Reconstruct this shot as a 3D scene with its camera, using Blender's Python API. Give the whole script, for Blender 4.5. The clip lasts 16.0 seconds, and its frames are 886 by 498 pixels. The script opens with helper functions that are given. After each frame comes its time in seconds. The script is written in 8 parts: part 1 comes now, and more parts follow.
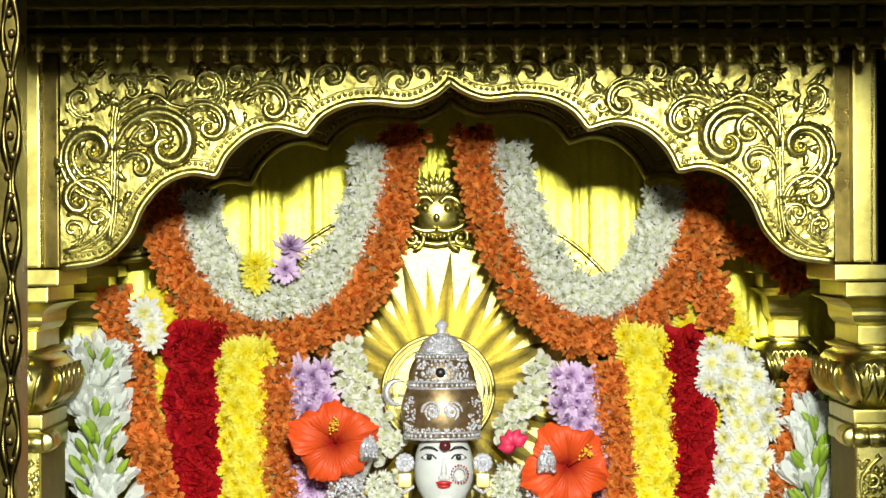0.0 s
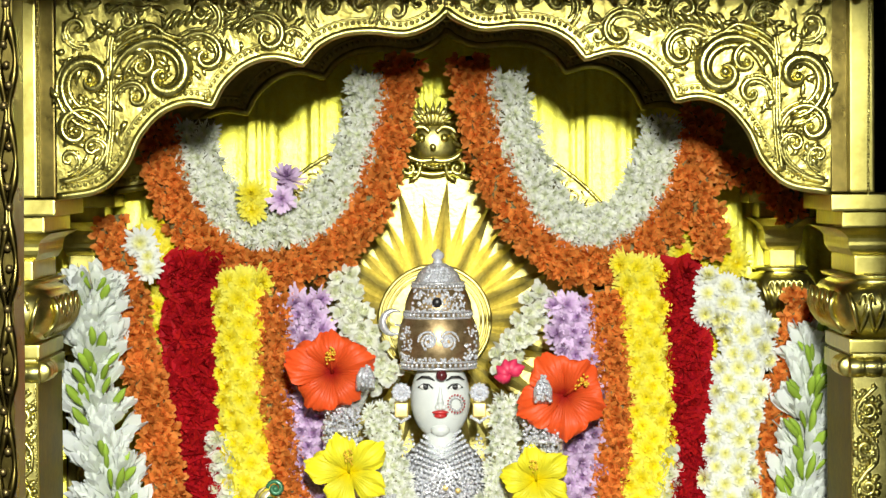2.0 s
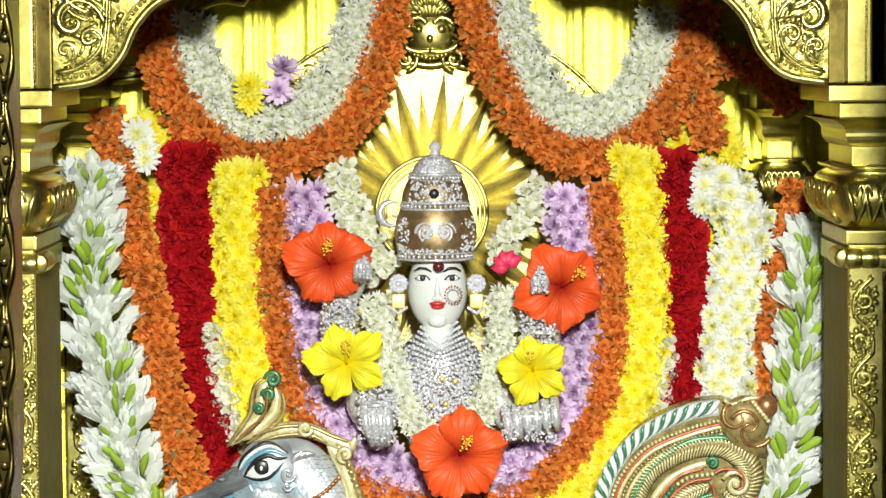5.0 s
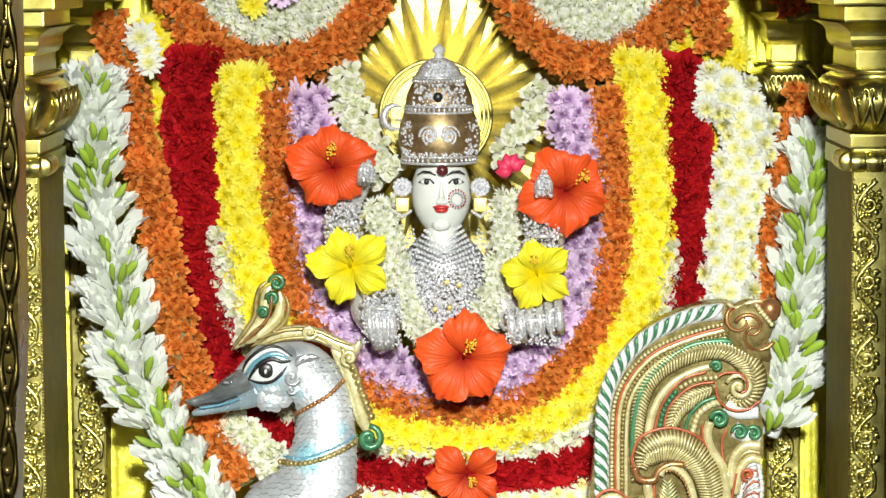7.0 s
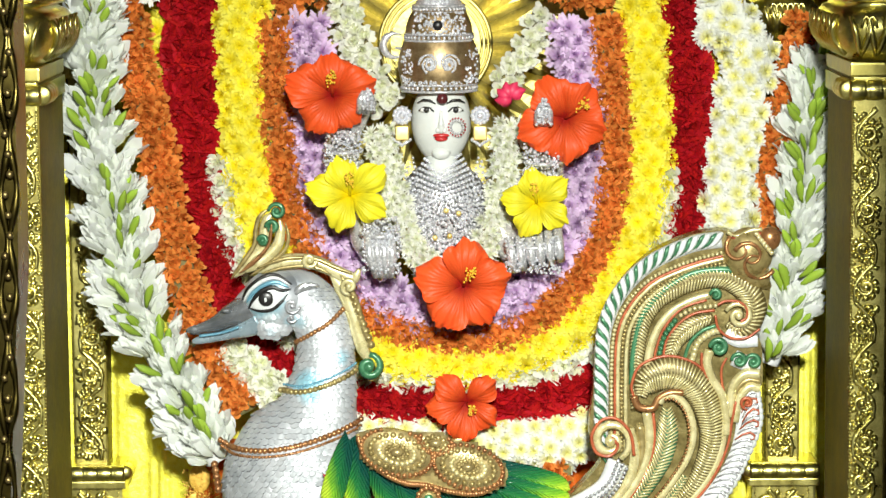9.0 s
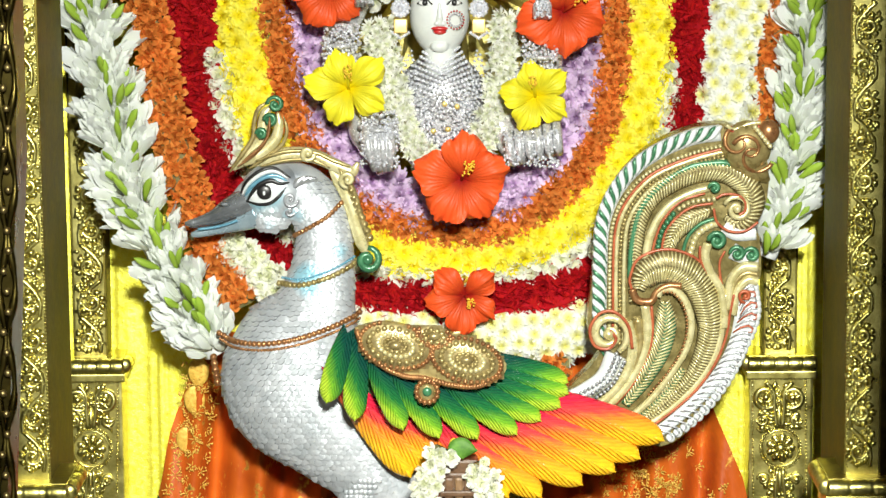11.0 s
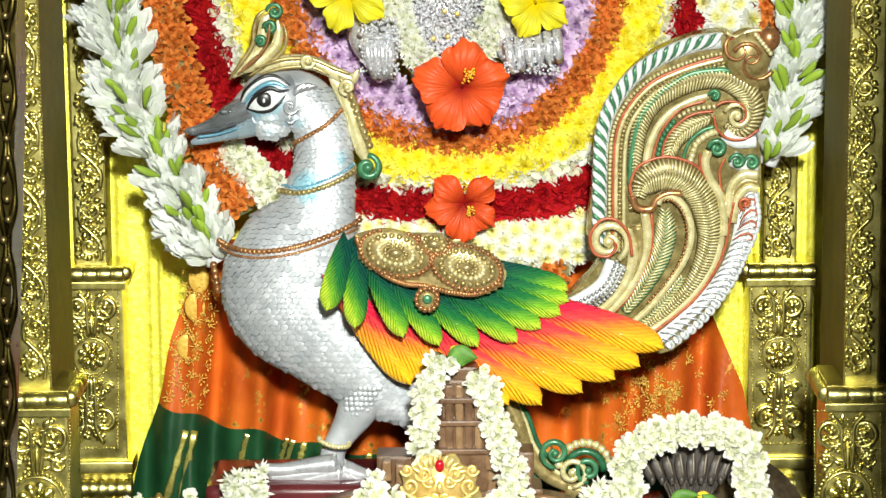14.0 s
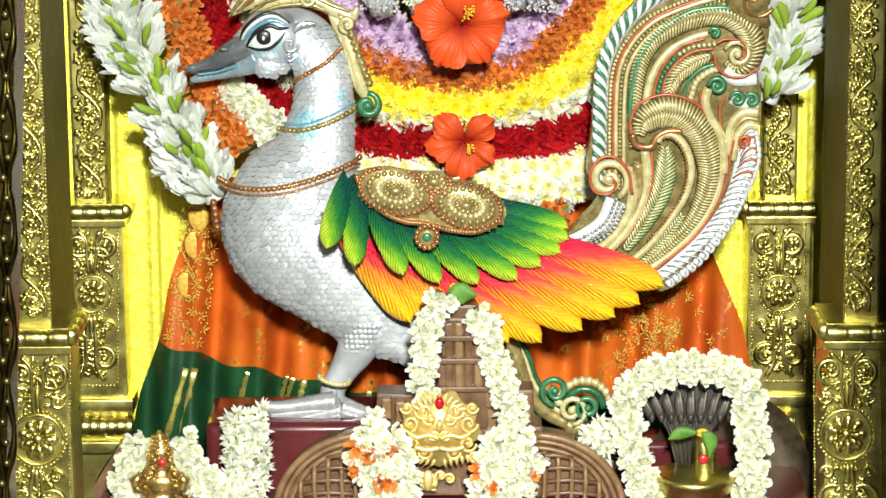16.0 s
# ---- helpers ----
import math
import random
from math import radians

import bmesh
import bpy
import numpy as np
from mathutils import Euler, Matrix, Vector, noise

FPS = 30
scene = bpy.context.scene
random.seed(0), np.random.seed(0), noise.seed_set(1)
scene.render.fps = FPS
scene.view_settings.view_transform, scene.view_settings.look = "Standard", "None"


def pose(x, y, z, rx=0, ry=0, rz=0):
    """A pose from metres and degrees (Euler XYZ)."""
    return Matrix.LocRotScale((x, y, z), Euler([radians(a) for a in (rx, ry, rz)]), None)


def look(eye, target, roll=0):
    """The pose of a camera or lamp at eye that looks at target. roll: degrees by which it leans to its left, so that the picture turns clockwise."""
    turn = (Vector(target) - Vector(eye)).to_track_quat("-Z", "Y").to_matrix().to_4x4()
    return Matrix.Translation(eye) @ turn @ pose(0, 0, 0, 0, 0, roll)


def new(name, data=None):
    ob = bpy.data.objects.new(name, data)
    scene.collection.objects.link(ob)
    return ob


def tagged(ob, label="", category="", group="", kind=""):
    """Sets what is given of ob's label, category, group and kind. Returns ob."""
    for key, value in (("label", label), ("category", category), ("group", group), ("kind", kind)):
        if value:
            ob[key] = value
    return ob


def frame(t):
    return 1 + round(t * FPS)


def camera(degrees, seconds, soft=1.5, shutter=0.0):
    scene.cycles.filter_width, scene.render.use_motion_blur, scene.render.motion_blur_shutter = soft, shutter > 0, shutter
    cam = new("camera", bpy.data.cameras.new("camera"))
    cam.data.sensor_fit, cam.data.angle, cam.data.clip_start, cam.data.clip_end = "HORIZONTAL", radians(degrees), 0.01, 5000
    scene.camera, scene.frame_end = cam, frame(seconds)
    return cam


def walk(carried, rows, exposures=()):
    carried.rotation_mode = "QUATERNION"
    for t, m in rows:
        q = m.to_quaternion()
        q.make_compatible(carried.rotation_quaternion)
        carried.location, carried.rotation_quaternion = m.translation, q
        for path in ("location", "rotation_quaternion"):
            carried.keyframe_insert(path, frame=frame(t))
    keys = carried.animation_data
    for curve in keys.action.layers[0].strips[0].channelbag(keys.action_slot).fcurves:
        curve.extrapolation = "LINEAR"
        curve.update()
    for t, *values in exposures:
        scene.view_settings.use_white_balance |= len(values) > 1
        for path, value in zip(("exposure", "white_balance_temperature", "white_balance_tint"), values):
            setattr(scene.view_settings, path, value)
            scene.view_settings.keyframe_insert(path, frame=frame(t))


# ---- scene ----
from mathutils.bvhtree import BVHTree

# ---- camera: a long lens on a tripod, tilting slowly down ----
FOCAL = 5000.0            # focal length in picture widths of 1568
DIST, EYE = 4.0, 1.70     # metres from the statue's plane, height of the lens
HORIZON = -60.0           # plan row that lies at the height of the lens
LEAN = 0.45               # the tripod leans to its right
cam = camera(2 * math.degrees(math.atan(784 / FOCAL)), 16.0)
# seconds, plan row of the picture's top, sideways drift
ROWS = [
    (0.0, -486.9, 4.6), (0.5, -456.3, 0.8), (1.0, -422.6, -1.6), (1.5, -388.9, -1.6), (2.0, -362.9, -1.6),
    (2.5, -333.8, -3.0), (3.0, -304.7, -4.6), (3.2, -294.5, -5.0), (5.3, -138.0, -7.0), (5.5, -115.0, -6.2), (6.0, -76.6, 0.0),
    (6.5, -44.4, 1.5), (7.0, 0.0, 0.0), (7.5, 39.8, 0.0), (8.0, 73.5, 0.0), (8.2, 83.5, 0.0), (10.3, 235.5, -1.3), (10.5, 258.6, -1.6),
    (11.0, 315.5, -3.0), (11.5, 349.0, -3.0), (12.0, 375.0, -3.0), (12.5, 401.0, -3.0), (13.0, 430.0, -3.0),
    (13.5, 451.3, -3.2), (14.0, 479.0, -3.0), (14.5, 503.0, -3.2), (15.0, 536.0, -3.2), (15.5, 560.5, -3.4), (16.0, 589.0, -3.2),
]
walk(cam, [(t, pose(0, -DIST, EYE, 0, LEAN, 0) @ pose(0, 0, 0, 90 - math.degrees((s + 441 - HORIZON) / FOCAL), 0, math.degrees(d / FOCAL))) for t, s, d in ROWS])

# ---- world and light ----
world = bpy.data.worlds.new("world")
scene.world = world
world.use_nodes = True
world.node_tree.nodes["Background"].inputs[0].default_value = (0.9, 0.95, 1.0, 1)
world.node_tree.nodes["Background"].inputs[1].default_value = 0.02


def lamp(name, eye, target, size, watts, colour=(1, 1, 1), size_y=None, spread=180):
    data = bpy.data.lights.new(name, "AREA")
    data.energy, data.size, data.color, data.spread = watts, size, colour, radians(spread)
    if size_y:
        data.shape, data.size_y = "RECTANGLE", size_y
    ob = new(name, data)
    ob.matrix_world = look(eye, target)
    return ob


lamp("flood_light", (0.20, -4.6, 2.45), (0, 0, 0.36), 0.24, 55, (0.965, 0.985, 0.90), spread=70)
# unseen fill lamp, added to lift dark parts and give the brass reflections
lamp("hall_light", (-0.8, -3.4, 3.15), (-0.8, -3.4, 0), 1.2, 30, (0.97, 0.98, 0.88), 0.25)
scene.view_settings.exposure = 0.1

# ---- plan: (u, v) is a place on the statue's plane in steps of 0.8 mm, y the depth behind it ----
STEP = DIST / FOCAL


def P(u, v, y=0.0):
    """World place of plan point (u, v) as seen from the lens, y metres behind the statue's plane."""
    a, b = u - 784, v - HORIZON
    c, s = math.cos(radians(LEAN)), math.sin(radians(LEAN))
    a, b = a * c - b * s, a * s + b * c
    phi = b / FOCAL
    d = DIST + y
    return Vector((a / FOCAL * d / math.cos(phi), y, EYE - d * math.tan(phi)))


def S(n, y=0.0):
    """Length of n plan steps at depth y."""
    return n * STEP * (DIST + y) / DIST


# ---- mesh helpers ----
def finish(bm, name, smooth=True):
    me = bpy.data.meshes.new(name)
    bmesh.ops.recalc_face_normals(bm, faces=bm.faces[:])
    bm.to_mesh(me)
    bm.free()
    if smooth:
        for p in me.polygons:
            p.use_smooth = True
    return me


def part(name, bm, material, parent=None, label="", smooth=True, kind=""):
    """Links a bmesh as one mesh object, under a thing or on its own."""
    me = bm if isinstance(bm, bpy.types.Mesh) else finish(bm, name, smooth)
    mats = material if isinstance(material, (list, tuple)) else [material]
    if not me.materials:
        for m in mats:
            me.materials.append(m)
    ob = new(name, me)
    if parent:
        ob.parent = parent
    if label or kind:
        tagged(ob, label, kind=kind)
    return ob


def thing(name, label, category, group="", kind=""):
    return tagged(new(name), label, category, group, kind)


def box(bm, lo, hi, bevel=0.0):
    lo, hi = Vector(lo), Vector(hi)
    m = Matrix.Translation((lo + hi) / 2) @ Matrix.Diagonal((*(hi - lo), 1))
    vs = bmesh.ops.create_cube(bm, size=1, matrix=m)["verts"]
    if bevel:
        es = list({e for v in vs for e in v.link_edges})
        bmesh.ops.bevel(bm, geom=es, offset=bevel, segments=2, affect="EDGES", profile=0.7)
    return bm


def ubox(bm, u0, v0, u1, v1, y0, y1, bevel=0.0):
    """A box whose front face, at depth y0, covers the plan rectangle."""
    a, b = P(u0, v1, y0), P(u1, v0, y0)
    return box(bm, (a.x, y0, a.z), (b.x, y1, b.z), bevel)


def ball(bm, c, r, seg=10, rings=7, scale=(1, 1, 1)):
    c = Vector(c)
    top, low = bm.verts.new(c + Vector((0, 0, r * scale[2]))), bm.verts.new(c - Vector((0, 0, r * scale[2])))
    rows = []
    for i in range(1, rings):
        t = math.pi * i / rings
        rows.append([bm.verts.new(c + Vector((r * scale[0] * math.sin(t) * math.cos(2 * math.pi * k / seg), r * scale[1] * math.sin(t) * math.sin(2 * math.pi * k / seg), r * scale[2] * math.cos(t)))) for k in range(seg)])
    for k in range(seg):
        bm.faces.new((top, rows[0][k], rows[0][(k + 1) % seg]))
        bm.faces.new((low, rows[-1][(k + 1) % seg], rows[-1][k]))
    for r0, r1 in zip(rows, rows[1:]):
        for k in range(seg):
            bm.faces.new((r0[k], r1[k], r1[(k + 1) % seg], r0[(k + 1) % seg]))
    return bm


def tube(bm, pts, radii, n=6, flat=1.0, cap=True):
    """A tapered tube along 3D points; flat squashes it in depth."""
    rows = []
    pts = [Vector(p) for p in pts]
    for i, p in enumerate(pts):
        t = (pts[min(i + 1, len(pts) - 1)] - pts[max(i - 1, 0)]).normalized()
        ref = Vector((0, 1, 0)) if abs(t.y) < 0.9 else Vector((1, 0, 0))
        a = t.cross(ref).normalized()
        b = t.cross(a).normalized()
        r = radii[i] if isinstance(radii, (list, tuple)) else radii
        rows.append([bm.verts.new(p + a * math.cos(2 * math.pi * k / n) * r + b * math.sin(2 * math.pi * k / n) * r * flat) for k in range(n)])
    for r0, r1 in zip(rows, rows[1:]):
        for k in range(n):
            bm.faces.new((r0[k], r0[(k + 1) % n], r1[(k + 1) % n], r1[k]))
    if cap:
        bm.faces.new(rows[0])
        bm.faces.new(rows[-1][::-1])
    return bm


def lathe(bm, profile, centre, n=20, scale=(1, 1)):
    """Turned shape: profile of (radius, height) about the vertical through centre."""
    rows = []
    for r, h in profile:
        rows.append([bm.verts.new((centre[0] + r * scale[0] * math.cos(2 * math.pi * k / n), centre[1] + r * scale[1] * math.sin(2 * math.pi * k / n), centre[2] + h)) for k in range(n)])
    for r0, r1 in zip(rows, rows[1:]):
        for k in range(n):
            bm.faces.new((r0[k], r0[(k + 1) % n], r1[(k + 1) % n], r1[k]))
    bm.faces.new(rows[0])
    bm.faces.new(rows[-1][::-1])
    return bm


def square_turn(bm, profile, cx, cy, cz, round_=0.15):
    """A moulded square post: half-width and height pairs, edges slightly rounded."""
    rows = []
    for r, h in profile:
        ring = []
        for sx, sy in ((-1, -1), (1, -1), (1, 1), (-1, 1)):
            k = r * round_
            order = ((sx * r, sy * (r - k)), (sx * (r - k), sy * r)) if sx * sy > 0 else ((sx * (r - k), sy * r), (sx * r, sy * (r - k)))
            for a, b in order:
                ring.append(bm.verts.new((cx + a, cy + b, cz + h)))
        rows.append(ring)
    for r0, r1 in zip(rows, rows[1:]):
        for k in range(8):
            bm.faces.new((r0[k], r0[(k + 1) % 8], r1[(k + 1) % 8], r1[k]))
    bm.faces.new(rows[0])
    bm.faces.new(rows[-1][::-1])
    return bm


def spline(pts, per=8):
    """Catmull-Rom through points of any dimension."""
    pts = [Vector(p) for p in pts]
    ext = [pts[0] * 2 - pts[1]] + pts + [pts[-1] * 2 - pts[-2]]
    out = []
    for i in range(1, len(ext) - 2):
        a, b, c, d = ext[i - 1:i + 3]
        for k in range(per):
            t = k / per
            out.append(0.5 * ((2 * b) + (c - a) * t + (2 * a - 5 * b + 4 * c - d) * t * t + (3 * b - 3 * c + d - a) * t ** 3))
    out.append(pts[-1])
    return out


def plate(bm, outline, y0, y1, bevel=0.0):
    """A flat plate from a plan outline, front at y0, back at y1."""
    front = [bm.verts.new(P(u, v, y0)) for u, v in outline]
    f = bm.faces.new(front)
    r = bmesh.ops.extrude_face_region(bm, geom=[f])
    vs = [e for e in r["geom"] if isinstance(e, bmesh.types.BMVert)]
    for v in vs:
        v.co.y = y1
    return bm


def scroll(bm, u, v, r, start, turns, y, wide=5.0, sense=1, tail=0.0, n=5):
    """A relief volute: a spiral ridge that ends in a round boss."""
    pts, rad = [], []
    k = int(14 * turns) + 4
    for i in range(k + 1):
        f = i / k
        a = radians(start) + sense * f * turns * 2 * math.pi
        rr = r * (1 - f) ** 0.85 + r * 0.10
        pts.append(P(u + rr * math.cos(a), v + rr * math.sin(a), y))
        rad.append(S(wide * (0.55 + 0.45 * math.sin(math.pi * min(1, f * 1.1 + 0.08))), y))
    tube(bm, pts, rad, n, 0.75)
    ball(bm, P(u, v, y), S(wide * 1.25, y), 7, 5)


def leaf(bm, u, v, ang, length, wide, y, bend=0.3, thick=0.5):
    """A relief acanthus lobe: a swelling, bent tongue."""
    pts, rad = [], []
    for i in range(7):
        f = i / 6
        a = radians(ang) + bend * f * 1.6
        pts.append((u, v))
        u, v = u + math.cos(a) * length / 6, v + math.sin(a) * length / 6
        rad.append(S(max(0.6, wide * math.sin(math.pi * (0.12 + 0.86 * f)) * (1.15 - 0.5 * f)), y))
    tube(bm, [P(a, b, y) for a, b in pts], rad, 5, thick)


# ---- materials ----
def material(name):
    m = bpy.data.materials.new(name)
    m.use_nodes = True
    return m, m.node_tree, m.node_tree.nodes["Principled BSDF"]


def ramp(tree, fac, stops):
    n = tree.nodes.new("ShaderNodeValToRGB")
    e = n.color_ramp.elements
    while len(e) < len(stops):
        e.new(0.5)
    for el, (p, c) in zip(e, stops):
        el.position, el.color = p, (*c, 1)
    tree.links.new(fac, n.inputs[0])
    return n.outputs[0]


def noise_tex(tree, scale, detail=4, kind="ShaderNodeTexNoise", coord="Object"):
    n, c = tree.nodes.new(kind), tree.nodes.new("ShaderNodeTexCoord")
    n.inputs["Scale"].default_value = scale
    if kind == "ShaderNodeTexNoise":
        n.inputs["Detail"].default_value = detail
    tree.links.new(c.outputs[coord], n.inputs["Vector"])
    return n


def bump(tree, bsdf, height, strength, dist):
    b = tree.nodes.new("ShaderNodeBump")
    b.inputs["Strength"].default_value, b.inputs["Distance"].default_value = strength, dist
    tree.links.new(height, b.inputs["Height"])
    tree.links.new(b.outputs[0], bsdf.inputs["Normal"])


def surface(name, dark, light, rough=0.5, metal=0.0, scale=30, relief=0.0, fine=200, rough_var=0.12, spec=0.5):
    """A surface with blotches, fine grain, uneven gloss and slight relief."""
    m, t, b = material(name)
    n1, n2 = noise_tex(t, scale), noise_tex(t, fine, 3)
    mix = t.nodes.new("ShaderNodeMath")
    mix.operation = "MULTIPLY_ADD"
    mix.inputs[1].default_value = 0.35
    t.links.new(n2.outputs[0], mix.inputs[0])
    k = t.nodes.new("ShaderNodeMath")
    k.operation, k.inputs[1].default_value = "MULTIPLY", 0.65
    t.links.new(n1.outputs[0], k.inputs[0])
    t.links.new(k.outputs[0], mix.inputs[2])
    t.links.new(ramp(t, mix.outputs[0], [(0.32, dark), (0.66, light)]), b.inputs["Base Color"])
    r = t.nodes.new("ShaderNodeMapRange")
    r.inputs[3].default_value, r.inputs[4].default_value = max(0.03, rough - rough_var), min(1, rough + rough_var)
    t.links.new(n1.outputs[0], r.inputs[0])
    t.links.new(r.outputs[0], b.inputs["Roughness"])
    b.inputs["Metallic"].default_value = metal
    b.inputs["Specular IOR Level"].default_value = spec
    if relief:
        bump(t, b, mix.outputs[0], 0.6, relief)
    return m


def petal_mat(name, inner, outer, size, through_=0.25, vary=0.18, rough=0.6):
    """Petals: colour from the heart outwards, each flower a little different, light shining through."""
    m, t, b = material(name)
    c, ln = t.nodes.new("ShaderNodeTexCoord"), t.nodes.new("ShaderNodeVectorMath")
    ln.operation = "LENGTH"
    flat_ = t.nodes.new("ShaderNodeVectorMath")
    flat_.operation, flat_.inputs[1].default_value = "MULTIPLY", (1, 1, 0.25)
    t.links.new(c.outputs["Object"], flat_.inputs[0])
    t.links.new(flat_.outputs[0], ln.inputs[0])
    mr = t.nodes.new("ShaderNodeMapRange")
    mr.inputs[2].default_value = size
    t.links.new(ln.outputs["Value"], mr.inputs[0])
    col = ramp(t, mr.outputs[0], [(0.05, inner), (0.55, outer)])
    info, hsv = t.nodes.new("ShaderNodeObjectInfo"), t.nodes.new("ShaderNodeHueSaturation")
    v = t.nodes.new("ShaderNodeMapRange")
    v.inputs[3].default_value, v.inputs[4].default_value = 1 - vary, 1 + vary * 0.6
    t.links.new(info.outputs["Random"], v.inputs[0])
    t.links.new(v.outputs[0], hsv.inputs["Value"])
    h = t.nodes.new("ShaderNodeMapRange")
    h.inputs[3].default_value, h.inputs[4].default_value = 0.5 - vary * 0.05, 0.5 + vary * 0.05
    nz = noise_tex(t, 90, 3)
    t.links.new(nz.outputs[0], h.inputs[0])
    t.links.new(h.outputs[0], hsv.inputs["Hue"])
    t.links.new(col, hsv.inputs["Color"])
    t.links.new(hsv.outputs[0], b.inputs["Base Color"])
    b.inputs["Roughness"].default_value, b.inputs["Specular IOR Level"].default_value = rough, 0.25
    tr, mx = t.nodes.new("ShaderNodeBsdfTranslucent"), t.nodes.new("ShaderNodeMixShader")
    t.links.new(hsv.outputs[0], tr.inputs[0])
    mx.inputs[0].default_value = through_
    t.links.new(b.outputs[0], mx.inputs[1])
    t.links.new(tr.outputs[0], mx.inputs[2])
    t.links.new(mx.outputs[0], t.nodes["Material Output"].inputs[0])
    return m


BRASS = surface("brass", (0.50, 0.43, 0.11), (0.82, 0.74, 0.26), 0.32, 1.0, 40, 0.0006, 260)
# ground darker than the relief: shade between the scrolls put into its colour
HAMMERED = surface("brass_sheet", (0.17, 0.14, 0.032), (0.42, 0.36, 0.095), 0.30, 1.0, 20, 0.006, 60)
# near-black brass; the shade of the arch reveals is put into its colour
BRASS_DARK = surface("brass_tarnished", (0.05, 0.038, 0.010), (0.13, 0.10, 0.026), 0.30, 1.0, 25, 0.0006, 120)
BRASS_RELIEF = surface("brass_relief", (0.42, 0.36, 0.085), (0.76, 0.68, 0.22), 0.27, 0.95, 40, 0.0012, 160, 0.08)
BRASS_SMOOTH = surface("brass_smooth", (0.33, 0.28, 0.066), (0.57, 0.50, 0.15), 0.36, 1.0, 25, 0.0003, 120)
# dull, darker copy of the brass with shade in its colour: shaft sides, cornice
BRASS_SHADED = surface("brass_dull", (0.125, 0.10, 0.018), (0.23, 0.185, 0.036), 0.6, 0.6, 25, 0.0004, 120, 0.1, 0.15)
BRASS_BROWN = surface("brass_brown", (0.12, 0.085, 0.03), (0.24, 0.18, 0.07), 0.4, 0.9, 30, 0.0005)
GOLD = surface("gold_plate", (0.72, 0.60, 0.17), (0.94, 0.84, 0.32), 0.42, 1.0, 60, 0.0004)
GOLD_BRIGHT = surface("gold_jewel", (0.80, 0.58, 0.16), (0.95, 0.76, 0.32), 0.42, 0.65, 80, 0.0003)
SILVER_JEWEL = surface("silver_jewel", (0.40, 0.40, 0.42), (0.90, 0.90, 0.92), 0.24, 0.5, 300, 0.0008, 900)
GEM = surface("clear_stone", (0.60, 0.62, 0.70), (0.96, 0.96, 1.0), 0.08, 0.4, 400)
RED_GEM = surface("red_stone", (0.35, 0.0, 0.01), (0.5, 0.01, 0.02), 0.1, 0.0, 100)
MARBLE = surface("white_marble", (0.62, 0.645, 0.62), (0.71, 0.735, 0.71), 0.28, 0.0, 25, 0.0, 90)
BLACK = surface("black_paint", (0.010, 0.009, 0.009), (0.02, 0.018, 0.018), 0.35, 0, 60)
LIP = surface("red_paint", (0.42, 0.02, 0.02), (0.55, 0.03, 0.03), 0.3, 0, 80)
MAROON = surface("maroon_paint", (0.07, 0.012, 0.014), (0.12, 0.02, 0.022), 0.22, 0, 20)
PLASTER = surface("plaster", (0.26, 0.22, 0.16), (0.36, 0.31, 0.23), 0.8, 0, 6, 0.001)
STONE = surface("granite", (0.10, 0.095, 0.085), (0.20, 0.19, 0.17), 0.55, 0, 30, 0.001)
DARK_STONE = surface("dark_stone", (0.028, 0.023, 0.020), (0.075, 0.062, 0.052), 0.45, 0, 60, 0.001)

# ---- the rooms: dark shrine chamber, doorway, lit hall behind the lens ----
def slab(name, lo, hi, mat, label=""):
    return tagged(part(name, box(bmesh.new(), lo, hi), mat, smooth=False), label, kind="structure")


slab("floor", (-2.6, -6.5, -0.1), (2.6, 1.0, 0.0), STONE, "worn grey granite floor")
slab("ceiling", (-2.6, -6.5, 3.3), (2.6, 1.0, 3.4), PLASTER, "plain plaster ceiling")
slab("wall_north", (-2.6, 0.55, 0), (2.6, 0.7, 3.3), STONE, "dark stone wall behind the shrine")
# side and south walls are unseen, added for the brass to reflect
slab("wall_west", (-2.7, -6.5, 0), (-2.6, 1.0, 3.3), PLASTER, "plain plaster wall")
slab("wall_east", (2.6, -6.5, 0), (2.7, 1.0, 3.3), PLASTER, "plain plaster wall")
slab("wall_south", (-2.7, -6.6, 0), (2.7, -6.5, 3.3), PLASTER, "plain plaster wall")
# unseen doorway; lintel and right jamb set to shade the cornice and right pillar
DOOR_Y = -1.55
slab("wall_1", (-2.6, DOOR_Y, 0), (-0.62, DOOR_Y + 0.18, 3.3), STONE, "stone wall beside the doorway")
slab("wall_2", (0.462, DOOR_Y, 0), (2.6, DOOR_Y + 0.18, 3.3), STONE, "stone wall beside the doorway")
slab("lintel", (-0.62, DOOR_Y, 2.042), (0.462, DOOR_Y + 0.18, 3.3), STONE, "stone lintel over the doorway")
PLAT = 0.40
slab("platform", (-1.1, -0.62, 0), (1.1, 0.55, PLAT), STONE, "stone platform under the brass shrine")

# carved brass door post close to the lens, at the edge of the doorway
post = thing("door_post", "dark carved brass doorway post with beads", "door post")
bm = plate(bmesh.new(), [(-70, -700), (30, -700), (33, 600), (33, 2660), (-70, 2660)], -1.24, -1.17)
part("shaft", bm, BRASS_DARK, post, smooth=False)
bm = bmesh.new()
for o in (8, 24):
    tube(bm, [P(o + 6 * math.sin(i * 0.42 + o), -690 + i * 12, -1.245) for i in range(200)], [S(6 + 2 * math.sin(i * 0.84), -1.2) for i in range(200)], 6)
part("twisted_moulding", bm, BRASS_DARK, post)
bm = bmesh.new()
for i in range(64):
    ball(bm, P(14 + 5 * math.sin(i * 2.1), -680 + i * 36, -1.25), S(7, -1.2), 8, 5)
part("beading", bm, BRASS_BROWN, post, kind="stuff")


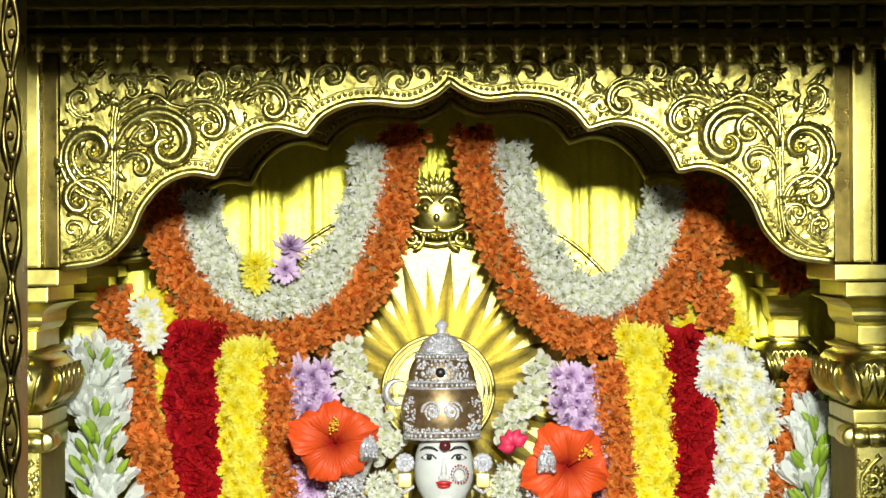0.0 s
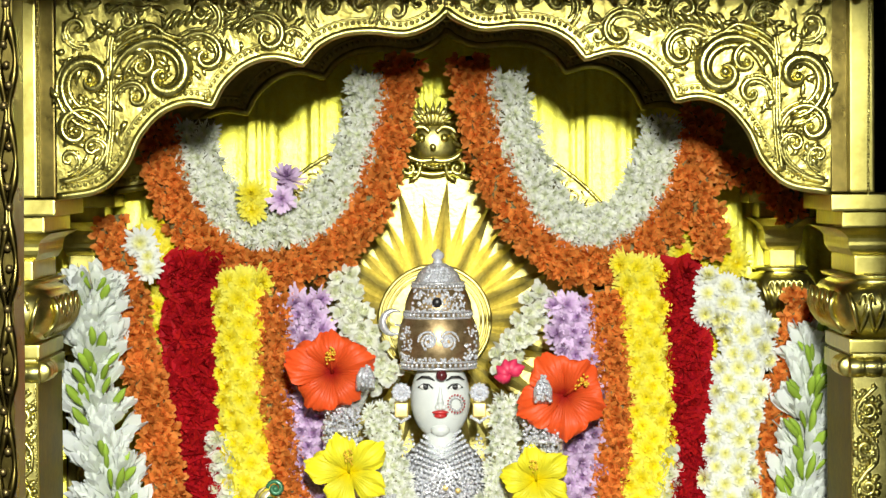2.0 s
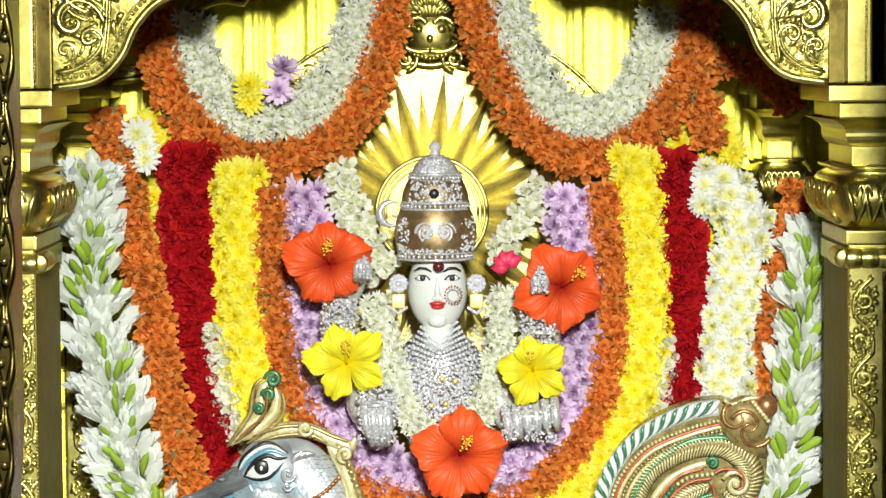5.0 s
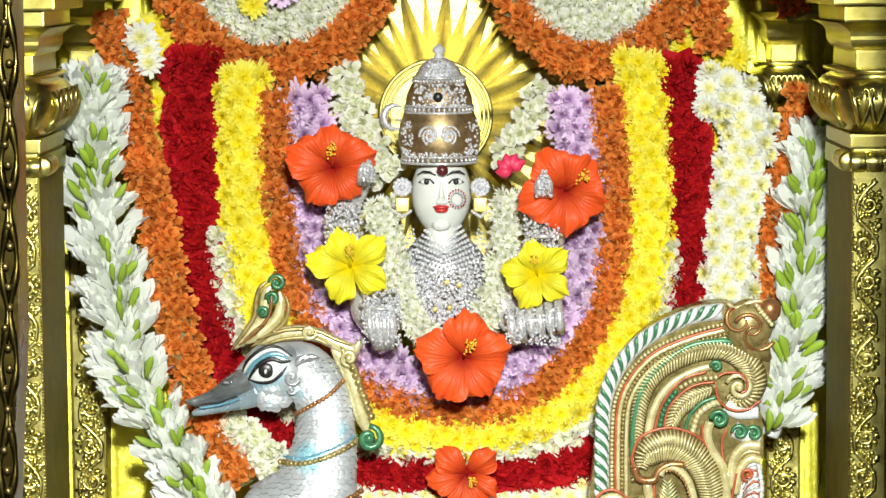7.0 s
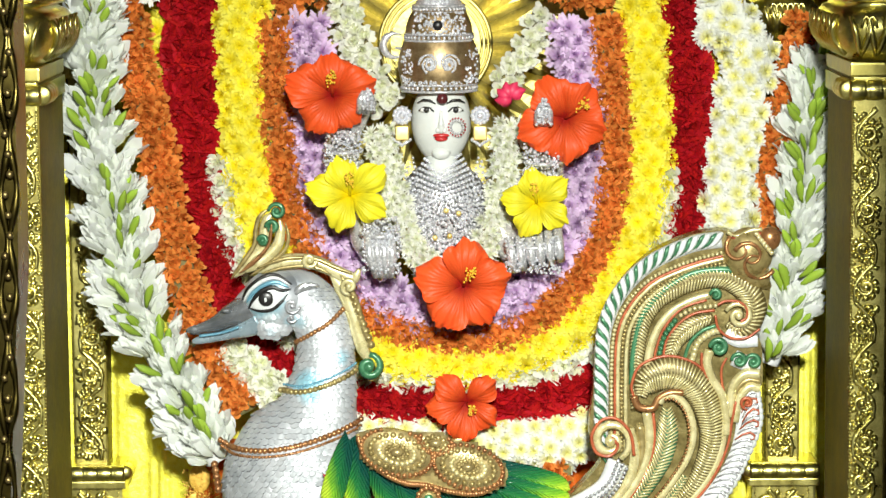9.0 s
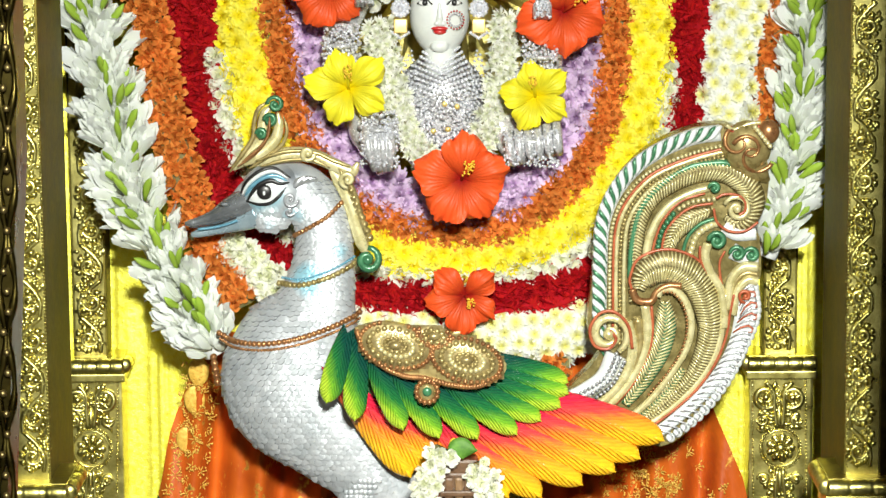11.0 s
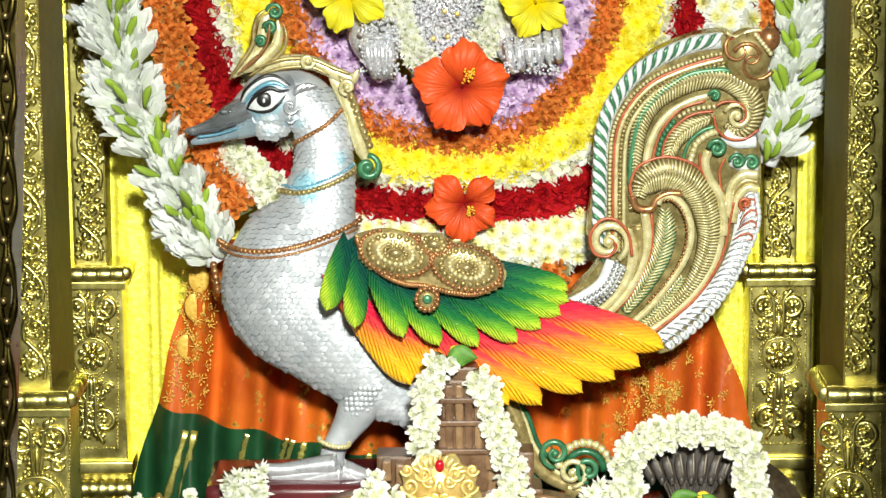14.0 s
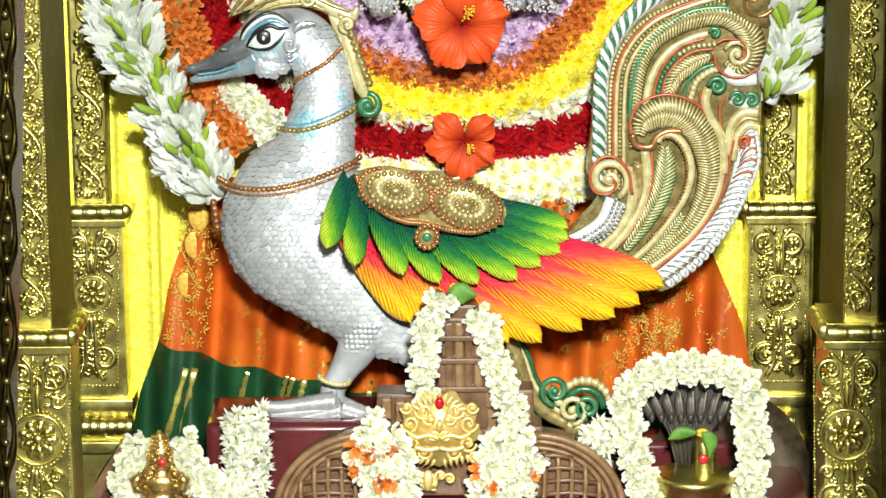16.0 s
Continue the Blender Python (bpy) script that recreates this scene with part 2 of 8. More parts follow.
# ---- brass shrine ----
def vine(bm, u0, u1, v0, v1, y, period=66, wide=5.4):
    """A climbing scroll in relief between two plan columns, from row v0 down to v1."""
    n = max(1, round((v1 - v0) / period))
    p = (v1 - v0) / n
    for i in range(n):
        f = i / max(1, n - 1)
        a, b = u0[0] + (u0[1] - u0[0]) * f, u1[0] + (u1[1] - u1[0]) * f
        m, w, v, s = (a + b) / 2, (b - a) / 2, v0 + p * i, 1 if i % 2 else -1
        tube(bm, [P(q[0], q[1], y) for q in spline([(m - s * w * 0.75, v), (m + s * w * 0.2, v + p * 0.3), (m + s * w * 0.8, v + p * 0.62), (m + s * w * 0.75, v + p)], 5)], S(wide * 0.8, y), 5)
        scroll(bm, m - s * w * 0.12, v + p * 0.62, w * 0.62, 90 - s * 90, 1.4, y, wide, s)
        for k in range(9):
            g = 360 / 9 * k + i * 31
            leaf(bm, m - s * w * 0.12 + w * 0.62 * math.cos(radians(g)), v + p * 0.62 + w * 0.62 * math.sin(radians(g)), g + 30, w * 0.6, wide * 1.35, y, 0.5, 0.7)
        for k in range(5):
            leaf(bm, m + s * w * (0.9 - 0.1 * k), v + p * (0.1 + 0.06 * k), 90 - s * (30 + 35 * k), w * 0.55, wide * 1.2, y, 0.5 * s)
        for k in range(3):
            ball(bm, P(m + s * w * (0.35 + 0.2 * k), v + p * (0.14 + 0.07 * k), y), S(wide, y), 7, 5)
        rv_ = random.Random(i)
        for k in range(16):
            leaf(bm, rv_.uniform(a + 3, b - 3), v + rv_.uniform(0, p), rv_.uniform(0, 360), w * 0.55, wide * 1.0, y + 0.0004, rv_.choice((-0.8, 0.8)), 0.8)


def rosette(bm, u, v, r, y, petals=9):
    """A relief flower in a ring."""
    for k in range(40):
        a = 2 * math.pi * k / 40
        ball(bm, P(u + r * 1.0 * math.cos(a), v + r * math.sin(a), y), S(r * 0.075, y), 6, 4)
    tube(bm, [P(u + r * 0.88 * math.cos(a * math.pi / 14), v + r * 0.88 * math.sin(a * math.pi / 14), y) for a in range(29)], S(r * 0.05, y), 5)
    for k in range(petals):
        a = 360 / petals * k
        ball(bm, P(u + r * 0.55 * math.cos(radians(a)), v + r * 0.55 * math.sin(radians(a)), y), S(r * 0.20, y), 10, 7, (1, 0.6, 1))
        leaf(bm, u + r * 0.2 * math.cos(radians(a)), v + r * 0.2 * math.sin(radians(a)), a, r * 0.5, r * 0.15, y - 0.0015, 0.0, 0.9)
    ball(bm, P(u, v, y), S(r * 0.24, y), 14, 8, (1, 0.7, 1))


def base_relief(bm, u0, u1, v0, v1, y, ru, rv, rr):
    """Panel with a rosette in the middle, volutes and acanthus above and below, and a beaded frame."""
    m, w = (u0 + u1) / 2, (u1 - u0) / 2
    for up, ve in ((-1, v0), (1, v1)):
        room = abs(ve - rv) - rr
        for s in (-1, 1):
            scroll(bm, m + s * w * 0.5, rv + up * (rr + room * 0.62), min(w * 0.44, room * 0.34), 90 + 90 * s, 1.6, y, 6.0, s * up)
            scroll(bm, m + s * w * 0.62, rv + up * (rr + room * 0.16), w * 0.2, 90 - 90 * s, 1.3, y, 4.6, -s * up)
            tube(bm, [P(a, b, y) for a, b in spline([(m + s * w * 0.1, rv + up * rr), (m + s * w * 0.18, rv + up * (rr + room * 0.4)), (m + s * w * 0.2, rv + up * (rr + room * 0.72)), (m + s * w * 0.5, rv + up * (rr + room * 0.93))], 5)], S(5, y), 5)
            for k in range(7):
                leaf(bm, m + s * w * (0.2 + 0.07 * k), rv + up * (rr + room * (0.8 - 0.1 * k)), (-60 if up < 0 else 60) + s * 25 * k, w * 0.3, 6.4, y, 0.5 * s)
        leaf(bm, m, rv + up * rr, 90 * up, room * 0.5, 7, y, 0, 0.8)
        for k in range(4):
            ball(bm, P(m, rv + up * (rr + room * (0.55 + 0.1 * k)), y), S(5 - k, y), 8, 6)
    rq = random.Random(int(u0))
    for _ in range(220):
        a, b = rq.uniform(u0 + 20, u1 - 20), rq.uniform(v0 + 20, v1 - 20)
        if math.hypot(a - ru, b - rv) > rr * 1.15:
            leaf(bm, a, b, math.degrees(math.atan2(b - rv, a - ru)) + rq.uniform(40, 120) * (1 if a > ru else -1), rq.uniform(12, 20), rq.uniform(4.6, 6.6), y + 0.0005, rq.choice((-0.8, 0.8)), 0.8)
    rosette(bm, ru, rv, rr, y)
    for a, b, c, d in ((u0, v0, u1, v0), (u0, v1, u1, v1), (u0, v0, u0, v1), (u1, v0, u1, v1)):
        n = int(max(abs(c - a), abs(d - b)) / 6)
        for k in range(n + 1):
            ball(bm, P(a + (c - a) * k / n, b + (d - b) * k / n, y), S(2.4, y), 5, 4)


def reel_row(bm, a, b, r, n):
    """A horizontal roll with eggs and fillets on it, from a to b."""
    a, b = Vector(a), Vector(b)
    pts, rad = [], []
    for i in range(n * 10 + 1):
        f = i / (n * 10)
        c = (f * n) % 1
        pts.append(a.lerp(b, f))
        rad.append(r * (0.80 + 0.20 * math.sin(math.pi * c) ** 0.6) if 0.16 < c < 0.84 else r * (0.98 if 0.06 < c < 0.94 else 0.78))
    tube(bm, pts, rad, 12)


def pillar(name, side, xin, width, y0, y1, zs, label, relief):
    """A square brass pillar. side -1: west. xin: inner face; zs: heights of slab, corbel, pot, rings, shaft and base."""
    p = thing(name, label, "pillar", "shrine pillars")
    xo = xin + side * width

    def blk(z0, z1, out, bev=0.003, bm=None, back=None):
        bm = bm or bmesh.new()
        xs = sorted((xin - side * out, xo + side * out))
        return box(bm, (xs[0], y0 - out, z0), (xs[1], (y1 if back is None else back) + out, z1), bev)

    cx, cy = (xin + xo) / 2, (y0 + y1) / 2
    part("capital_slab", blk(zs["cap0"], zs["cap1"], 0.028), BRASS_SMOOTH, p, smooth=False)
    bm = blk(zs["cap0"] - 0.022, zs["cap0"], 0.012)
    part("fillet", bm, BRASS_SMOOTH, p, smooth=False)
    # corbel that sweeps inwards
    bm = bmesh.new()
    rows = []
    h0, h1 = zs["neck1"], zs["cap0"] - 0.022
    for i in range(9):
        f = i / 8
        o = -0.004 + 0.026 * f ** 2 + 0.004 * math.sin(f * math.pi * 2)
        z = h0 + (h1 - h0) * f
        xs = sorted((xin - side * o, xo + side * o))
        rows.append([bm.verts.new(c) for c in ((xs[0], y0 - o, z), (xs[1], y0 - o, z), (xs[1], y1 + o, z), (xs[0], y1 + o, z))])
    for r0, r1 in zip(rows, rows[1:]):
        for k in range(4):
            bm.faces.new((r0[k], r0[(k + 1) % 4], r1[(k + 1) % 4], r1[k]))
    part("corbel", bm, BRASS_SMOOTH, p, smooth=False)
    part("neck", blk(zs["pot1"], zs["neck1"], -0.006), BRASS_SMOOTH, p, smooth=False)
    # swelling pot with relief leaves
    bm = bmesh.new()
    rows, n = [], 28
    prof = [(-0.006, 0), (0.004, 0.06), (0.018, 0.22), (0.025, 0.45), (0.024, 0.66), (0.014, 0.83), (-0.002, 0.92), (0.012, 0.94), (0.014, 0.99), (-0.004, 1.0)]
    for o, f in prof:
        z = zs["pot0"] + (zs["pot1"] - zs["pot0"]) * f
        ring = []
        for k in range(n):
            a = 2 * math.pi * (k + 0.5) / n
            ca, sa = math.cos(a), math.sin(a)
            q = (abs(ca) ** 5 + abs(sa) ** 5) ** (-1 / 5)
            ring.append(bm.verts.new((cx + (width / 2 + o) * ca * q, cy + ((y1 - y0) / 2 + o) * sa * q, z)))
        rows.append(ring)
    for r0, r1 in zip(rows, rows[1:]):
        for k in range(n):
            bm.faces.new((r0[k], r0[(k + 1) % n], r1[(k + 1) % n], r1[k]))
    part("pot", bm, BRASS, p)
    bm = bmesh.new()
    zp = zs["pot1"] - zs["pot0"]
    for k in range(5):
        x = xin + side * width * (0.1 + 0.2 * k)
        for s in (-1, 1):
            tube(bm, [(x + s * 0.003 * j, y0 - 0.008 - 0.018 * math.sin(j * 0.5), zs["pot0"] + zp * (0.12 + 0.12 * j)) for j in range(6)], [0.003, 0.0045, 0.005, 0.0045, 0.0035, 0.003], 5)
    for k in range(9):
        y = y0 + (y1 - y0) * (0.06 + 0.11 * k)
        tube(bm, [(xin - side * (0.006 + 0.019 * math.sin(j * 0.5)), y + 0.004 * math.sin(j * 1.3 + k), zs["pot0"] + zp * (0.12 + 0.12 * j)) for j in range(6)], 0.0042, 5)
    for k in range(3):
        for sgn in (-1, 1):
            zz = zs["pot0"] + zp * 0.55
            xx = xin + side * width * (0.18 + 0.32 * k)
            tube(bm, [(xx + sgn * (0.004 + 0.006 * math.cos(j * 0.6)) * (1 - j / 14), y0 - 0.026, zz + (0.018 * math.sin(j * 0.6)) * (1 - j / 14)) for j in range(13)], 0.0022, 5)
    for k in range(4):
        yy = y0 + (y1 - y0) * (0.15 + 0.22 * k)
        tube(bm, [(xin - side * 0.026, yy + 0.012 * math.cos(j * 0.6) * (1 - j / 14), zs["pot0"] + zp * 0.55 + 0.02 * math.sin(j * 0.6) * (1 - j / 14)) for j in range(13)], 0.0024, 5)
    part("pot_relief", bm, BRASS, p)
    part("ring", blk(zs["ring0"], zs["pot0"], 0.002), BRASS_SMOOTH, p, smooth=False)
    # rolls under the pot and on the base
    for nm, zc, r, o in (("roll", zs["roll"], zs["rollr"], 0.004), ("base_roll", zs["base1"] + zs["baser"], zs["baser"], 0.026)):
        bm = bmesh.new()
        xs = (xin - side * o, xo + side * o)
        reel_row(bm, (xs[0], y0 - o, zc), (xs[1], y0 - o, zc), r, 5)
        reel_row(bm, (xs[0], y0 - o, zc), (xs[0], y0 + 0.06 + o, zc), r, 3)
        part(nm, bm, BRASS, p)
    bm = bmesh.new()
    blk(zs["roll"] - zs["rollr"] * 0.9, zs["roll"] + zs["rollr"] * 0.9, 0.003, 0.001, bm)
    blk(zs["base1"], zs["base1"] + 2 * zs["baser"], 0.024, 0.001, bm, y0 + 0.07)
    part("collar", bm, BRASS_SMOOTH, p, smooth=False)
    # shaft sides take the darkened brass as shade, the front plate the bright one
    part("shaft", blk(PLAT, zs["ring0"], 0.0, 0.004), BRASS_SHADED, p, smooth=False)
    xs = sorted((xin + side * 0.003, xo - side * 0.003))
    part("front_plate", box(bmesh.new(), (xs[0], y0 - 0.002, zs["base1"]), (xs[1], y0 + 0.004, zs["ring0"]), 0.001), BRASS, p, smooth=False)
    bm = blk(PLAT, zs["base1"] - 0.006, 0.022, 0.004, None, y0 + 0.07)
    blk(zs["base1"] - 0.012, zs["base1"], 0.027, 0.002, bm, y0 + 0.07)
    part("base", bm, BRASS, p, smooth=False)
    if "low" in zs:
        bm = blk(zs["low"] - 0.02, zs["low"], 0.032, 0.003)
        blk(zs["low"] - 0.085, zs["low"] - 0.065, 0.034, 0.003, bm)
        reel_row(bm, (xin - side * 0.03, y0 - 0.03, zs["low"] - 0.042), (xo, y0 - 0.03, zs["low"] - 0.042), 0.016, 6)
        part("plinth_roll", bm, BRASS, p)
    bm = bmesh.new()
    relief(bm)
    part("relief_scrolls", bm, BRASS, p)
    return p


FY, FB, RY, RB = -0.36, -0.13, 0.10, 0.24


def levels(u, y, **v):
    z = {k: P(u, a, y).z for k, a in v.items()}
    return z


for side, ui, uo in ((-1, 78, 1), (1, 1501, 1)):
    zs = levels(60 if side < 0 else 1530, FY, cap1=-9, cap0=20, neck1=100, pot1=134, pot0=248, ring0=274, roll=296, base1=1194)
    if side > 0:
        zs = levels(1530, FY, cap1=-19, cap0=10, neck1=90, pot1=124, pot0=238, ring0=264, roll=286, base1=1184)
    zs["rollr"], zs["baser"] = S(19, FY), S(16, FY)
    xin = (P(67.5, 400, FY).x + P(98, 1100, FY).x) / 2 if side < 0 else (P(1506.5, 400, FY).x + P(1495, 1100, FY).x) / 2

    def rel(bm, side=side):
        if side < 0:
            vine(bm, (18, 42), (62, 88), 330, 1150, FY - 0.004)
            base_relief(bm, 12, 128, 1214, 1520, FY - 0.025, 72, 1367, 50)
            for k in range(136):
                ball(bm, P(64 + 28 * k / 135, 326 + k * 6.1, FY - 0.003), S(2.6, FY), 5, 4)
        else:
            vine(bm, (1513, 1500), (1557, 1545), 320, 1140, FY - 0.004)
            base_relief(bm, 1443, 1560, 1206, 1510, FY - 0.025, 1499, 1358, 50)
            for k in range(136):
                ball(bm, P(1511 - 12 * k / 135, 318 + k * 6.1, FY - 0.003), S(2.6, FY), 5, 4)

    pillar("front_pillar", side, xin, 0.10, FY, FB, zs, "tall square brass pillar with embossed scrollwork and pot capital", rel)

for side in (-1, 1):
    u = 160 if side < 0 else 1382
    zs = levels(u, RY, cap1=-17, cap0=4, neck1=90, pot1=120, pot0=210, ring0=230, roll=250, base1=972, low=1286)
    if side > 0:
        zs = levels(u, RY, cap1=-26, cap0=-4, neck1=80, pot1=110, pot0=200, ring0=220, roll=240, base1=966, low=1278)
    zs["rollr"], zs["baser"] = S(16, RY), S(14, RY)
    xin = P(190, 800, RY).x if side < 0 else P(1355, 800, RY).x

    def rel(bm, side=side):
        if side < 0:
            vine(bm, (136, 139), (182, 187), 300, 940, RY - 0.004, 62, 5.0)
            base_relief(bm, 118, 212, 992, 1272, RY - 0.024, 166, 1110, 36)
            scroll(bm, 200, 1345, 20, 0, 1.6, RY - 0.022, 3.5)
            for k in range(8):
                leaf(bm, 170 + 6 * k, 1345, 45 * k, 18, 4, RY - 0.022)
        else:
            vine(bm, (1358, 1360), (1402, 1404), 300, 935, RY - 0.004, 62, 5.0)
            base_relief(bm, 1334, 1428, 986, 1264, RY - 0.024, 1383, 1108, 36)
            scroll(bm, 1350, 1340, 20, 0, 1.6, RY - 0.022, 3.5)
            for k in range(8):
                leaf(bm, 1340 + 6 * k, 1340, 45 * k, 18, 4, RY - 0.022)

    pillar("rear_pillar", side, xin, 0.050, RY, RB, zs, "square brass pillar behind the garlands with embossed scrollwork", rel)

# front arch: five-lobed cusped opening
AX = 787
LOBES = [(0, -338), (-26, -318), (-70, -303), (-130, -308), (-182, -302), (-222, -282), (-250, -250)]
LOBES2 = [(-250, -250), (-300, -262), (-348, -250), (-388, -216), (-410, -176)]
LOBES3 = [(-410, -176), (-455, -182), (-502, -164), (-540, -122), (-566, -68), (-610, -28), (-684, -14)]


def arch_edge(scale=1.0, drop=0.0, shift=0.0):
    half = []
    for seg in (LOBES, LOBES2, LOBES3):
        half += [(p[0], p[1]) for p in spline(seg, 7)][(1 if half else 0):]
    half = [(a * scale, -338 + (b + 338) * scale + drop) for a, b in half]
    full = [(AX + shift + a, b + 4) for a, b in half[::-1]] + [(AX + shift - a, b - 6) for a, b in half[1:]]
    return full


def arch(name, label, y, scale, drop, shift, top, mat, beads=True):
    ob = thing(name, label, "arch")
    edge = arch_edge(scale, drop, shift)
    bm = bmesh.new()
    lo = [bm.verts.new(P(a, b, y)) for a, b in edge]
    hi = [bm.verts.new(P(a, top, y)) for a, b in edge]
    for i in range(len(edge) - 1):
        bm.faces.new((lo[i], lo[i + 1], hi[i + 1], hi[i]))
    r = bmesh.ops.extrude_face_region(bm, geom=bm.faces[:])
    for v in r["geom"]:
        if isinstance(v, bmesh.types.BMVert):
            v.co.y += 0.035
    # the embossed panel gets the darkened ground behind its foliage
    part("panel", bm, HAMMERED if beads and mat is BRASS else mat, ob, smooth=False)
    bm = bmesh.new()
    tube(bm, [P(a, b - 4 * scale, y - 0.002) for a, b in edge], S(7 * scale, y), 8)
    part("rim_moulding", bm, mat, ob)
    if beads:
        bm, last = bmesh.new(), None
        inner = []
        for i in range(1, len(edge) - 1):
            du, dv = edge[i + 1][0] - edge[i - 1][0], edge[i + 1][1] - edge[i - 1][1]
            L = math.hypot(du, dv) or 1
            inner.append((edge[i][0] + dv / L * 19, edge[i][1] - du / L * 19))
        tube(bm, [P(a, b, y - 0.001) for a, b in [(p[0] + 0, p[1] - 7) for p in inner]], S(2.5, y), 5)
        acc = 0
        for p, q in zip(inner, inner[1:]):
            L = math.hypot(q[0] - p[0], q[1] - p[1])
            while acc < L:
                f = acc / max(L, 1e-6)
                ball(bm, P(p[0] + (q[0] - p[0]) * f, p[1] + (q[1] - p[1]) * f, y - 0.001), S(4.2, y), 6, 4)
                acc += 10.5
            acc -= L
        part("beading", bm, mat, ob)
    return ob


fa = arch("front_arch", "cusped brass arch with embossed scroll foliage and beaded rim", FY, 1.0, 0, 0, -400, BRASS)
bm = bmesh.new()


def above_rim(u):
    """Row of the front arch's rim over plan column u."""
    e = arch_edge()
    for (a, b), (c, d) in zip(e, e[1:]):
        if a <= u <= c:
            return min(b, d)
    return 0


def acanthus(bm, u, v, r, start, sense, y, turns=1.35):
    """A fat leafy scroll: a tightening double ridge that starts r out at angle start, with lobes along its inner side."""
    k = int(26 * turns)
    lines = {1.0: [], 0.76: [], 1.19: []}
    sizes = {1.0: 0.15, 0.76: 0.11, 1.19: 0.085}
    rad = {q: [] for q in lines}
    for i in range(k + 1):
        f = i / k
        th = f * turns * 2 * math.pi
        a = radians(start) + sense * th
        rr = r * math.exp(-0.26 * th)
        for q in lines:
            lines[q].append(P(u + rr * q * math.cos(a), v + rr * q * math.sin(a), y - (0.003 if q == 1.0 else 0.001)))
            rad[q].append(S(max(1.3, r * sizes[q] * math.sin(math.pi * (0.12 + 0.8 * f)) * (1.05 - 0.35 * f)), y))
        if 2 < i < k * 0.5 and i % 3 == 0:
            leaf(bm, u + rr * 0.93 * math.cos(a), v + rr * 0.93 * math.sin(a), math.degrees(a) + sense * 122, rr * 0.55, max(4.5, rr * 0.16), y - 0.001, 0.5 * sense, 0.8)
        if 1 < i < k * 0.42 and i % 4 == 1:
            leaf(bm, u + rr * 1.1 * math.cos(a), v + rr * 1.1 * math.sin(a), math.degrees(a) + sense * 58, rr * 0.5, max(4.5, rr * 0.15), y - 0.001, 0.6 * sense, 0.8)
    for q in lines:
        tube(bm, lines[q], rad[q], 7, 0.9)
    ball(bm, P(u, v, y - 0.001), S(max(3.5, r * 0.115), y), 9, 6)


fill = random.Random(11)
for _ in range(1100):
    u, v = fill.uniform(112, 1462), fill.uniform(-392, -40)
    if v < above_rim(u) - 40:
        g = math.degrees(math.sin(u * 0.021) * 2.2 + math.cos(v * 0.027) * 2.4)
        leaf(bm, u, v, g, fill.uniform(20, 36), fill.uniform(5.0, 8.0), FY + 0.0002, fill.choice((-0.8, 0.8)), 0.7)
# centre, outer reach, starting angle, sense
SCROLLS = [(290, -227, 92, 175, 1), (252, -246, 48, 170, 1), (242, -190, 44, 150, 1), (162, -220, 76, 80, 1), (137, -130, 58, 10, -1), (166, -100, 34, 60, -1), (123, -80, 30, 95, -1),
           (140, -312, 36, 60, 1), (366, -262, 56, 195, 1), (360, -338, 46, 90, -1), (476, -296, 54, 195, 1), (516, -290, 30, 0, -1), (585, -350, 44, 120, 1), (641, -352, 38, 60, -1), (704, -342, 34, 150, 1), (742, -356, 24, 30, -1), (228, -325, 34, 200, 1), (415, -350, 36, 30, -1)]
for s in (1, -1):
    for u, v, r, st, sn in SCROLLS:
        acanthus(bm, u if s > 0 else 2 * AX - u, v if s > 0 else v - 8, r, st if s > 0 else 180 - st, sn * s, FY - 0.001)
    stems = [[(188, -60), (196, -120), (199, -200), (199, -262), (204, -300)], [(205, -290), (240, -312), (272, -318), (300, -300), (336, -292)], [(112, -40), (150, -52), (186, -84), (196, -140)]]
    for st in stems:
        for o in (-5, 0, 5):
            tube(bm, [P((a + o if s > 0 else 2 * AX - a - o), b + o * 0.4, FY - (0.001 if o else 0.003)) for a, b in spline(st, 6)], S(3.4 if o else 4.6, FY), 6)
    # feather plume over the second cusp
    for k in range(11):
        a = 292 + k * 13
        leaf(bm, a if s > 0 else 2 * AX - a, -306 - 12 * math.sin(k * 0.33), (-66 if s > 0 else -114) + 3 * k * s, 46 - 1.2 * k, 6.5, FY - 0.001, 0.35 * s, 0.8)
    for k in range(9):
        a = 440 + k * 24
        leaf(bm, a if s > 0 else 2 * AX - a, -352 + 10 * math.sin(k * 1.7), (-70 if k % 2 else -110), 36, 6, FY - 0.001, (0.8 if k % 2 else -0.8), 0.8)
part("scroll_foliage", bm, BRASS_RELIEF, fa)
for s in (-1, 1):
    bm = bmesh.new()
    u0, u1 = (28, 66) if s < 0 else (1506, 1545)
    ubox(bm, u0, -400, u1, -12 if s < 0 else -22, FY - 0.012, FY + 0.03, 0.003)
    part("flat_pilaster", bm, BRASS_SMOOTH, fa, smooth=False)
    # recess beside the pilaster, its shade carried by the dark brass colour
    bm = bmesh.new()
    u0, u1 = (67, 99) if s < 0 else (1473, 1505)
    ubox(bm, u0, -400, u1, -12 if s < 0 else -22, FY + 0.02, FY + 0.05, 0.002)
    part("reveal", bm, BRASS_DARK, fa, smooth=False)
    bm = bmesh.new()
    for k in range(60):
        ball(bm, P(70 if s < 0 else 1538, -392 + k * 6.3, FY - 0.012), S(2.6, FY), 6, 4)
    part("beading", bm, BRASS, fa)

# dark panel added over the gap and the pillar's outer edge
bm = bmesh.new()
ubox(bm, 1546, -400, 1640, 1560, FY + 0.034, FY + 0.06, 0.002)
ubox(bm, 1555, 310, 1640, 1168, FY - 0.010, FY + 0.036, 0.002)
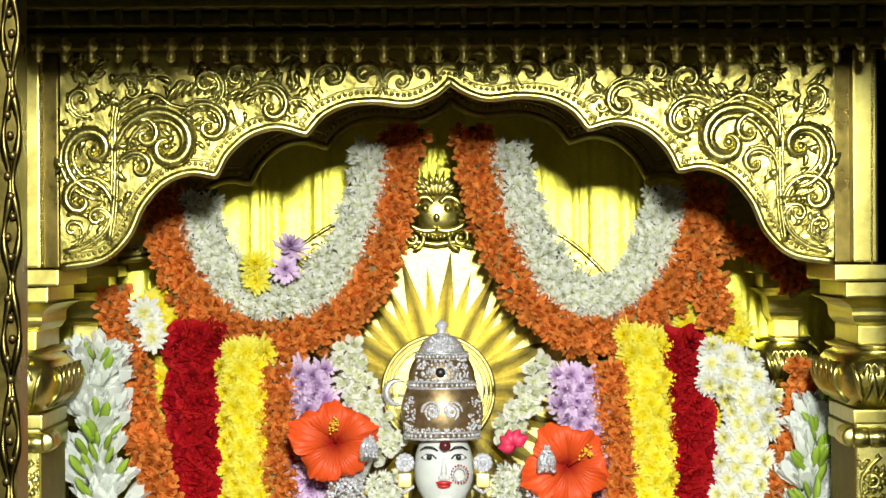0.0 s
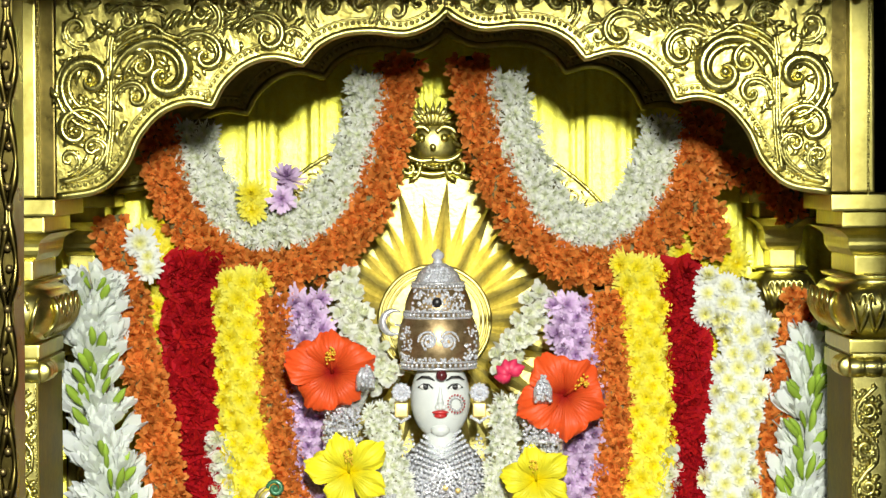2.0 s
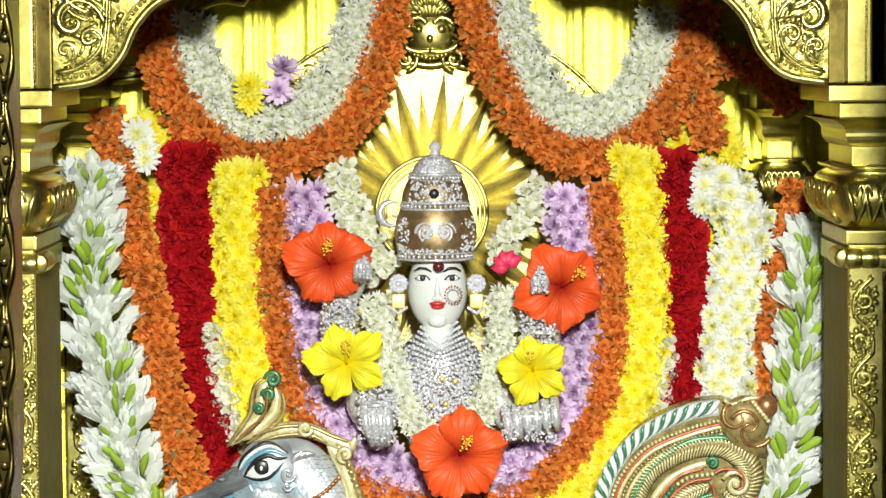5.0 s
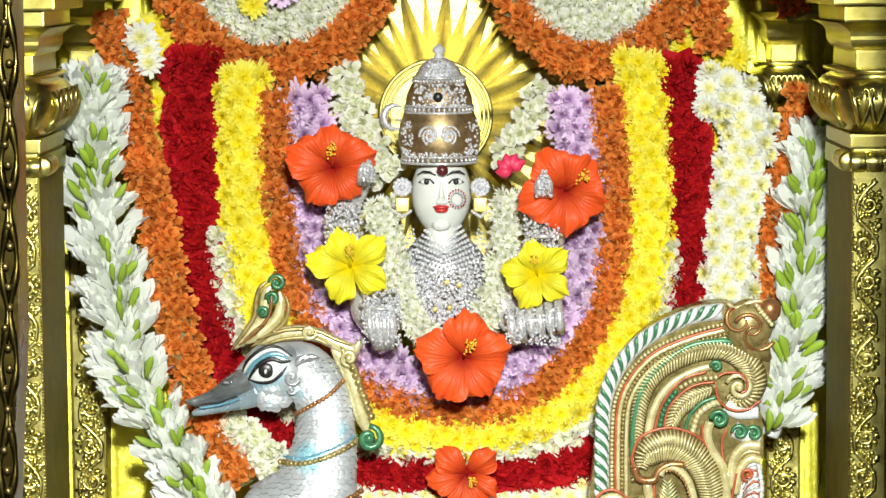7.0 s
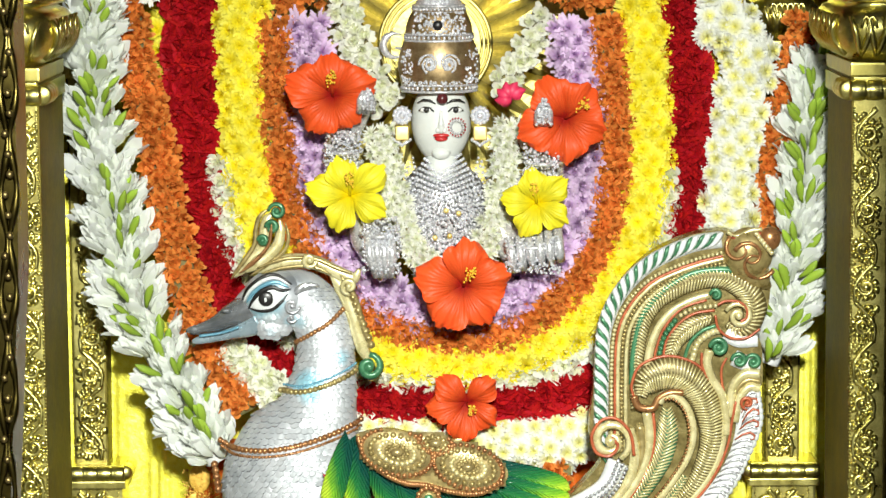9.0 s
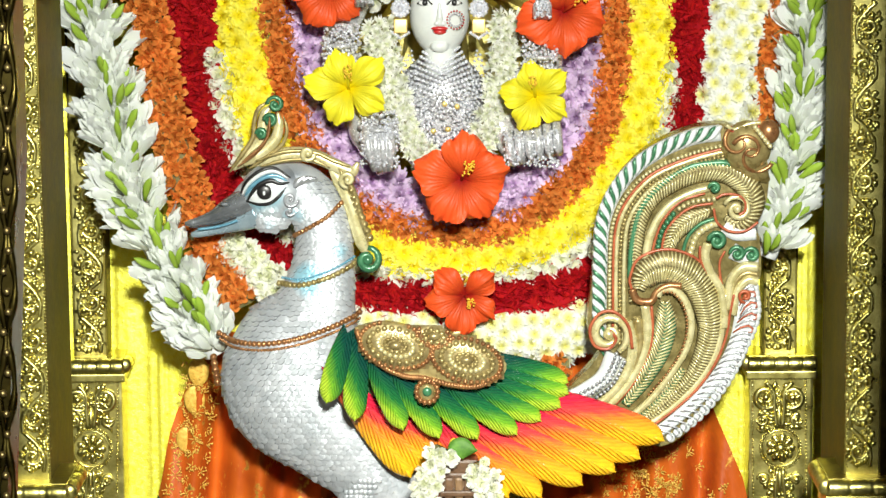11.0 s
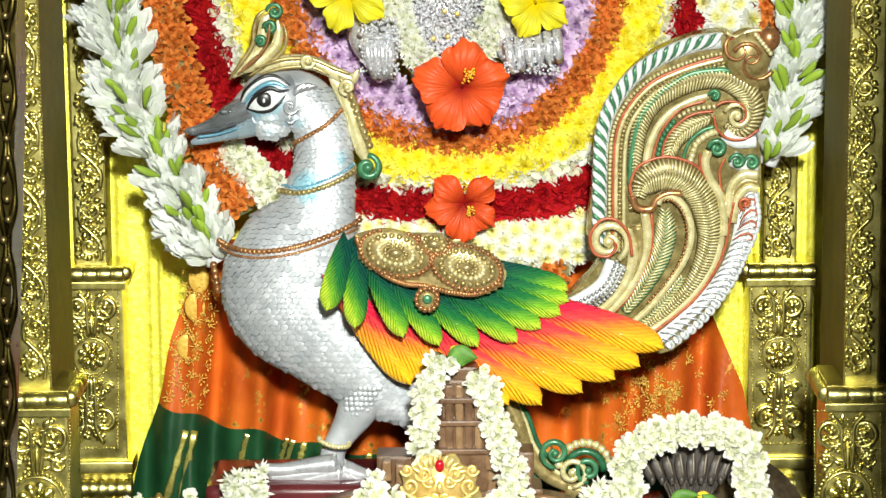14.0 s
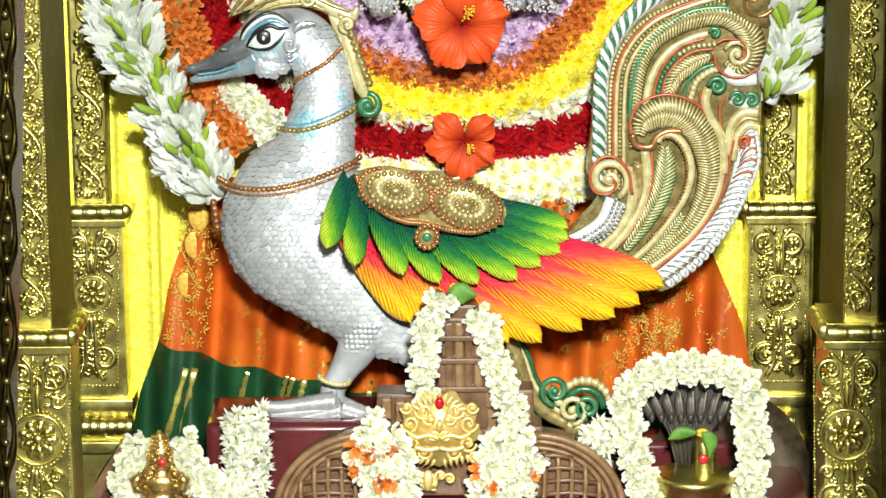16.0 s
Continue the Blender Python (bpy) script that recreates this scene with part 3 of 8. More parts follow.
tagged(part("side_panel", bm, BRASS_DARK, smooth=False), "added dark brown panel closing the gap beside the pillar", "side panel")
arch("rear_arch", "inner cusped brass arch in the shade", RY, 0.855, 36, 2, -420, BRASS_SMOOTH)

# cornice over the front arch
co = thing("cornice", "brass cornice coloured dark for shade, with hanging beads and dentils", "cornice")
# beam and dentils hold the shade of the eaves in their darker brass
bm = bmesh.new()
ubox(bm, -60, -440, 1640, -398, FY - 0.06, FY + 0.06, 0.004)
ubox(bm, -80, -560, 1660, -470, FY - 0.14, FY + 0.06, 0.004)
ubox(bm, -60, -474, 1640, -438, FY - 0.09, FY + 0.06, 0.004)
part("beam", bm, BRASS_SHADED, co, smooth=False)
for i in range(35):
    u = -30 + i * 47
    # bead in lighter gold, which stands in for the glints on brass
    bm = bmesh.new()
    z = P(u, -390, FY - 0.11)
    lathe(bm, [(0.001, -S(13)), (S(6), -S(10)), (S(7.5), -S(2)), (S(5), S(5)), (S(9), S(8)), (S(12), S(16)), (S(6), S(22)), (S(10), S(26))], z, 10)
    part("pendant_bead", bm, GOLD, co)
    bm = bmesh.new()
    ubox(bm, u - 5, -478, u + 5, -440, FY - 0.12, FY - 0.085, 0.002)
    part("dentil", bm, BRASS_SHADED, co, smooth=False)

# canopy roof and rear closure
bm = bmesh.new()
a, b = P(-60, -440, FY), P(1640, -440, FY)
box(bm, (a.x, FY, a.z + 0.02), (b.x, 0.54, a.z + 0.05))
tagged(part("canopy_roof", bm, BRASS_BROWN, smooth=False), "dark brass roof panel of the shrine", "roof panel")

# gilt sheet behind everything, finely ribbed
bm = bmesh.new()
a, b = P(110, 1420, 0.25), P(1500, -420, 0.25)
n = 260
rows = []
for i in range(n + 1):
    x = a.x + (b.x - a.x) * i / n
    y = 0.25 + 0.0016 * math.sin(i * 1.9) * (0.5 + 0.5 * math.sin(i * 0.37)) + 0.0009 * math.sin(i * 0.61)
    rows.append((bm.verts.new((x, y - 0.125, a.z)), bm.verts.new((x, y - 0.035, b.z))))
for (p, q), (r, s) in zip(rows, rows[1:]):
    bm.faces.new((p, r, s, q))
SHEET = surface("yellow_gilt_cloth", (0.90, 0.80, 0.03), (0.98, 0.94, 0.14), 0.36, 0.55, 120, 0.002, 420)
tagged(part("gilt_curtain", bm, SHEET), "bright yellow gilt curtain in fine vertical folds", "curtain")

# ---- flowers ----
def flower(name, mat, r, layers, lift=0.5, jitter=0.25, wide=0.3, heart=None, seed=1, droop=0.0, blunt=0.0):
    """A flower head facing +z: rings of petals (count, length, rise in degrees)."""
    rnd = random.Random(seed)
    bm = bmesh.new()
    eye_ = bm.verts.new((0, 0, r * 0.04))
    for li, (count, length, rise) in enumerate(layers):
        for k in range(count):
            a = 2 * math.pi * (k + rnd.uniform(-jitter, jitter) + 0.5 * (li % 2)) / count
            L = r * length * rnd.uniform(1 - jitter * 0.6, 1 + jitter * 0.6)
            e = radians(rise + rnd.uniform(-18, 18) * jitter * 2)
            w = r * wide * rnd.uniform(0.85, 1.15)
            d = Vector((math.cos(a) * math.cos(e), math.sin(a) * math.cos(e), math.sin(e)))
            s = Vector((-math.sin(a), math.cos(a), 0))
            up = d.cross(s) * -1
            o = d * (r * 0.06) + Vector((0, 0, r * 0.11 * li))
            tw = rnd.uniform(-0.3, 0.3)
            v = [bm.verts.new(o + s * w * 0.22), bm.verts.new(o - s * w * 0.22),
                 bm.verts.new(o + d * L * 0.6 + s * w * 0.5 + up * L * (0.05 + tw * 0.2)), bm.verts.new(o + d * L * 0.6 - s * w * 0.5 + up * L * (0.05 - tw * 0.2)),
                 bm.verts.new(o + d * L * 0.58 - up * L * 0.06),
                 bm.verts.new(o + d * L - up * L * droop + s * w * tw * 0.4)]
            bm.faces.new((eye_, v[1], v[0]))
            bm.faces.new((v[0], v[4], v[2]))
            bm.faces.new((v[0], v[1], v[4]))
            bm.faces.new((v[1], v[3], v[4]))
            if blunt:
                v.append(bm.verts.new(v[5].co - s * w * blunt - d * L * 0.04))
                v[5].co += s * w * blunt - d * L * 0.04
                bm.faces.new((v[2], v[4], v[5]))
                bm.faces.new((v[4], v[6], v[5]))
                bm.faces.new((v[4], v[3], v[6]))
            else:
                bm.faces.new((v[2], v[4], v[5]))
                bm.faces.new((v[4], v[3], v[5]))
    me = bpy.data.meshes.new(name)
    bm.to_mesh(me)
    bm.free()
    for p in me.polygons:
        p.use_smooth = True
    me.materials.append(mat)
    return me


U = STEP
ORANGE = petal_mat("orange_petals", (0.66, 0.21, 0.032), (0.89, 0.32, 0.065), 20 * U, 0.36)
WHITE = petal_mat("white_petals", (0.74, 0.78, 0.52), (0.90, 0.90, 0.83), 22 * U, 0.35, 0.12)
WHITE_Y = petal_mat("white_yellow_heart", (0.90, 0.86, 0.16), (0.88, 0.89, 0.83), 28 * U, 0.3, 0.08)
YELLOW = petal_mat("yellow_petals", (0.95, 0.81, 0.0), (0.94, 0.88, 0.14), 46 * U, 0.3, 0.1)
RED = petal_mat("red_petals", (0.44, 0.004, 0.010), (0.60, 0.014, 0.020), 34 * U, 0.38, 0.16)
LILAC = petal_mat("lilac_petals", (0.58, 0.36, 0.64), (0.82, 0.64, 0.86), 30 * U, 0.3, 0.15)
CREAM = petal_mat("jasmine_petals", (0.84, 0.87, 0.58), (0.93, 0.93, 0.85), 18 * U, 0.38, 0.08)
PINKW = petal_mat("tuberose_petals", (0.80, 0.85, 0.66), (0.90, 0.92, 0.92), 40 * U, 0.3, 0.08, 0.42)
LEAFY = petal_mat("green_buds", (0.32, 0.48, 0.04), (0.40, 0.58, 0.08), 40 * U, 0.2, 0.25, 0.4)
CORE = surface("garland_core", (0.10, 0.10, 0.04), (0.24, 0.20, 0.07), 0.8, 0, 150, 0.001)

KINDS = {
    "orange": [flower("orange_flower", ORANGE, 14 * U, [(5, 1.1, 12), (4, 0.95, 40), (3, 0.7, 65)], 0.5, 0.5, 0.75, seed=s, droop=0.25, blunt=0.22) for s in range(6)],
    "white": [flower("white_flower", WHITE, 17 * U, [(11, 1.1, 5), (9, 1.0, 28), (7, 0.8, 52), (4, 0.55, 75)], 0.5, 0.5, 0.27, seed=s) for s in range(6)],
    "mum": [flower("white_mum", WHITE_Y, 25 * U, [(22, 1.05, 2), (20, 0.92, 11), (17, 0.76, 20), (14, 0.58, 30), (10, 0.40, 40), (6, 0.22, 50)], 0.5, 0.35, 0.27, seed=s, blunt=0.2) for s in range(5)],
    "yellow": [flower("yellow_mum", YELLOW, 26 * U, [(22, 1.05, 2), (20, 0.92, 11), (17, 0.76, 20), (14, 0.58, 30), (10, 0.40, 40), (6, 0.22, 50)], 0.5, 0.35, 0.27, seed=s, blunt=0.2) for s in range(5)],
    "red": [flower("red_rose", RED, 29 * U, [(8, 1.0, 4), (7, 0.9, 20), (6, 0.72, 40), (5, 0.5, 62)], 0.5, 0.22, 1.15, seed=s, droop=0.12, blunt=0.42) for s in range(5)],
    "lilac": [flower("lilac_aster", LILAC, 24 * U, [(18, 1.0, 10), (16, 0.9, 32), (13, 0.75, 52), (9, 0.6, 70)], 0.5, 0.6, 0.3, seed=s, blunt=0.25) for s in range(5)],
    "jasmine": [flower("jasmine_flower", CREAM, 13.5 * U, [(7, 1.05, 8), (6, 0.88, 32), (4, 0.6, 60)], 0.5, 0.45, 0.72, seed=s, droop=0.25, blunt=0.28) for s in range(6)],
}
PITCH = {"orange": 16, "white": 18.5, "mum": 27, "yellow": 25, "red": 27, "lilac": 25, "jasmine": 15}
SPREAD = {"mum": 0.12, "yellow": 0.12}


def garland(name, label, path, width, y, kind, seed, depth=0.45, dense=1.0, scale=1.0, mixed=None, group="flower garlands"):
    """A thick garland along plan points; flower heads stand on a padded core."""
    rnd = random.Random(seed)
    g = thing(name, label, "garland", group)
    line = spline([(p[0], p[1]) for p in path], 10)
    widths = [width] * len(line) if not isinstance(width, tuple) else [width[0] + (width[1] - width[0]) * i / (len(line) - 1) for i in range(len(line))]
    bm = bmesh.new()
    tube(bm, [P(a, b, y + S(6)) for a, b in line], [S(w * 0.43) for w in widths], 10, depth * 1.5)
    part("core", bm, {"red": RED, "yellow": YELLOW, "mum": WHITE, "lilac": LILAC}.get(kind, CORE), g)
    step = PITCH[kind] * scale / dense
    dist, nxt, row = 0.0, step * 0.5, 0
    meshes = KINDS[kind]
    for i in range(len(line) - 1):
        p, q = line[i], line[i + 1]
        d = q - p
        L = d.length
        while nxt <= dist + L:
            f = (nxt - dist) / L
            c = p + d * f
            w = widths[i] * 0.5
            nrm = Vector((-d.y, d.x)) / L
            n = max(1, round(2 * w * 0.86 / step))
            for k in range(n):
                o = ((k + 0.5 + (0.25 if row % 2 else -0.25)) / n * 2 - 1) * 0.86 if n > 1 else 0
                o = max(-0.92, min(0.92, o + rnd.uniform(-0.1, 0.1)))
                pu, pv = c + nrm * o * w + d / L * rnd.uniform(-0.22, 0.22) * step
                hgt = math.sqrt(max(0, 1 - o * o)) * w * depth * 1.5
                place = P(pu, pv, y - S(hgt) + S(4))
                side = P(pu + nrm.x * 10, pv + nrm.y * 10, y) - P(pu, pv, y)
                side.normalize()
                face = (Vector((0, -1, 0)) * math.sqrt(max(0.08, 1 - o * o)) + side * o * 0.8 + Vector((rnd.uniform(-1, 1), 0, rnd.uniform(-0.6, 1))) * SPREAD.get(kind, 0.32)).normalized()
                src = mixed[1] if mixed and rnd.random() < mixed[0] else meshes
                ob = new(src[0].name.split(".")[0], src[rnd.randrange(len(src))])
                ob.parent = g
                s = scale * rnd.uniform(0.88, 1.18)
                ob.matrix_basis = Matrix.Translation(place) @ face.to_track_quat("Z", "Y").to_matrix().to_4x4() @ Matrix.Rotation(rnd.uniform(0, 6.28), 4, "Z") @ Matrix.Scale(s, 4)
            nxt += step * 0.92
            row += 1
        dist += L
    return g


FRONT, MID, BACK = -0.03, 0.0, 0.03
garland("orange_swag", "thick orange flower garland hung in a swag", [(714, -262), (702, -185), (684, -87), (642, 28), (560, 100), (448, 120), (365, 72), (310, -5), (288, -80), (282, -150)], 74, 0.00, "orange", 1)
garland("orange_swag", "thick orange flower garland hung in a swag", [(830, -262), (842, -185), (868, -84), (920, 30), (995, 98), (1080, 108), (1165, 55), (1222, -40), (1240, -120), (1250, -160)], 74, 0.00, "orange", 2)
garland("white_swag", "thick white flower garland hung inside the orange one", [(662, -230), (650, -160), (622, -67), (558, 22), (470, 42), (392, 0), (352, -85), (345, -150)], 84, 0.005, "white", 3)
garland("white_swag", "thick white flower garland hung inside the orange one", [(888, -230), (905, -150), (938, -60), (985, 20), (1055, 45), (1125, 0), (1168, -85), (1180, -150)], 84, 0.005, "white", 4)
garland("orange_tassel", "short hanging end of an orange garland", [(1205, -70), (1238, -30), (1255, 35), (1259, 95)], 54, -0.02, "orange", 5)
garland("orange_side_garland", "orange flower garland beside the brass pillar", [(196, 20), (205, 70), (228, 160), (245, 260), (270, 355), (288, 450), (308, 560), (340, 665), (385, 775), (425, 860)], (62, 78), -0.045, "orange", 6)
garland("orange_side_garland", "orange flower garland beside the brass pillar", [(1420, 150), (1408, 230), (1380, 340), (1362, 450), (1350, 550), (1340, 640)], 60, -0.01, "orange", 7)
garland("orange_top_garland", "dim orange garland tied over the pillar capital", [(1245, -55), (1300, -60), (1370, -40), (1415, 30)], 56, 0.03, "orange", 8)
garland("white_mum_garland", "white chrysanthemum garland with yellow hearts", [(1240, 162), (1290, 172), (1326, 215), (1314, 290), (1296, 398), (1289, 501), (1285, 640)], 92, -0.02, "mum", 9)
garland("white_mum_tuft", "small tuft of white chrysanthemums", [(245, 55), (262, 90), (268, 125)], 46, -0.06, "mum", 10)
garland("red_garland", "deep red rose garland in a long loop", [(344, 92), (344, 200), (343, 320), (348, 440), (370, 540), (405, 640), (455, 735), (530, 800), (640, 832), (760, 838), (880, 836), (980, 824), (1080, 800), (1160, 730), (1215, 620), (1222, 500), (1215, 360), (1205, 220), (1192, 112)], 84, 0.0, "red", 11)
garland("yellow_garland", "bright yellow chrysanthemum garland in a loop", [(426, 125), (430, 220), (432, 320), (440, 430), (470, 560), (540, 660), (640, 735), (760, 765), (880, 760), (990, 720), (1070, 650), (1125, 550), (1148, 430), (1145, 300), (1138, 190), (1135, 100)], 88, -0.012, "yellow", 12)
garland("white_loop_garland", "white jasmine garland along the yellow one", [(392, 400), (402, 470), (412, 530), (445, 620), (520, 720), (640, 778), (760, 793), (880, 790), (990, 770), (1085, 700), (1150, 600), (1178, 500), (1180, 430)], 54, -0.02, "jasmine", 13, dense=0.95, scale=1.25)
garland("orange_loop_garland", "orange flower garland in an inner loop", [(488, 160), (488, 250), (492, 350), (510, 460), (545, 555), (600, 640), (690, 705), (800, 732), (910, 715), (1000, 655), (1060, 560), (1086, 450), (1088, 330), (1080, 230), (1070, 150)], 66, -0.025, "orange", 14)
garland("lilac_loop_garland", "lilac aster garland in the innermost loop", [(540, 160), (545, 260), (553, 360), (560, 450), (580, 540), (625, 615), (690, 662), (790, 690), (890, 665), (960, 610), (1010, 530), (1032, 430), (1030, 320), (1020, 230), (1015, 165)], 80, -0.015, "lilac", 15)
garland("jasmine_strand", "white jasmine strand over the gilt halo", [(600, 120), (618, 170), (640, 225), (668, 275), (690, 320)], 54, -0.01, "jasmine", 16, dense=0.9, scale=1.2)
garland("jasmine_strand", "white jasmine strand over the gilt halo", [(962, 150), (945, 190), (915, 240), (885, 290)], 46, -0.01, "jasmine", 17, dense=0.9, scale=1.2)
garland("white_neck_garland", "white flower garland round the statue's neck", [(668, 350), (680, 410), (700, 480), (722, 550), (760, 600), (800, 612), (838, 600), (868, 540), (888, 460), (898, 390), (900, 335)], (54, 50), -0.075, "white", 18, scale=0.8)
garland("white_mum_bed", "broad white chrysanthemum band below the red garland", [(560, 880), (650, 890), (760, 905), (880, 910), (980, 905), (1060, 880)], 110, 0.0, "mum", 19)
garland("orange_tuft", "small tuft of orange flowers", [(960, 968), (1010, 966)], 40, -0.03, "orange", 20)
garland("lilac_tuft", "lilac asters tucked into the white swag", [(492, -22), (520, -20)], 70, -0.03, "lilac", 21)
garland("yellow_tuft", "yellow flowers tucked into the white swag", [(436, -4), (462, 2)], 50, -0.03, "yellow", 22)
garland("yellow_side_garland", "yellow chrysanthemum garland behind the orange one", [(262, 30), (282, 90), (288, 180), (286, 270), (292, 350)], 62, 0.03, "yellow", 24)
garland("yellow_side_garland", "yellow chrysanthemum garland behind the white one", [(1198, 84), (1255, 98), (1304, 78)], 84, 0.035, "yellow", 25)
garland("yellow_side_garland", "yellow chrysanthemum garland behind the white one", [(1246, 120), (1250, 220), (1252, 330), (1256, 430)], 60, 0.03, "yellow", 26)
garland("white_low_garland", "white flower cluster behind the bird's neck", [(398, 738), (432, 772), (466, 800), (492, 828)], 58, -0.05, "jasmine", 23, scale=1.2)


# tuberose ropes: long pointed buds that point back up the rope and outwards, with green bracts
def bud(name, mat, L, w, seed):
    """A half-open bud along +z: a slim spindle with lance-shaped petals folded round it."""
    rnd = random.Random(seed)
    bm = bmesh.new()
    bend = rnd.uniform(-0.10, 0.10)
    pts = [(bend * L * math.sin(f * 3), 0, L * f) for f in (0, 0.25, 0.5, 0.75, 0.9, 1.0)]
    tube(bm, pts, [w * k for k in (0.30, 0.55, 0.85, 0.8, 0.45, 0.05)], 7, 0.75)
    if mat is not LEAFY:
        for k in range(4):
            a = k * 1.57 + rnd.uniform(-0.3, 0.3)
            c, s = math.cos(a), math.sin(a)
            flare, tip = rnd.uniform(0.04, 0.20), L * rnd.uniform(0.8, 1.08)
            rows = []
            for f, g in ((0.15, 0.4), (0.4, 0.85), (0.65, 1.1), (0.87, 0.85), (1.0, 0.15)):
                o = Vector((c, s, 0)) * (w * 0.7 + flare * tip * f * f) + Vector((bend * L * math.sin(f * 3), 0, tip * f))
                e = Vector((-s, c, 0)) * w * 1.05 * g
                rows.append([bm.verts.new(o - e - Vector((c, s, 0)) * w * 0.22), bm.verts.new(o), bm.verts.new(o + e - Vector((c, s, 0)) * w * 0.22)])
            for r0, r1 in zip(rows, rows[1:]):
                for j in range(2):
                    bm.faces.new((r0[j], r0[j + 1], r1[j + 1], r1[j]))
    me = finish(bm, name)
    me.materials.append(mat)
    return me


BUDS = [bud("tuberose_bud", PINKW, 64 * U, 10.5 * U, s) for s in range(7)]
BRACTS = [bud("green_bract", LEAFY, 58 * U, 10 * U, s * 2) for s in range(3)]


def tuberose(path, width, y, seed):
    rnd = random.Random(seed)
    g = thing("tuberose_garland", "rope of white tuberose buds with green bracts", "garland", "flower garlands")
    line = spline(path, 12)
    bm = bmesh.new()
    tube(bm, [P(a, b, y + 0.012) for a, b in line], [S(width * 0.22 * min(1, 0.3 + i / 20)) for i in range(len(line))], 8)
    part("core", bm, PINKW, g)
    for i in range(len(line) - 1):
        d = (line[i + 1] - line[i])
        L = d.length
        d /= L
        nrm = Vector((-d.y, d.x))
        grow = min(1, 0.45 + i / 24)
        for k in range(max(1, round(L / 6.0 * 2.3))):
            o = rnd.uniform(-1, 1)
            green = rnd.random() < 0.24 and abs(o) < 0.8
            c = line[i] + d * rnd.uniform(0, L) + nrm * o * width * 0.20 * grow
            out = nrm * (o * 0.95 + rnd.uniform(-0.12, 0.12)) - d * rnd.uniform(0.55, 1.0)
            rise = math.sqrt(1 - o * o)
            base = P(c.x, c.y, y - S(width * 0.14 * rise) - S(20 if green else 0))
            tip = P(c.x + out.x * 40, c.y + out.y * 40, y - S(width * 0.34 * rise) - S(26 if green else 5))
            ob = new("green_bract" if green else "tuberose_bud", rnd.choice(BRACTS if green else BUDS))
            ob.parent = g
            ob.matrix_basis = Matrix.Translation(base) @ (tip - base).to_track_quat("Z", "Y").to_matrix().to_4x4() @ Matrix.Rotation(rnd.uniform(0, 6.28), 4, "Z") @ Matrix.Scale(rnd.uniform(0.75, 1.12) * (0.7 + 0.3 * grow), 4)


tuberose([(172, 140), (163, 190), (162, 250), (180, 400), (194, 470), (216, 570), (242, 672), (286, 760), (326, 823), (364, 895), (390, 940)], 120, -0.06, 31)
tuberose([(1447, 230), (1440, 310), (1431, 410), (1420, 510), (1406, 610), (1386, 700), (1360, 770)], 84, -0.03, 32)

# ---- gilt halo behind the statue ----
HC = (771, 212)
HY = 0.12
halo = thing("halo", "gilt metal sunburst halo with a scroll band", "halo")
bm = bmesh.new()
plate(bm, [(HC[0] + 292 * math.cos(a * math.pi / 36), HC[1] + 262 * math.sin(a * math.pi / 36)) for a in range(72)], HY, HY + 0.02)
RAY_GOLD = surface("ray_gold", (0.56, 0.46, 0.11), (0.80, 0.69, 0.23), 0.38, 0.75, 50, 0.0012, 200)
part("disc", bm, RAY_GOLD, halo, smooth=False)
NR = 36
for k in range(NR):
    a = 2 * math.pi * (k + 0.5) / NR - math.pi / 2
    long_ = k % 2 == 0
    tip, w, rise = (260, 25, 0.023) if long_ else (228, 18, 0.013)
    bm = bmesh.new()
    c, s = math.cos(a), math.sin(a)

    def at(r, o, dy):
        return bm.verts.new(P(HC[0] + c * r - s * o, HC[1] + s * r + c * o, HY - dy))

    b0, b1, mid, t = at(84, -w, 0.001), at(84, w, 0.001), at(88, 0, rise), at(tip, 0, 0.003)
    for f in ((b0, mid, t), (mid, b1, t), (b0, b1, mid)):
        bm.faces.new(f)
    part("ray", bm, RAY_GOLD, halo, smooth=False)
bm = bmesh.new()
for r, w in ((98, 4), (90, 3), (82, 2.5)):
    tube(bm, [P(HC[0] + r * math.cos(a * math.pi / 24), HC[1] - 6 + r * math.sin(a * math.pi / 24), HY - 0.037) for a in range(49)], S(w), 6)
part("inner_ring", bm, GOLD, halo)
bm = bmesh.new()
plate(bm, [(HC[0] + 97 * math.cos(a * math.pi / 24), HC[1] - 6 + 97 * math.sin(a * math.pi / 24)) for a in range(48)], HY - 0.036, HY)
part("inner_disc", bm, RAY_GOLD, halo, smooth=False)
bm = bmesh.new()
edge0 = [(HC[0] + 322 * math.cos(a), HC[1] + 292 * math.sin(a)) for a in [math.pi * (1.0 + k / 40) for k in range(41)]]
edge1 = [(HC[0] + 376 * math.cos(a), HC[1] + 346 * math.sin(a)) for a in [math.pi * (1.0 + k / 40) for k in range(41)]]
plate(bm, edge0 + edge1[::-1], HY - 0.004, HY + 0.02)
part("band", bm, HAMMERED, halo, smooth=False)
bm = bmesh.new()
for e in (edge0, edge1):
    tube(bm, [P(a, b, HY - 0.006) for a, b in e], S(4), 6)
for k in range(26):
    a = math.pi * (1.02 + k / 26)
    scroll(bm, HC[0] + 349 * math.cos(a), HC[1] + 319 * math.sin(a), 15, math.degrees(a), 1.5, HY - 0.005, 3, 1 if k % 2 else -1)
    for j in range(4):
        leaf(bm, HC[0] + 349 * math.cos(a + 0.06), HC[1] + 319 * math.sin(a + 0.06), j * 90 + k * 30, 16, 3.5, HY - 0.005)
part("band_relief", bm, BRASS_RELIEF, halo)

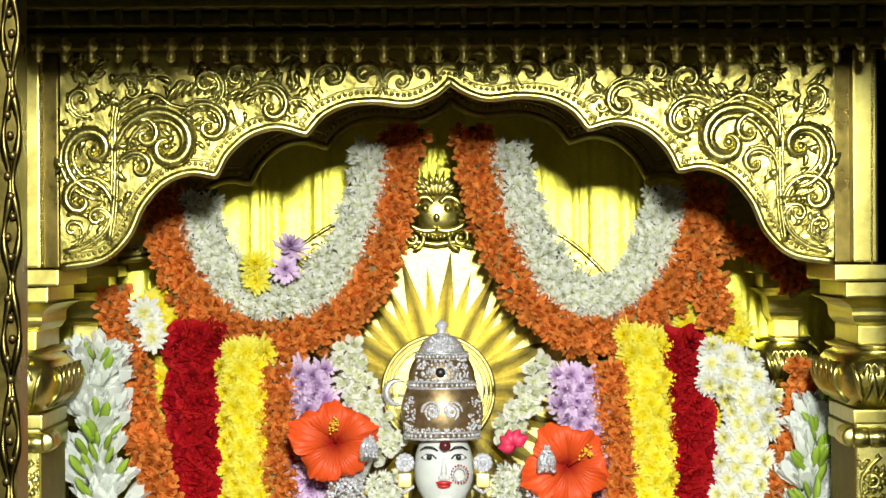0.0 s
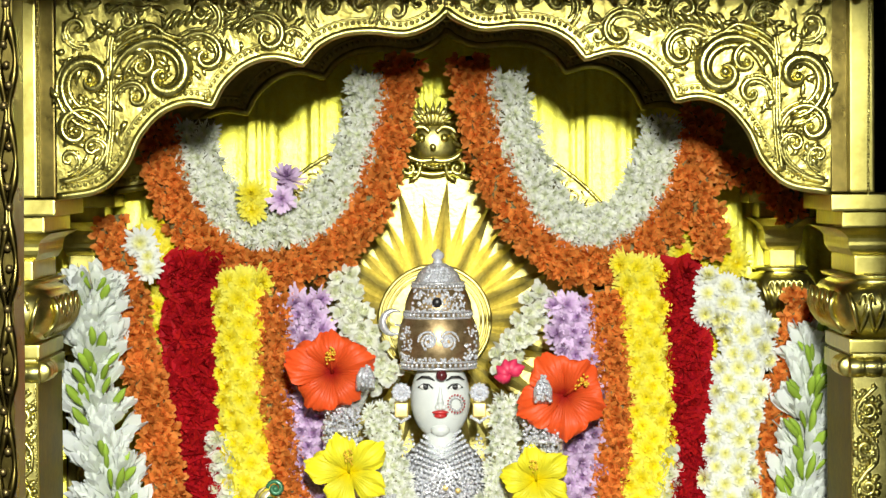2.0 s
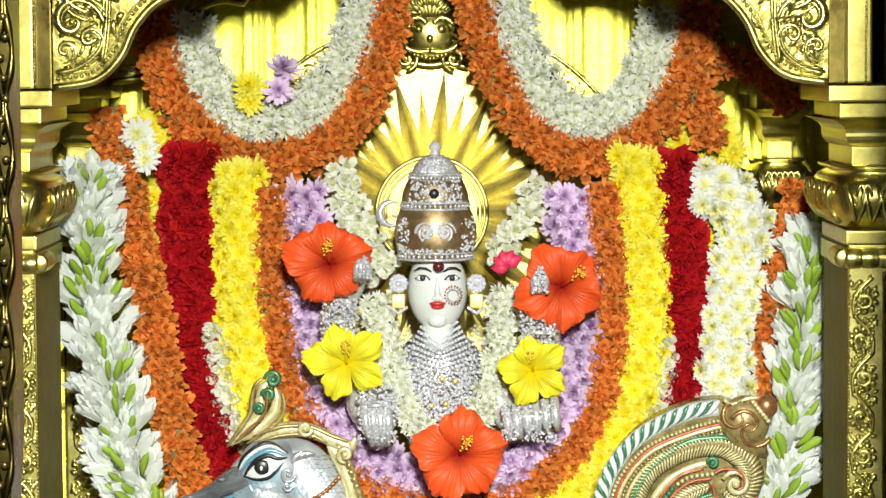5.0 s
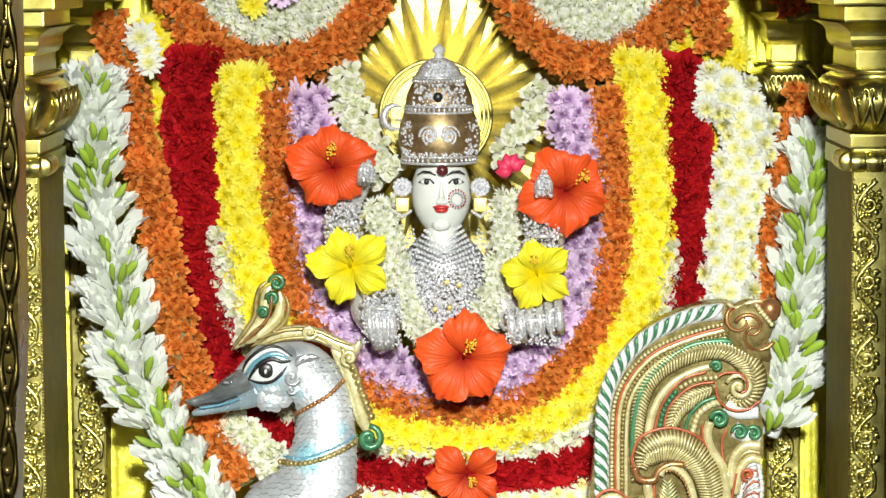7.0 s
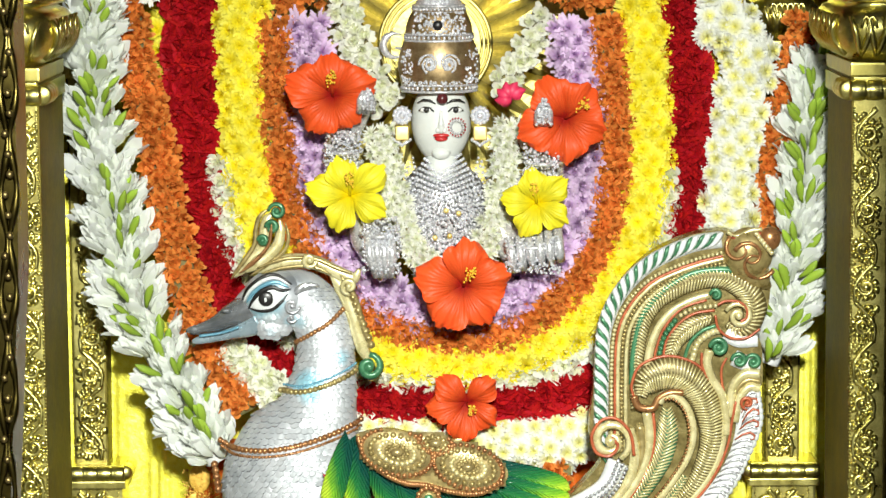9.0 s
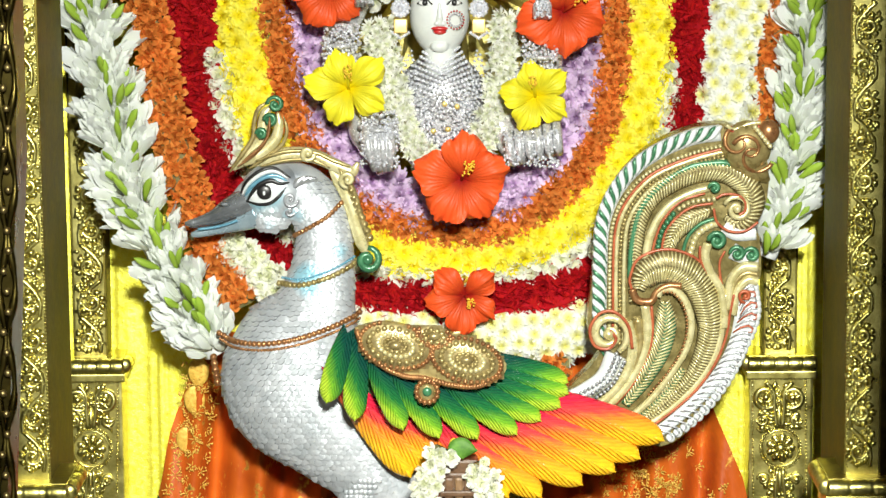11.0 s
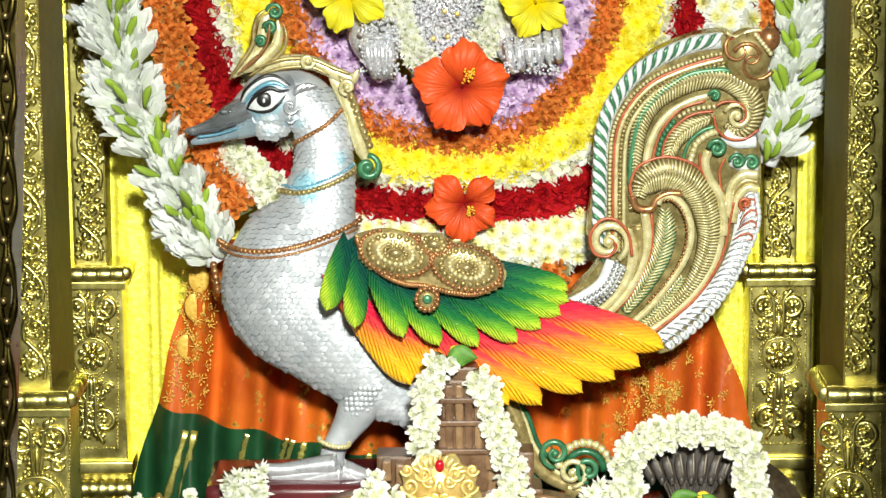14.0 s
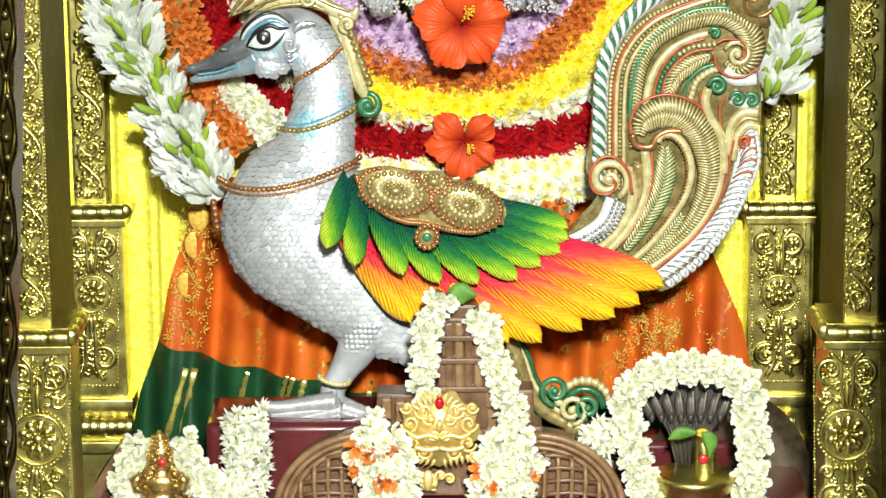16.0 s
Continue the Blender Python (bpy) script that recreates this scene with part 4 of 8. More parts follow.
# crowning lion-mask boss, kept as one plain relief
bm = bmesh.new()
my = HY - 0.02
ball(bm, P(768, -108, my + 0.012), S(46), 18, 12, (1, 0.5, 1.0))
for s in (-1, 1):
    ball(bm, P(768 + 20 * s, -118, my - 0.004), S(8), 10, 8)
    for k in range(4):
        leaf(bm, 768 + s * (30 + 5 * k), -128 + 16 * k, 90 - s * (60 + 14 * k), 24, 6, my - 0.004, 0.6 * s, 0.8)
    tube(bm, [P(768 + s * a, b, my - 0.008) for a, b in spline([(6, -128), (18, -138), (34, -134), (46, -120)], 5)], S(4.5), 6)
    scroll(bm, 768 + 42 * s, -66, 20, 90, 1.6, my - 0.004, 5, s)
    tube(bm, [P(768 + s * a, b, my - 0.012) for a, b in spline([(0, -80), (20, -78), (40, -84), (56, -98)], 5)], S(5), 6)
    for k in range(3):
        leaf(bm, 768 + s * (14 + 14 * k), -140, -90 + s * (14 + 22 * k), 36, 7, my - 0.002, 0.3 * s)
ball(bm, P(768, -102, my - 0.010), S(6), 10, 8, (1, 1, 1.3))
for k in range(9):
    a = math.pi * (1.08 + 0.105 * k)
    leaf(bm, 768 + 20 * math.cos(a), -140 + 20 * math.sin(a), math.degrees(a), 24, 5, my - 0.004, 0, 0.8)
for k in range(7):
    leaf(bm, 768 + (k - 3) * 4, -140, -90 + (k - 3) * 12, 46, 5, my - 0.003, 0)
for k in range(9):
    ball(bm, P(740 + 7 * k, -66 + 3 * abs(k - 4) * -0.6, my - 0.012), S(4), 7, 5)
tube(bm, [P(a, b, my) for a, b in spline([(706, -50), (735, -58), (768, -54), (800, -58), (835, -50)], 6)], S(5), 6)
tagged(part("halo_boss", bm, BRASS), "embossed brass mask boss at the top of the halo", "ornament")

# ---- statue: one plain mesh ----
bm = bmesh.new()


def mark(idx, n0):
    bm.faces.ensure_lookup_table()
    for f in bm.faces[n0:]:
        f.material_index = idx


SY = -0.05
n0 = 0
# face: an egg, fuller at the cheeks
fc = P(781, 342, SY)
rows = []
for i in range(19):
    t = math.pi * i / 18
    h = math.cos(t)
    wv = math.sin(t) ** (0.92 if h < 0 else 0.9)
    rows.append([bm.verts.new(fc + Vector((S(52.5) * wv * math.cos(a), S(46) * wv * math.sin(a), S(71) * h))) for a in [2 * math.pi * k / 28 for k in range(28)]])
for r0, r1 in zip(rows, rows[1:]):
    for k in range(28):
        bm.faces.new((r0[k], r0[(k + 1) % 28], r1[(k + 1) % 28], r1[k]))
fy = SY - S(44)
ball(bm, P(781, 352, fy - 0.001), S(8), 10, 8, (0.8, 0.9, 1.5))
ball(bm, P(776, 358, fy - 0.001), S(5), 8, 6)
ball(bm, P(787, 358, fy - 0.001), S(5), 8, 6)
tube(bm, [P(781, 322 + 5 * k, fy + 0.001 - 0.0007 * k) for k in range(7)], [S(w) for w in (3, 3.4, 3.8, 4.2, 4.8, 5.2, 5)], 8)
ball(bm, P(781, 398, SY - S(30)), S(14), 12, 8, (1.2, 0.8, 0.8))
lathe(bm, [(S(30), -S(34)), (S(27), -S(10)), (S(28), S(12))], P(782, 412, SY), 16)
mark(0, n0)
n0 = len(bm.faces)
for s in (-1, 1):
    tube(bm, [P(781 + s * a, b, fy + c) for a, b, c in ((10, 311, 0.001), (20, 305, 0.0012), (32, 304, 0.004), (42, 309, 0.010))], [S(1), S(2.4), S(2.2), S(0.8)], 5)
    tube(bm, [P(781 + s * a, b, fy + c) for a, b, c in ((13, 325, 0.0012), (20, 318, 0.0008), (30, 317, 0.0032), (39, 323, 0.0085))], S(1.6), 5)
    ball(bm, P(781 + s * 26, 322, fy + 0.0008), S(5.2), 10, 8, (1, 0.5, 1))
tube(bm, [P(781 + a, b, fy + 0.001) for a, b in ((-13, 371), (0, 370), (13, 371))], S(0.8), 5)
mark(1, n0)
n0 = len(bm.faces)
for s in (-1, 1):
    ball(bm, P(781 + s * 26, 322, fy + 0.0035), S(11), 12, 8, (1, 0.4, 0.45))
mark(2, n0)
n0 = len(bm.faces)
ball(bm, P(781, 367, fy + 0.0015), S(15), 12, 8, (1.0, 0.4, 0.28))
ball(bm, P(781, 373, fy + 0.0015), S(11.5), 12, 8, (1.0, 0.5, 0.42))
mark(3, n0)
n0 = len(bm.faces)
ball(bm, P(783, 302, fy - 0.007), S(10), 14, 8, (1, 0.8, 1))
mark(5, n0)
n0 = len(bm.faces)
# body and arms under the jewels
ball(bm, P(785, 520, SY + 0.02), S(92), 22, 16, (0.95, 0.5, 1.25))
for arm in ([(700, 470), (640, 450), (606, 420), (604, 380), (630, 330), (648, 300)], [(870, 470), (930, 460), (968, 430), (966, 390), (960, 340), (962, 312)],
            [(700, 500), (660, 510), (648, 545), (672, 585), (690, 615)], [(870, 510), (905, 560), (930, 580), (985, 560)]):
    tube(bm, [P(a, b, SY - 0.012 - 0.0016 * i) for i, (a, b) in enumerate(spline(arm, 5))], [S(30 - 14 * abs(i / (5 * (len(arm) - 1)) - 0.4)) for i in range(5 * (len(arm) - 1) + 1)], 12)
for k in range(6):
    tube(bm, [P(902 + 17 * k, 548 - 3 * k, SY - 0.075), P(906 + 17 * k, 585 - 2 * k, SY - 0.085), P(912 + 16 * k, 606 - 4 * k, SY - 0.075)], S(8.5), 8)
for k in range(4):
    tube(bm, [P(650 + 14 * k, 540, SY - 0.075), P(655 + 13 * k, 580, SY - 0.085), P(668 + 8 * k, 616, SY - 0.075)], S(8.5), 8)
for u, v in ((648, 296), (962, 318)):
    for k in range(4):
        tube(bm, [P(u - 12 + 8 * k, v + 30, SY - 0.095), P(u - 10 + 7 * k, v + 8, SY - 0.108), P(u - 5 + 4 * k, v - 8, SY - 0.106)], [S(6), S(6), S(3)], 7)
mark(4, n0)
WHITE_PAINT = surface("white_paint", (0.78, 0.78, 0.76), (0.85, 0.85, 0.84), 0.2, 0, 80)
st = part("statue", bm, [MARBLE, BLACK, WHITE_PAINT, LIP, SILVER_JEWEL, MAROON])
tagged(st, "white marble-faced temple statue clad in silver jewels", "statue")

# ---- jewellery ----
CROWN_SILVER = surface("crown_silver", (0.26, 0.17, 0.08), (0.48, 0.35, 0.18), 0.40, 0.85, 90, 0.0006, 500)
crown = thing("crown", "tall tiered silver-gilt crown set with stones", "crown")
cc = P(778, 284, SY)
CH = 0.85  # height of the crown against its width
prof = [(60, -6), (64, 2), (69, 20), (72, 42), (71, 62), (67, 82), (61, 98), (57, 108)]
bm = bmesh.new()
lathe(bm, [(S(r), S(h * CH)) for r, h in prof], cc, 40, (1, 0.85))
part("lower_tier", bm, CROWN_SILVER, crown)
bm = bmesh.new()
lathe(bm, [(S(r), S(h * CH)) for r, h in ((57, 104), (59, 116), (57, 132), (52, 148), (44, 166))], cc, 36, (1, 0.85))
part("middle_tier", bm, CROWN_SILVER, crown)
bm = bmesh.new()
lathe(bm, [(S(r), S(h * CH)) for r, h in ((43, 162), (41, 174), (35, 190), (26, 202), (14, 210), (5, 213))], cc, 32, (1, 0.85))
part("dome", bm, SILVER_JEWEL, crown)
bm = bmesh.new()
lathe(bm, [(S(r), S(h * CH)) for r, h in ((7, 210), (9, 214), (6, 218), (11, 223), (11, 230), (5, 236), (2, 240))], cc, 14)
part("finial", bm, GEM, crown)
for nm, h, r in (("brim_band", 3, 65), ("middle_band", 106, 59), ("upper_band", 164, 45)):
    bm = bmesh.new()
    for o in (-7, 7):
        tube(bm, [cc + Vector((S(r) * math.cos(a * math.pi / 24), 0.85 * S(r) * math.sin(a * math.pi / 24), S(h * CH + o * 0.8))) for a in range(49)], S(2.6), 6)
    for k in range(40):
        a = 2 * math.pi * k / 40
        ball(bm, cc + Vector((S(r) * math.cos(a), 0.85 * S(r) * math.sin(a), S(h * CH))), S(3.3), 8, 6)
    part(nm, bm, SILVER_JEWEL, crown)
rnd = random.Random(5)


def stones(name, spots, mat, parent, r0, r1):
    bm = bmesh.new()
    for p in spots:
        ball(bm, p, S(rnd.uniform(r0, r1)), 6, 4)
    return part(name, bm, mat, parent, kind="stuff")


def on_crown(u, h, r):
    x = S(u)
    R = S(r)
    return cc + Vector((x, -0.85 * math.sqrt(max(0, R * R - x * x)), S(h * CH)))


spots = []
for s in (-1, 1):
    for k in range(90):
        a = k / 30 * 5.2
        rr = (24 - 6 * (k // 30)) * (1 - (k % 30) / 40)
        spots.append(on_crown(s * (16 + rr * math.cos(a) * 0.8), 54 + rr * math.sin(a), 72.5))
for k in range(190):
    h = rnd.uniform(114, 158)
    spots.append(on_crown(rnd.uniform(-0.85, 0.85) * (60 - (h - 114) * 0.26), h, 61.5 - (h - 114) * 0.26))
for k in range(120):
    h = rnd.uniform(170, 204)
    spots.append(on_crown(rnd.uniform(-0.7, 0.7) * (40 - (h - 170) * 0.5), h, 43.5 - (h - 170) * 0.5))
for k in range(90):
    spots.append(on_crown(rnd.choice((-1, 1)) * rnd.uniform(46, 67), rnd.uniform(16, 84), 71.5))
for k in range(60):
    spots.append(on_crown(rnd.uniform(-60, 60), rnd.uniform(10, 20), 69.5))
stones("stone_setting", spots, GEM, crown, 1.4, 3.2)
bm = bmesh.new()
ball(bm, on_crown(-2, 132, 58), S(9), 12, 8, (1, 0.6, 1))
part("dark_stone", bm, BLACK, crown)
bm = bmesh.new()
pts = [P(700 + 21 * math.cos(a), 208 + 21 * math.sin(a), SY) for a in [0.9 + k * 0.22 for k in range(21)]]
tube(bm, pts, [S(1 + 6 * math.sin(math.pi * k / 20)) for k in range(21)], 7)
tube(bm, [P(700, 212, SY), P(715, 214, SY), P(730, 216, SY)], S(2.5), 6)
part("crescent", bm, SILVER_JEWEL, crown)

for s, u in ((-1, 712), (1, 850)):
    er = thing("earring", "silver earring with stone cluster and square drop", "earring", "earrings")
    bm = bmesh.new()
    c = P(u, 331, SY - 0.03)
    ball(bm, c, S(15), 12, 8, (1, 0.5, 1))
    for k in range(12):
        ball(bm, c + Vector((S(13) * math.cos(k * 0.524), -0.006, S(13) * math.sin(k * 0.524))), S(4.5), 8, 5)
    ball(bm, c + Vector((0, -0.008, 0)), S(6), 10, 6)
    part("stone_setting", bm, GEM, er, kind="stuff")
    bm = bmesh.new()
    ubox(bm, u - 12, 350, u + 12, 376, SY - 0.04, SY - 0.028, 0.002)
    part("square_drop", bm, GOLD_BRIGHT, er)
    bm = bmesh.new()
    for k in range(9):
        ball(bm, P(u - 14 + 3.5 * k, 384 - 6 * abs(k - 4) * 0.4, SY - 0.036), S(3.2), 7, 5)
    part("pearl_fringe", bm, GEM, er)
nr = thing("nose_ring", "red and white stone nose ring", "nose ring")
bm = bmesh.new()
for k in range(18):
    a = k * 0.349
    ball(bm, P(809 + 15 * math.cos(a), 352 + 16 * math.sin(a), fy - 0.004), S(1.7), 7, 5)
part("stone_ring", bm, RED_GEM, nr, kind="stuff")
bm = bmesh.new()
for k in range(14):
    a = k * 0.449
    ball(bm, P(809 + 10.5 * math.cos(a), 352 + 11.5 * math.sin(a), fy - 0.005), S(2.0), 7, 5)
part("pearl_ring", bm, GEM, nr, kind="stuff")


def breast(u, v):
    """Depth of the jewelled chest in front of the statue's plane."""
    q = 1 - ((u - 785) / 100) ** 2 - ((v - 520) / 135) ** 2
    return SY + 0.015 - S(52) * math.sqrt(max(0.02, q))


neck = thing("necklace", "broad collar of silver pearls and stones", "necklace")
spots = []
for r in range(15):
    rad = 42 + 8.2 * r
    n = 16 + r % 2
    for k in range(n + 1):
        f = k / n * 2 - 1
        u, v = 786 + f * (66 + r * 0.4) * min(1, 0.45 + r * 0.06), 400 + r * 8.5 + (1 - abs(f)) * 22
        if v < 525:
            spots.append(P(u, v, breast(u, v) - 0.004))
stones("pearl_net", spots, GEM, neck, 3.0, 3.8)
spots = []
for off in (0, 9, 18, 26):
    for k in range(60):
        f = k / 59 * 2 - 1
        u, v = 788 + f * (74 - off * 0.6), 560 + 22 - off - 150 * abs(f) ** 1.8
        spots.append(P(u + rnd.uniform(-2, 2), v + rnd.uniform(-2, 2), breast(u, v) - 0.009))
stones("stone_strand", spots, GEM, neck, 1.8, 3.6)
spots = [P(u, v, breast(u, v) - 0.006) for u, v in [(rnd.uniform(728, 852), rnd.uniform(480, 590)) for _ in range(420)]]
stones("stone_setting", spots, SILVER_JEWEL, neck, 1.8, 4.0)
bm = bmesh.new()
for u, v in ((812, 505), (796, 545), (770, 548), (790, 500)):
    ball(bm, P(u, v, breast(u, v) - 0.012), S(5), 10, 7, (1, 0.6, 1))
part("gold_pendant", bm, GOLD_BRIGHT, neck)
arm = thing("arm_jewels", "silver stone-set bracelets on the statue's arms", "bracelet")
spots = []
for (u0, u1, v0, v1, n) in ((575, 640, 360, 430, 130), (925, 990, 380, 460, 140), (640, 710, 512, 612, 190), (895, 992, 545, 612, 170), (641, 664, 284, 322, 40), (948, 978, 302, 348, 55)):
    near = 0.03 if v1 < 355 else 0.0
    for _ in range(n * 2):
        v = rnd.uniform(v0, v1)
        taper = (0.25 + 0.75 * (v - v0) / (v1 - v0)) if near else 1.0
        spots.append(P((u0 + u1) / 2 + rnd.uniform(-0.5, 0.5) * (u1 - u0) * taper, v, SY - 0.085 - near + rnd.uniform(-0.004, 0.012)))
stones("stone_setting", spots, GEM, arm, 1.5, 3.4)
bm = bmesh.new()
for u, v, w in ((607, 392, 34), (607, 412, 34), (962, 412, 34), (962, 436, 34), (672, 540, 34), (944, 560, 48)):
    tube(bm, [P(u + w * math.cos(a), v + 7 * math.sin(a), SY - 0.075 + 0.012 * math.cos(2 * a)) for a in [math.pi * k / 12 for k in range(13)]], S(4), 6)
part("bangle", bm, SILVER_JEWEL, arm)


# ---- hibiscus blooms ----
def hib_mat(name, heart, petal):
    m, t, b = material(name)
    c, ln = t.nodes.new("ShaderNodeTexCoord"), t.nodes.new("ShaderNodeVectorMath")
    ln.operation = "LENGTH"
    t.links.new(c.outputs["Object"], ln.inputs[0])
    mr = t.nodes.new("ShaderNodeMapRange")
    mr.inputs[2].default_value = 0.075
    t.links.new(ln.outputs["Value"], mr.inputs[0])
    nz = noise_tex(t, 60, 4)
    ad = t.nodes.new("ShaderNodeMath")
    ad.operation = "MULTIPLY_ADD"
    ad.inputs[1].default_value = 0.25
    t.links.new(nz.outputs[0], ad.inputs[0])
    t.links.new(mr.outputs[0], ad.inputs[2])
    sx_ = t.nodes.new("ShaderNodeSeparateXYZ")
    t.links.new(c.outputs["Object"], sx_.inputs[0])
    at2, ml, sn_ = (t.nodes.new("ShaderNodeMath") for _ in range(3))
    at2.operation, ml.operation, sn_.operation = "ARCTAN2", "MULTIPLY_ADD", "SINE"
    t.links.new(sx_.outputs[1], at2.inputs[0])
    t.links.new(sx_.outputs[0], at2.inputs[1])
    t.links.new(at2.outputs[0], ml.inputs[0])
    ml.inputs[1].default_value = 46
    n8 = t.nodes.new("ShaderNodeMath")
    n8.operation, n8.inputs[1].default_value = "MULTIPLY", 9.0
    t.links.new(nz.outputs[0], n8.inputs[0])
    t.links.new(n8.outputs[0], ml.inputs[2])
    t.links.new(ml.outputs[0], sn_.inputs[0])
    v1 = t.nodes.new("ShaderNodeMath")
    v1.operation, v1.inputs[1].default_value = "MULTIPLY_ADD", 0.02
    t.links.new(sn_.outputs[0], v1.inputs[0])
    t.links.new(ad.outputs[0], v1.inputs[2])
    t.links.new(ramp(t, v1.outputs[0], [(0.22, heart), (0.46, tuple(0.72 * x for x in petal)), (0.80, petal), (1.0, tuple(min(1, x * 1.12) for x in petal))]), b.inputs["Base Color"])
    b.inputs["Roughness"].default_value, b.inputs["Specular IOR Level"].default_value = 0.5, 0.3
    bump(t, b, sn_.outputs[0], 0.3, 0.001)
    tr, mx = t.nodes.new("ShaderNodeBsdfTranslucent"), t.nodes.new("ShaderNodeMixShader")
    tr.inputs[0].default_value = (*petal, 1)
    mx.inputs[0].default_value = 0.12
    t.links.new(b.outputs[0], mx.inputs[1])
    t.links.new(tr.outputs[0], mx.inputs[2])
    t.links.new(mx.outputs[0], t.nodes["Material Output"].inputs[0])
    return m


HIB_RED = hib_mat("red_hibiscus", (0.30, 0.008, 0.005), (0.82, 0.095, 0.018))
HIB_YEL = hib_mat("yellow_hibiscus", (0.80, 0.62, 0.0), (0.92, 0.82, 0.03))
POLLEN = surface("pollen", (0.75, 0.42, 0.02), (0.9, 0.62, 0.05), 0.7, 0, 200)


def hibiscus(label, u, v, R, y, mat, spin, stam, seed, angles=(0, 72, 144, 216, 288), lens=(1, 1, 1, 1, 1), wide=0.50):
    rnd = random.Random(seed)
    h = tagged(new("hibiscus"), label, "flower", "hibiscus blooms")
    h.matrix_basis = Matrix.Translation(P(u, v, y)) @ pose(0, 0, 0, 90, 0, 0)
    R = S(R)
    for i, (ang, ln) in enumerate(zip(angles, lens)):
        bm = bmesh.new()
        a = radians(spin + ang)
        grid = []
        ph = rnd.uniform(0, 6)
        for j in range(13):
            f = j / 12
            row = []
            w = R * wide * (math.sin(math.pi * (0.07 + 0.80 * f)) ** 0.8) * (0.45 + 0.75 * f)
            for k in range(17):
                g = k / 8 - 1
                rr = R * ln * f * (1 - 0.20 * g * g * f * f + 0.035 * f * f * math.sin(7 * g + ph * 2) + 0.02 * f * math.sin(17 * g + ph))
                z = R * (0.02 + 0.34 * math.sin(f * 2.0) - 0.22 * f * f * f) + R * 0.085 * f * f * math.sin(5 * g + ph) + R * 0.04 * f * f * f * math.sin(11 * g + 2 * ph) + R * 0.02 * (i % 2) - 0.10 * R * g * g * (1 - f) + 0.14 * R * g * f + 0.022 * R * f * math.cos(g * 12)
                x, q = rr, g * w
                row.append(bm.verts.new((x * math.cos(a) - q * math.sin(a), x * math.sin(a) + q * math.cos(a), z)))
            grid.append(row)
        for r0, r1 in zip(grid, grid[1:]):
            for k in range(16):
                bm.faces.new((r0[k], r0[k + 1], r1[k + 1], r1[k]))
        part("petal", bm, mat, h)
    bm = bmesh.new()
    sx, sy = stam[0] * S(1), -stam[1] * S(1)
    tube(bm, [(sx * f, sy * f, R * (0.12 + 0.35 * f)) for f in (0, 0.3, 0.6, 1.0)], [R * 0.035, R * 0.03, R * 0.026, R * 0.02], 7)
    part("stamen_column", bm, mat, h)
    bm = bmesh.new()
    for k in range(34):
        f = 0.6 + 0.42 * k / 34
        ball(bm, (sx * f + rnd.uniform(-1, 1) * R * 0.09, sy * f + rnd.uniform(-1, 1) * R * 0.09, R * (0.12 + 0.35 * f) + rnd.uniform(-0.05, 0.1) * R), R * 0.024, 5, 4)
    part("pollen", bm, POLLEN, h, kind="stuff")


RB_, YB_ = "large red hibiscus bloom pinned on the garlands", "yellow hibiscus bloom pinned on the garlands"
hibiscus(RB_, 590, 296, 86, -0.125, HIB_RED, 20, (-2, -40), 1, (0, 75, 140, 215, 290), (0.9, 0.85, 1.0, 0.85, 0.75))
hibiscus(RB_, 1000, 336, 86, -0.125, HIB_RED, 50, (38, -30), 2, (0, 72, 150, 220, 285), (0.85, 0.95, 1.0, 0.9, 0.85))
hibiscus(RB_, 820, 632, 88, -0.135, HIB_RED, 15, (14, -30), 3, (0, 70, 150, 222, 290), (0.95, 0.95, 0.98, 0.95, 0.9))
hibiscus("smaller red hibiscus bloom pinned on the red garland", 826, 838, 72, -0.075, HIB_RED, 40, (12, 12), 4, (0, 100, 150, 220, 280), (0.9, 0.95, 1.0, 1.05, 0.9), 0.42)
hibiscus(YB_, 620, 472, 78, -0.13, HIB_YEL, 40, (0, -38), 5, (0, 70, 128, 205, 290), (1.0, 0.9, 1.0, 0.85, 0.9), 0.40)
hibiscus(YB_, 950, 486, 70, -0.13, HIB_YEL, 40, (-6, -34), 6, (0, 60, 130, 205, 285), (0.95, 0.9, 0.9, 0.9, 0.9), 0.41)
bm = bmesh.new()
for k in range(5):
    leaf(bm, 905, 300, -200 + 40 * k, 30, 15, -0.10, 0.3)
PINK = surface("pink_petal", (0.6, 0.02, 0.08), (0.75, 0.04, 0.12), 0.5, 0, 80)
tagged(part("pink_bloom", bm, PINK), "crumpled crimson bloom beside the hibiscus", "flower")

